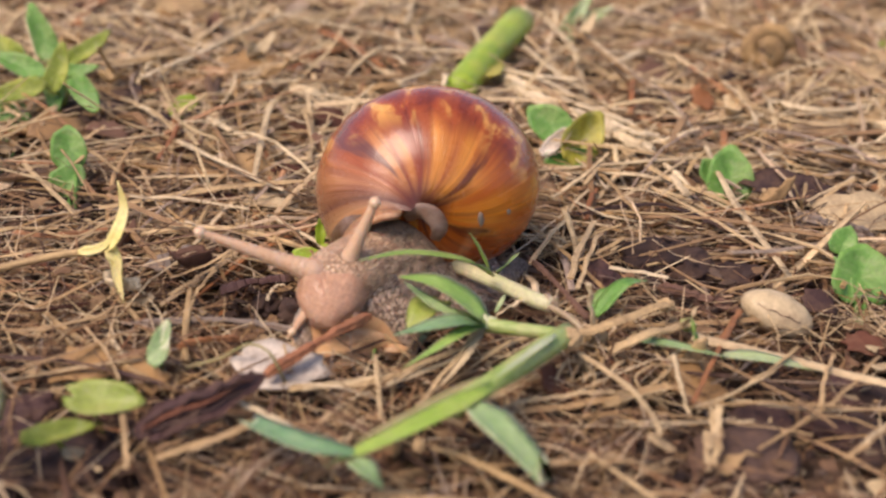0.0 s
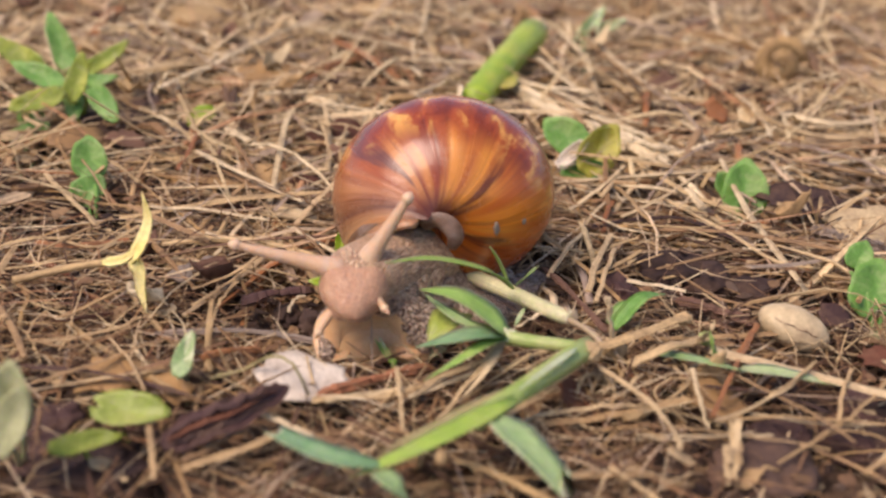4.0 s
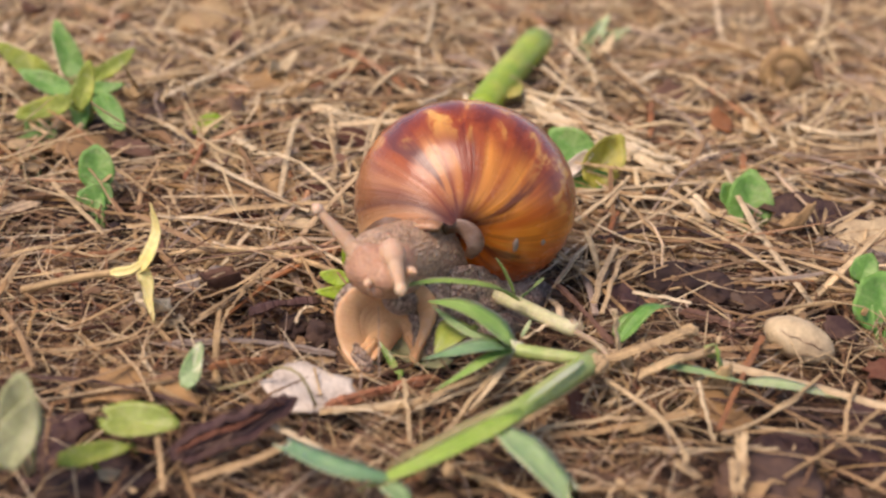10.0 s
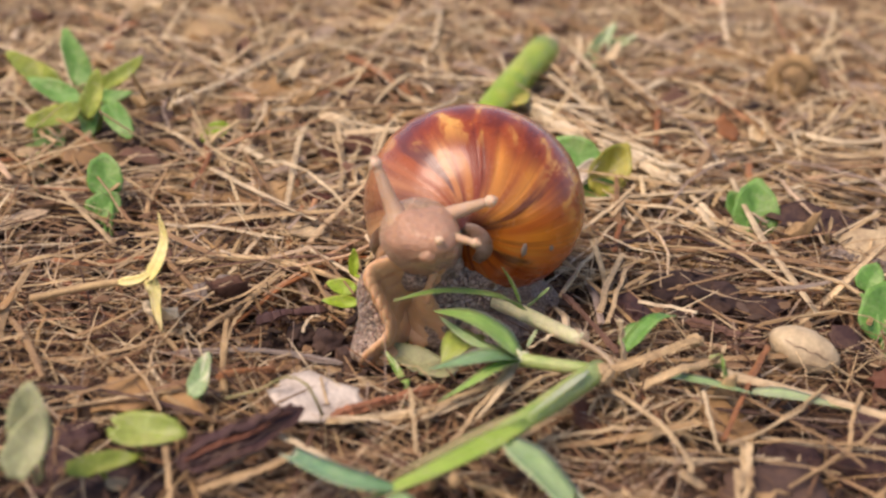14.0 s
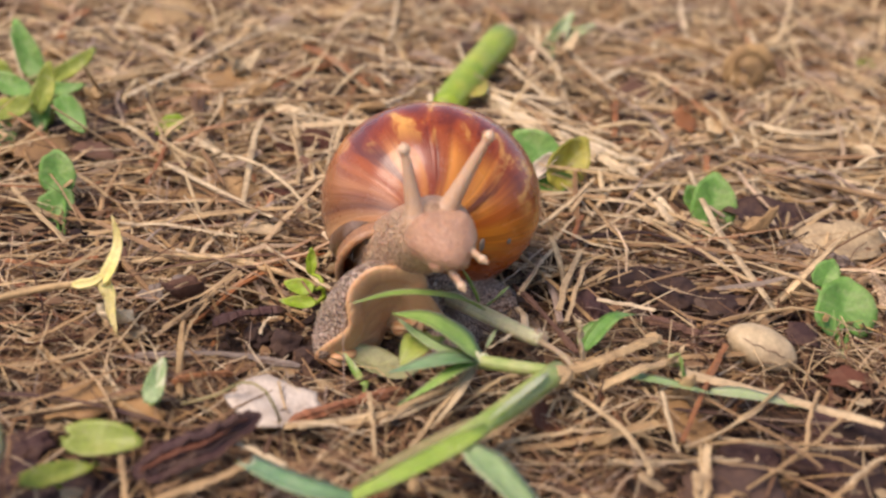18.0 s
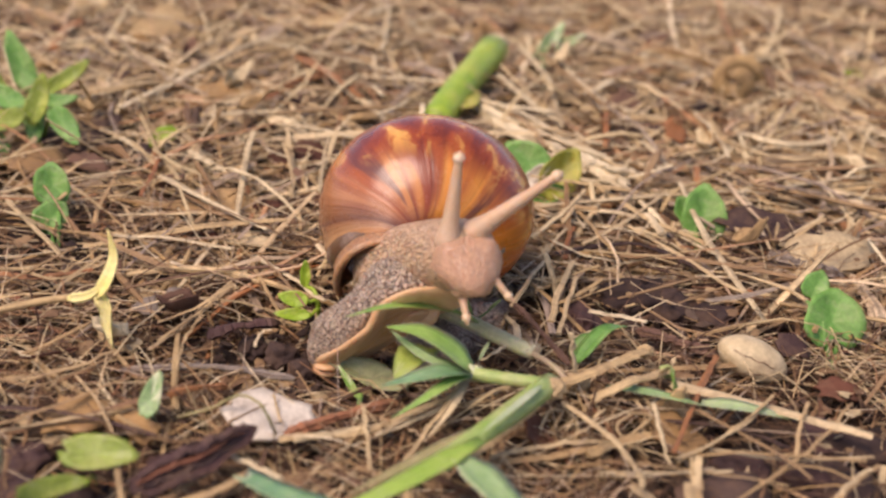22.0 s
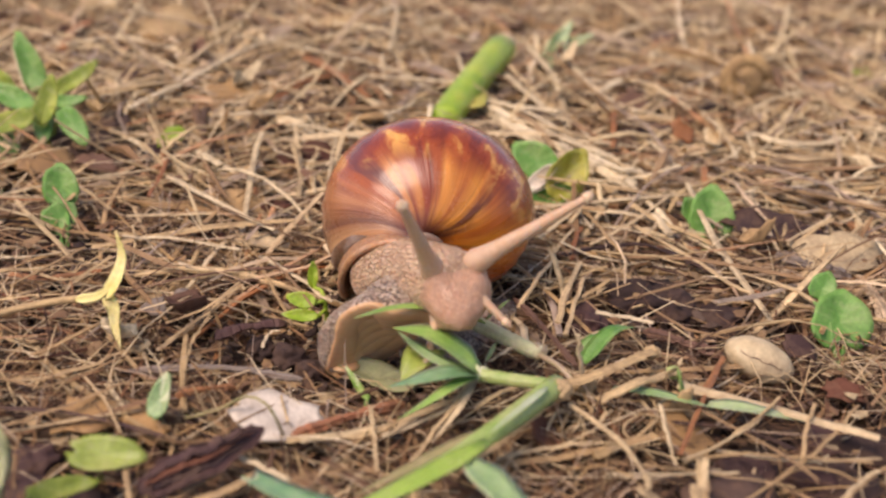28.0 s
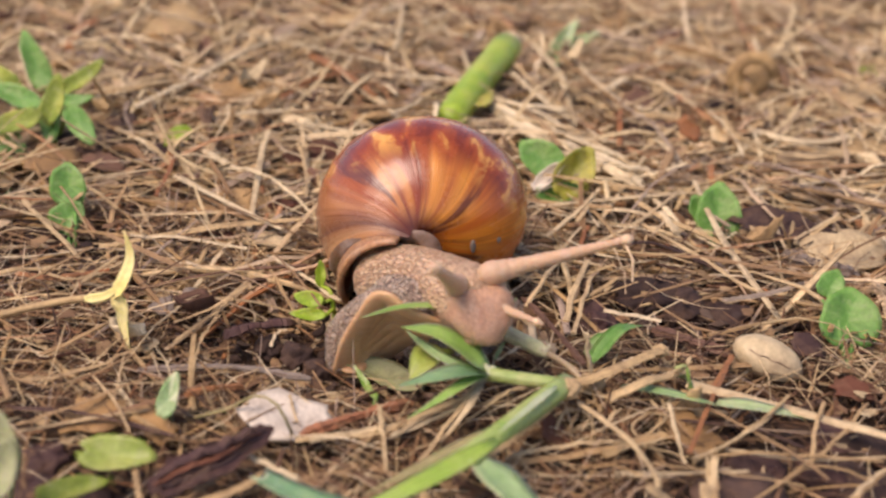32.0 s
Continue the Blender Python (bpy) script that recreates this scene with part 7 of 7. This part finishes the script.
def motions():
    base, times = SNAIL["base"], sorted({row[0] for row in HEAD_AT} | {row[0] for row in HEM[0]})
    walk(SNAIL["shell"], [(t, base @ Matrix.Translation(v(x, y, z)) @ pose(0, 0, 0, 90 + tilt, 0, yaw) @ pose(0, 0, 0, 0, 0, roll)) for t, x, y, z, tilt, yaw, roll in SHELL_AT])
    neck = [[] for _ in SNAIL["neck"]]
    column = [[] for _ in SNAIL["column"]]
    rows = {k: [] for k in ("head", "muzzle")}
    feelers = {k: [[] for _ in SNAIL[k]] for k in ("left", "right", "low_left", "low_right")}
    tables = {"left": (LEFT_ROOT, LEFT_TIP, 0.2), "right": (RIGHT_ROOT, RIGHT_TIP, 0.2), "low_left": (LOW_LEFT_ROOT, LOW_LEFT_TIP, 0.22), "low_right": (LOW_RIGHT_ROOT, LOW_RIGHT_TIP, 0.22)}
    for t in times:
        a, c, f = between(NECK_ROOT, t), between(HEAD_AT, t), between(FOOT_AT, t)
        m = a.lerp(c, 0.5) + v(0, 0, 1.5)
        for k, some in enumerate(neck):
            u = k / (len(neck) - 1) * 0.94
            p = a * (1 - u) ** 2 + m * 2 * u * (1 - u) + c * u * u
            some.append((t, base @ facing(p, (m - a).lerp(c - m, u))))
        low = f + v(2.5, 11.5, 3.5)
        for k, some in enumerate(column):
            u = k / (len(column) - 1)
            p = a.lerp(low, u) + v(0, -2.0 * math.sin(math.pi * u), 0)
            some.append((t, base @ facing(p, (low - a).cross(Vector((1, 0.2, 0))))))
        mouth = (between(LOW_LEFT_ROOT, t) + between(LOW_RIGHT_ROOT, t)) / 2
        way = mouth - c
        rows["head"].append((t, base @ facing(c.lerp(mouth, 0.25), way)))
        rows["muzzle"].append((t, base @ facing(c.lerp(mouth, 0.75), way)))
        for key, (root, tip, sunk) in tables.items():
            q = between(tip, t)
            p = between(root, t).lerp(c, sunk)
            for n, path in enumerate(feelers[key]):
                path.append((t, base @ facing(p.lerp(q, n / (len(feelers[key]) - 1)), q - p)))
    for key, one, two, bulge in (("skin", SKIN_EDGE, HEM, 1.2), ("sole", HEM, SOLE_EDGE, -0.6), ("flank", FLANK_TOP, FLANK_HEM, 1.5)):
        for u, w, piece in SNAIL[key]:
            path, face = [], Vector((0, -1, 0.3))
            for t in times:
                m, face = lie_on(fold(one, t), fold(two, t), u, w, bulge, face)
                path.append((t, base @ m))
            walk(piece, path)
    for u, piece in SNAIL["rim"]:
        path = []
        for t in times:
            line = fold(HEM, t)
            path.append((t, base @ facing(along(line, u), along(line, min(1.0, u + 0.03)) - along(line, max(0.0, u - 0.03))) @ pose(0, 0, 0, 0, 0, 90)))
        walk(piece, path)
    a, b = bitten_twig.matrix_basis.copy(), TWIG_DOWN
    walk(bitten_twig, [(0, a), (2.6, a), (3.25, a), (3.4, b), (4.2, b), (32, b)])
    rest = pushed_blade.matrix_basis.copy()
    lifts = ((0, 2), (3.0, 3), (4.5, 8), (6.0, 14), (7.5, 17), (9.0, 19), (9.4, 17), (9.9, 0), (11.0, 0), (32, 0))
    walk(pushed_blade, [(t, rest @ Matrix.Rotation(radians(angle), 4, Vector((-0.45, 0.9, 0.0)))) for t, angle in lifts])
    for some, pieces in ((neck, SNAIL["neck"]), (column, SNAIL["column"])):
        for piece, path in zip(pieces, some):
            walk(piece, path)
    for key, path in rows.items():
        walk(SNAIL[key], path)
    for key, paths in feelers.items():
        for piece, path in zip(SNAIL[key], paths):
            walk(piece, path)


motions()
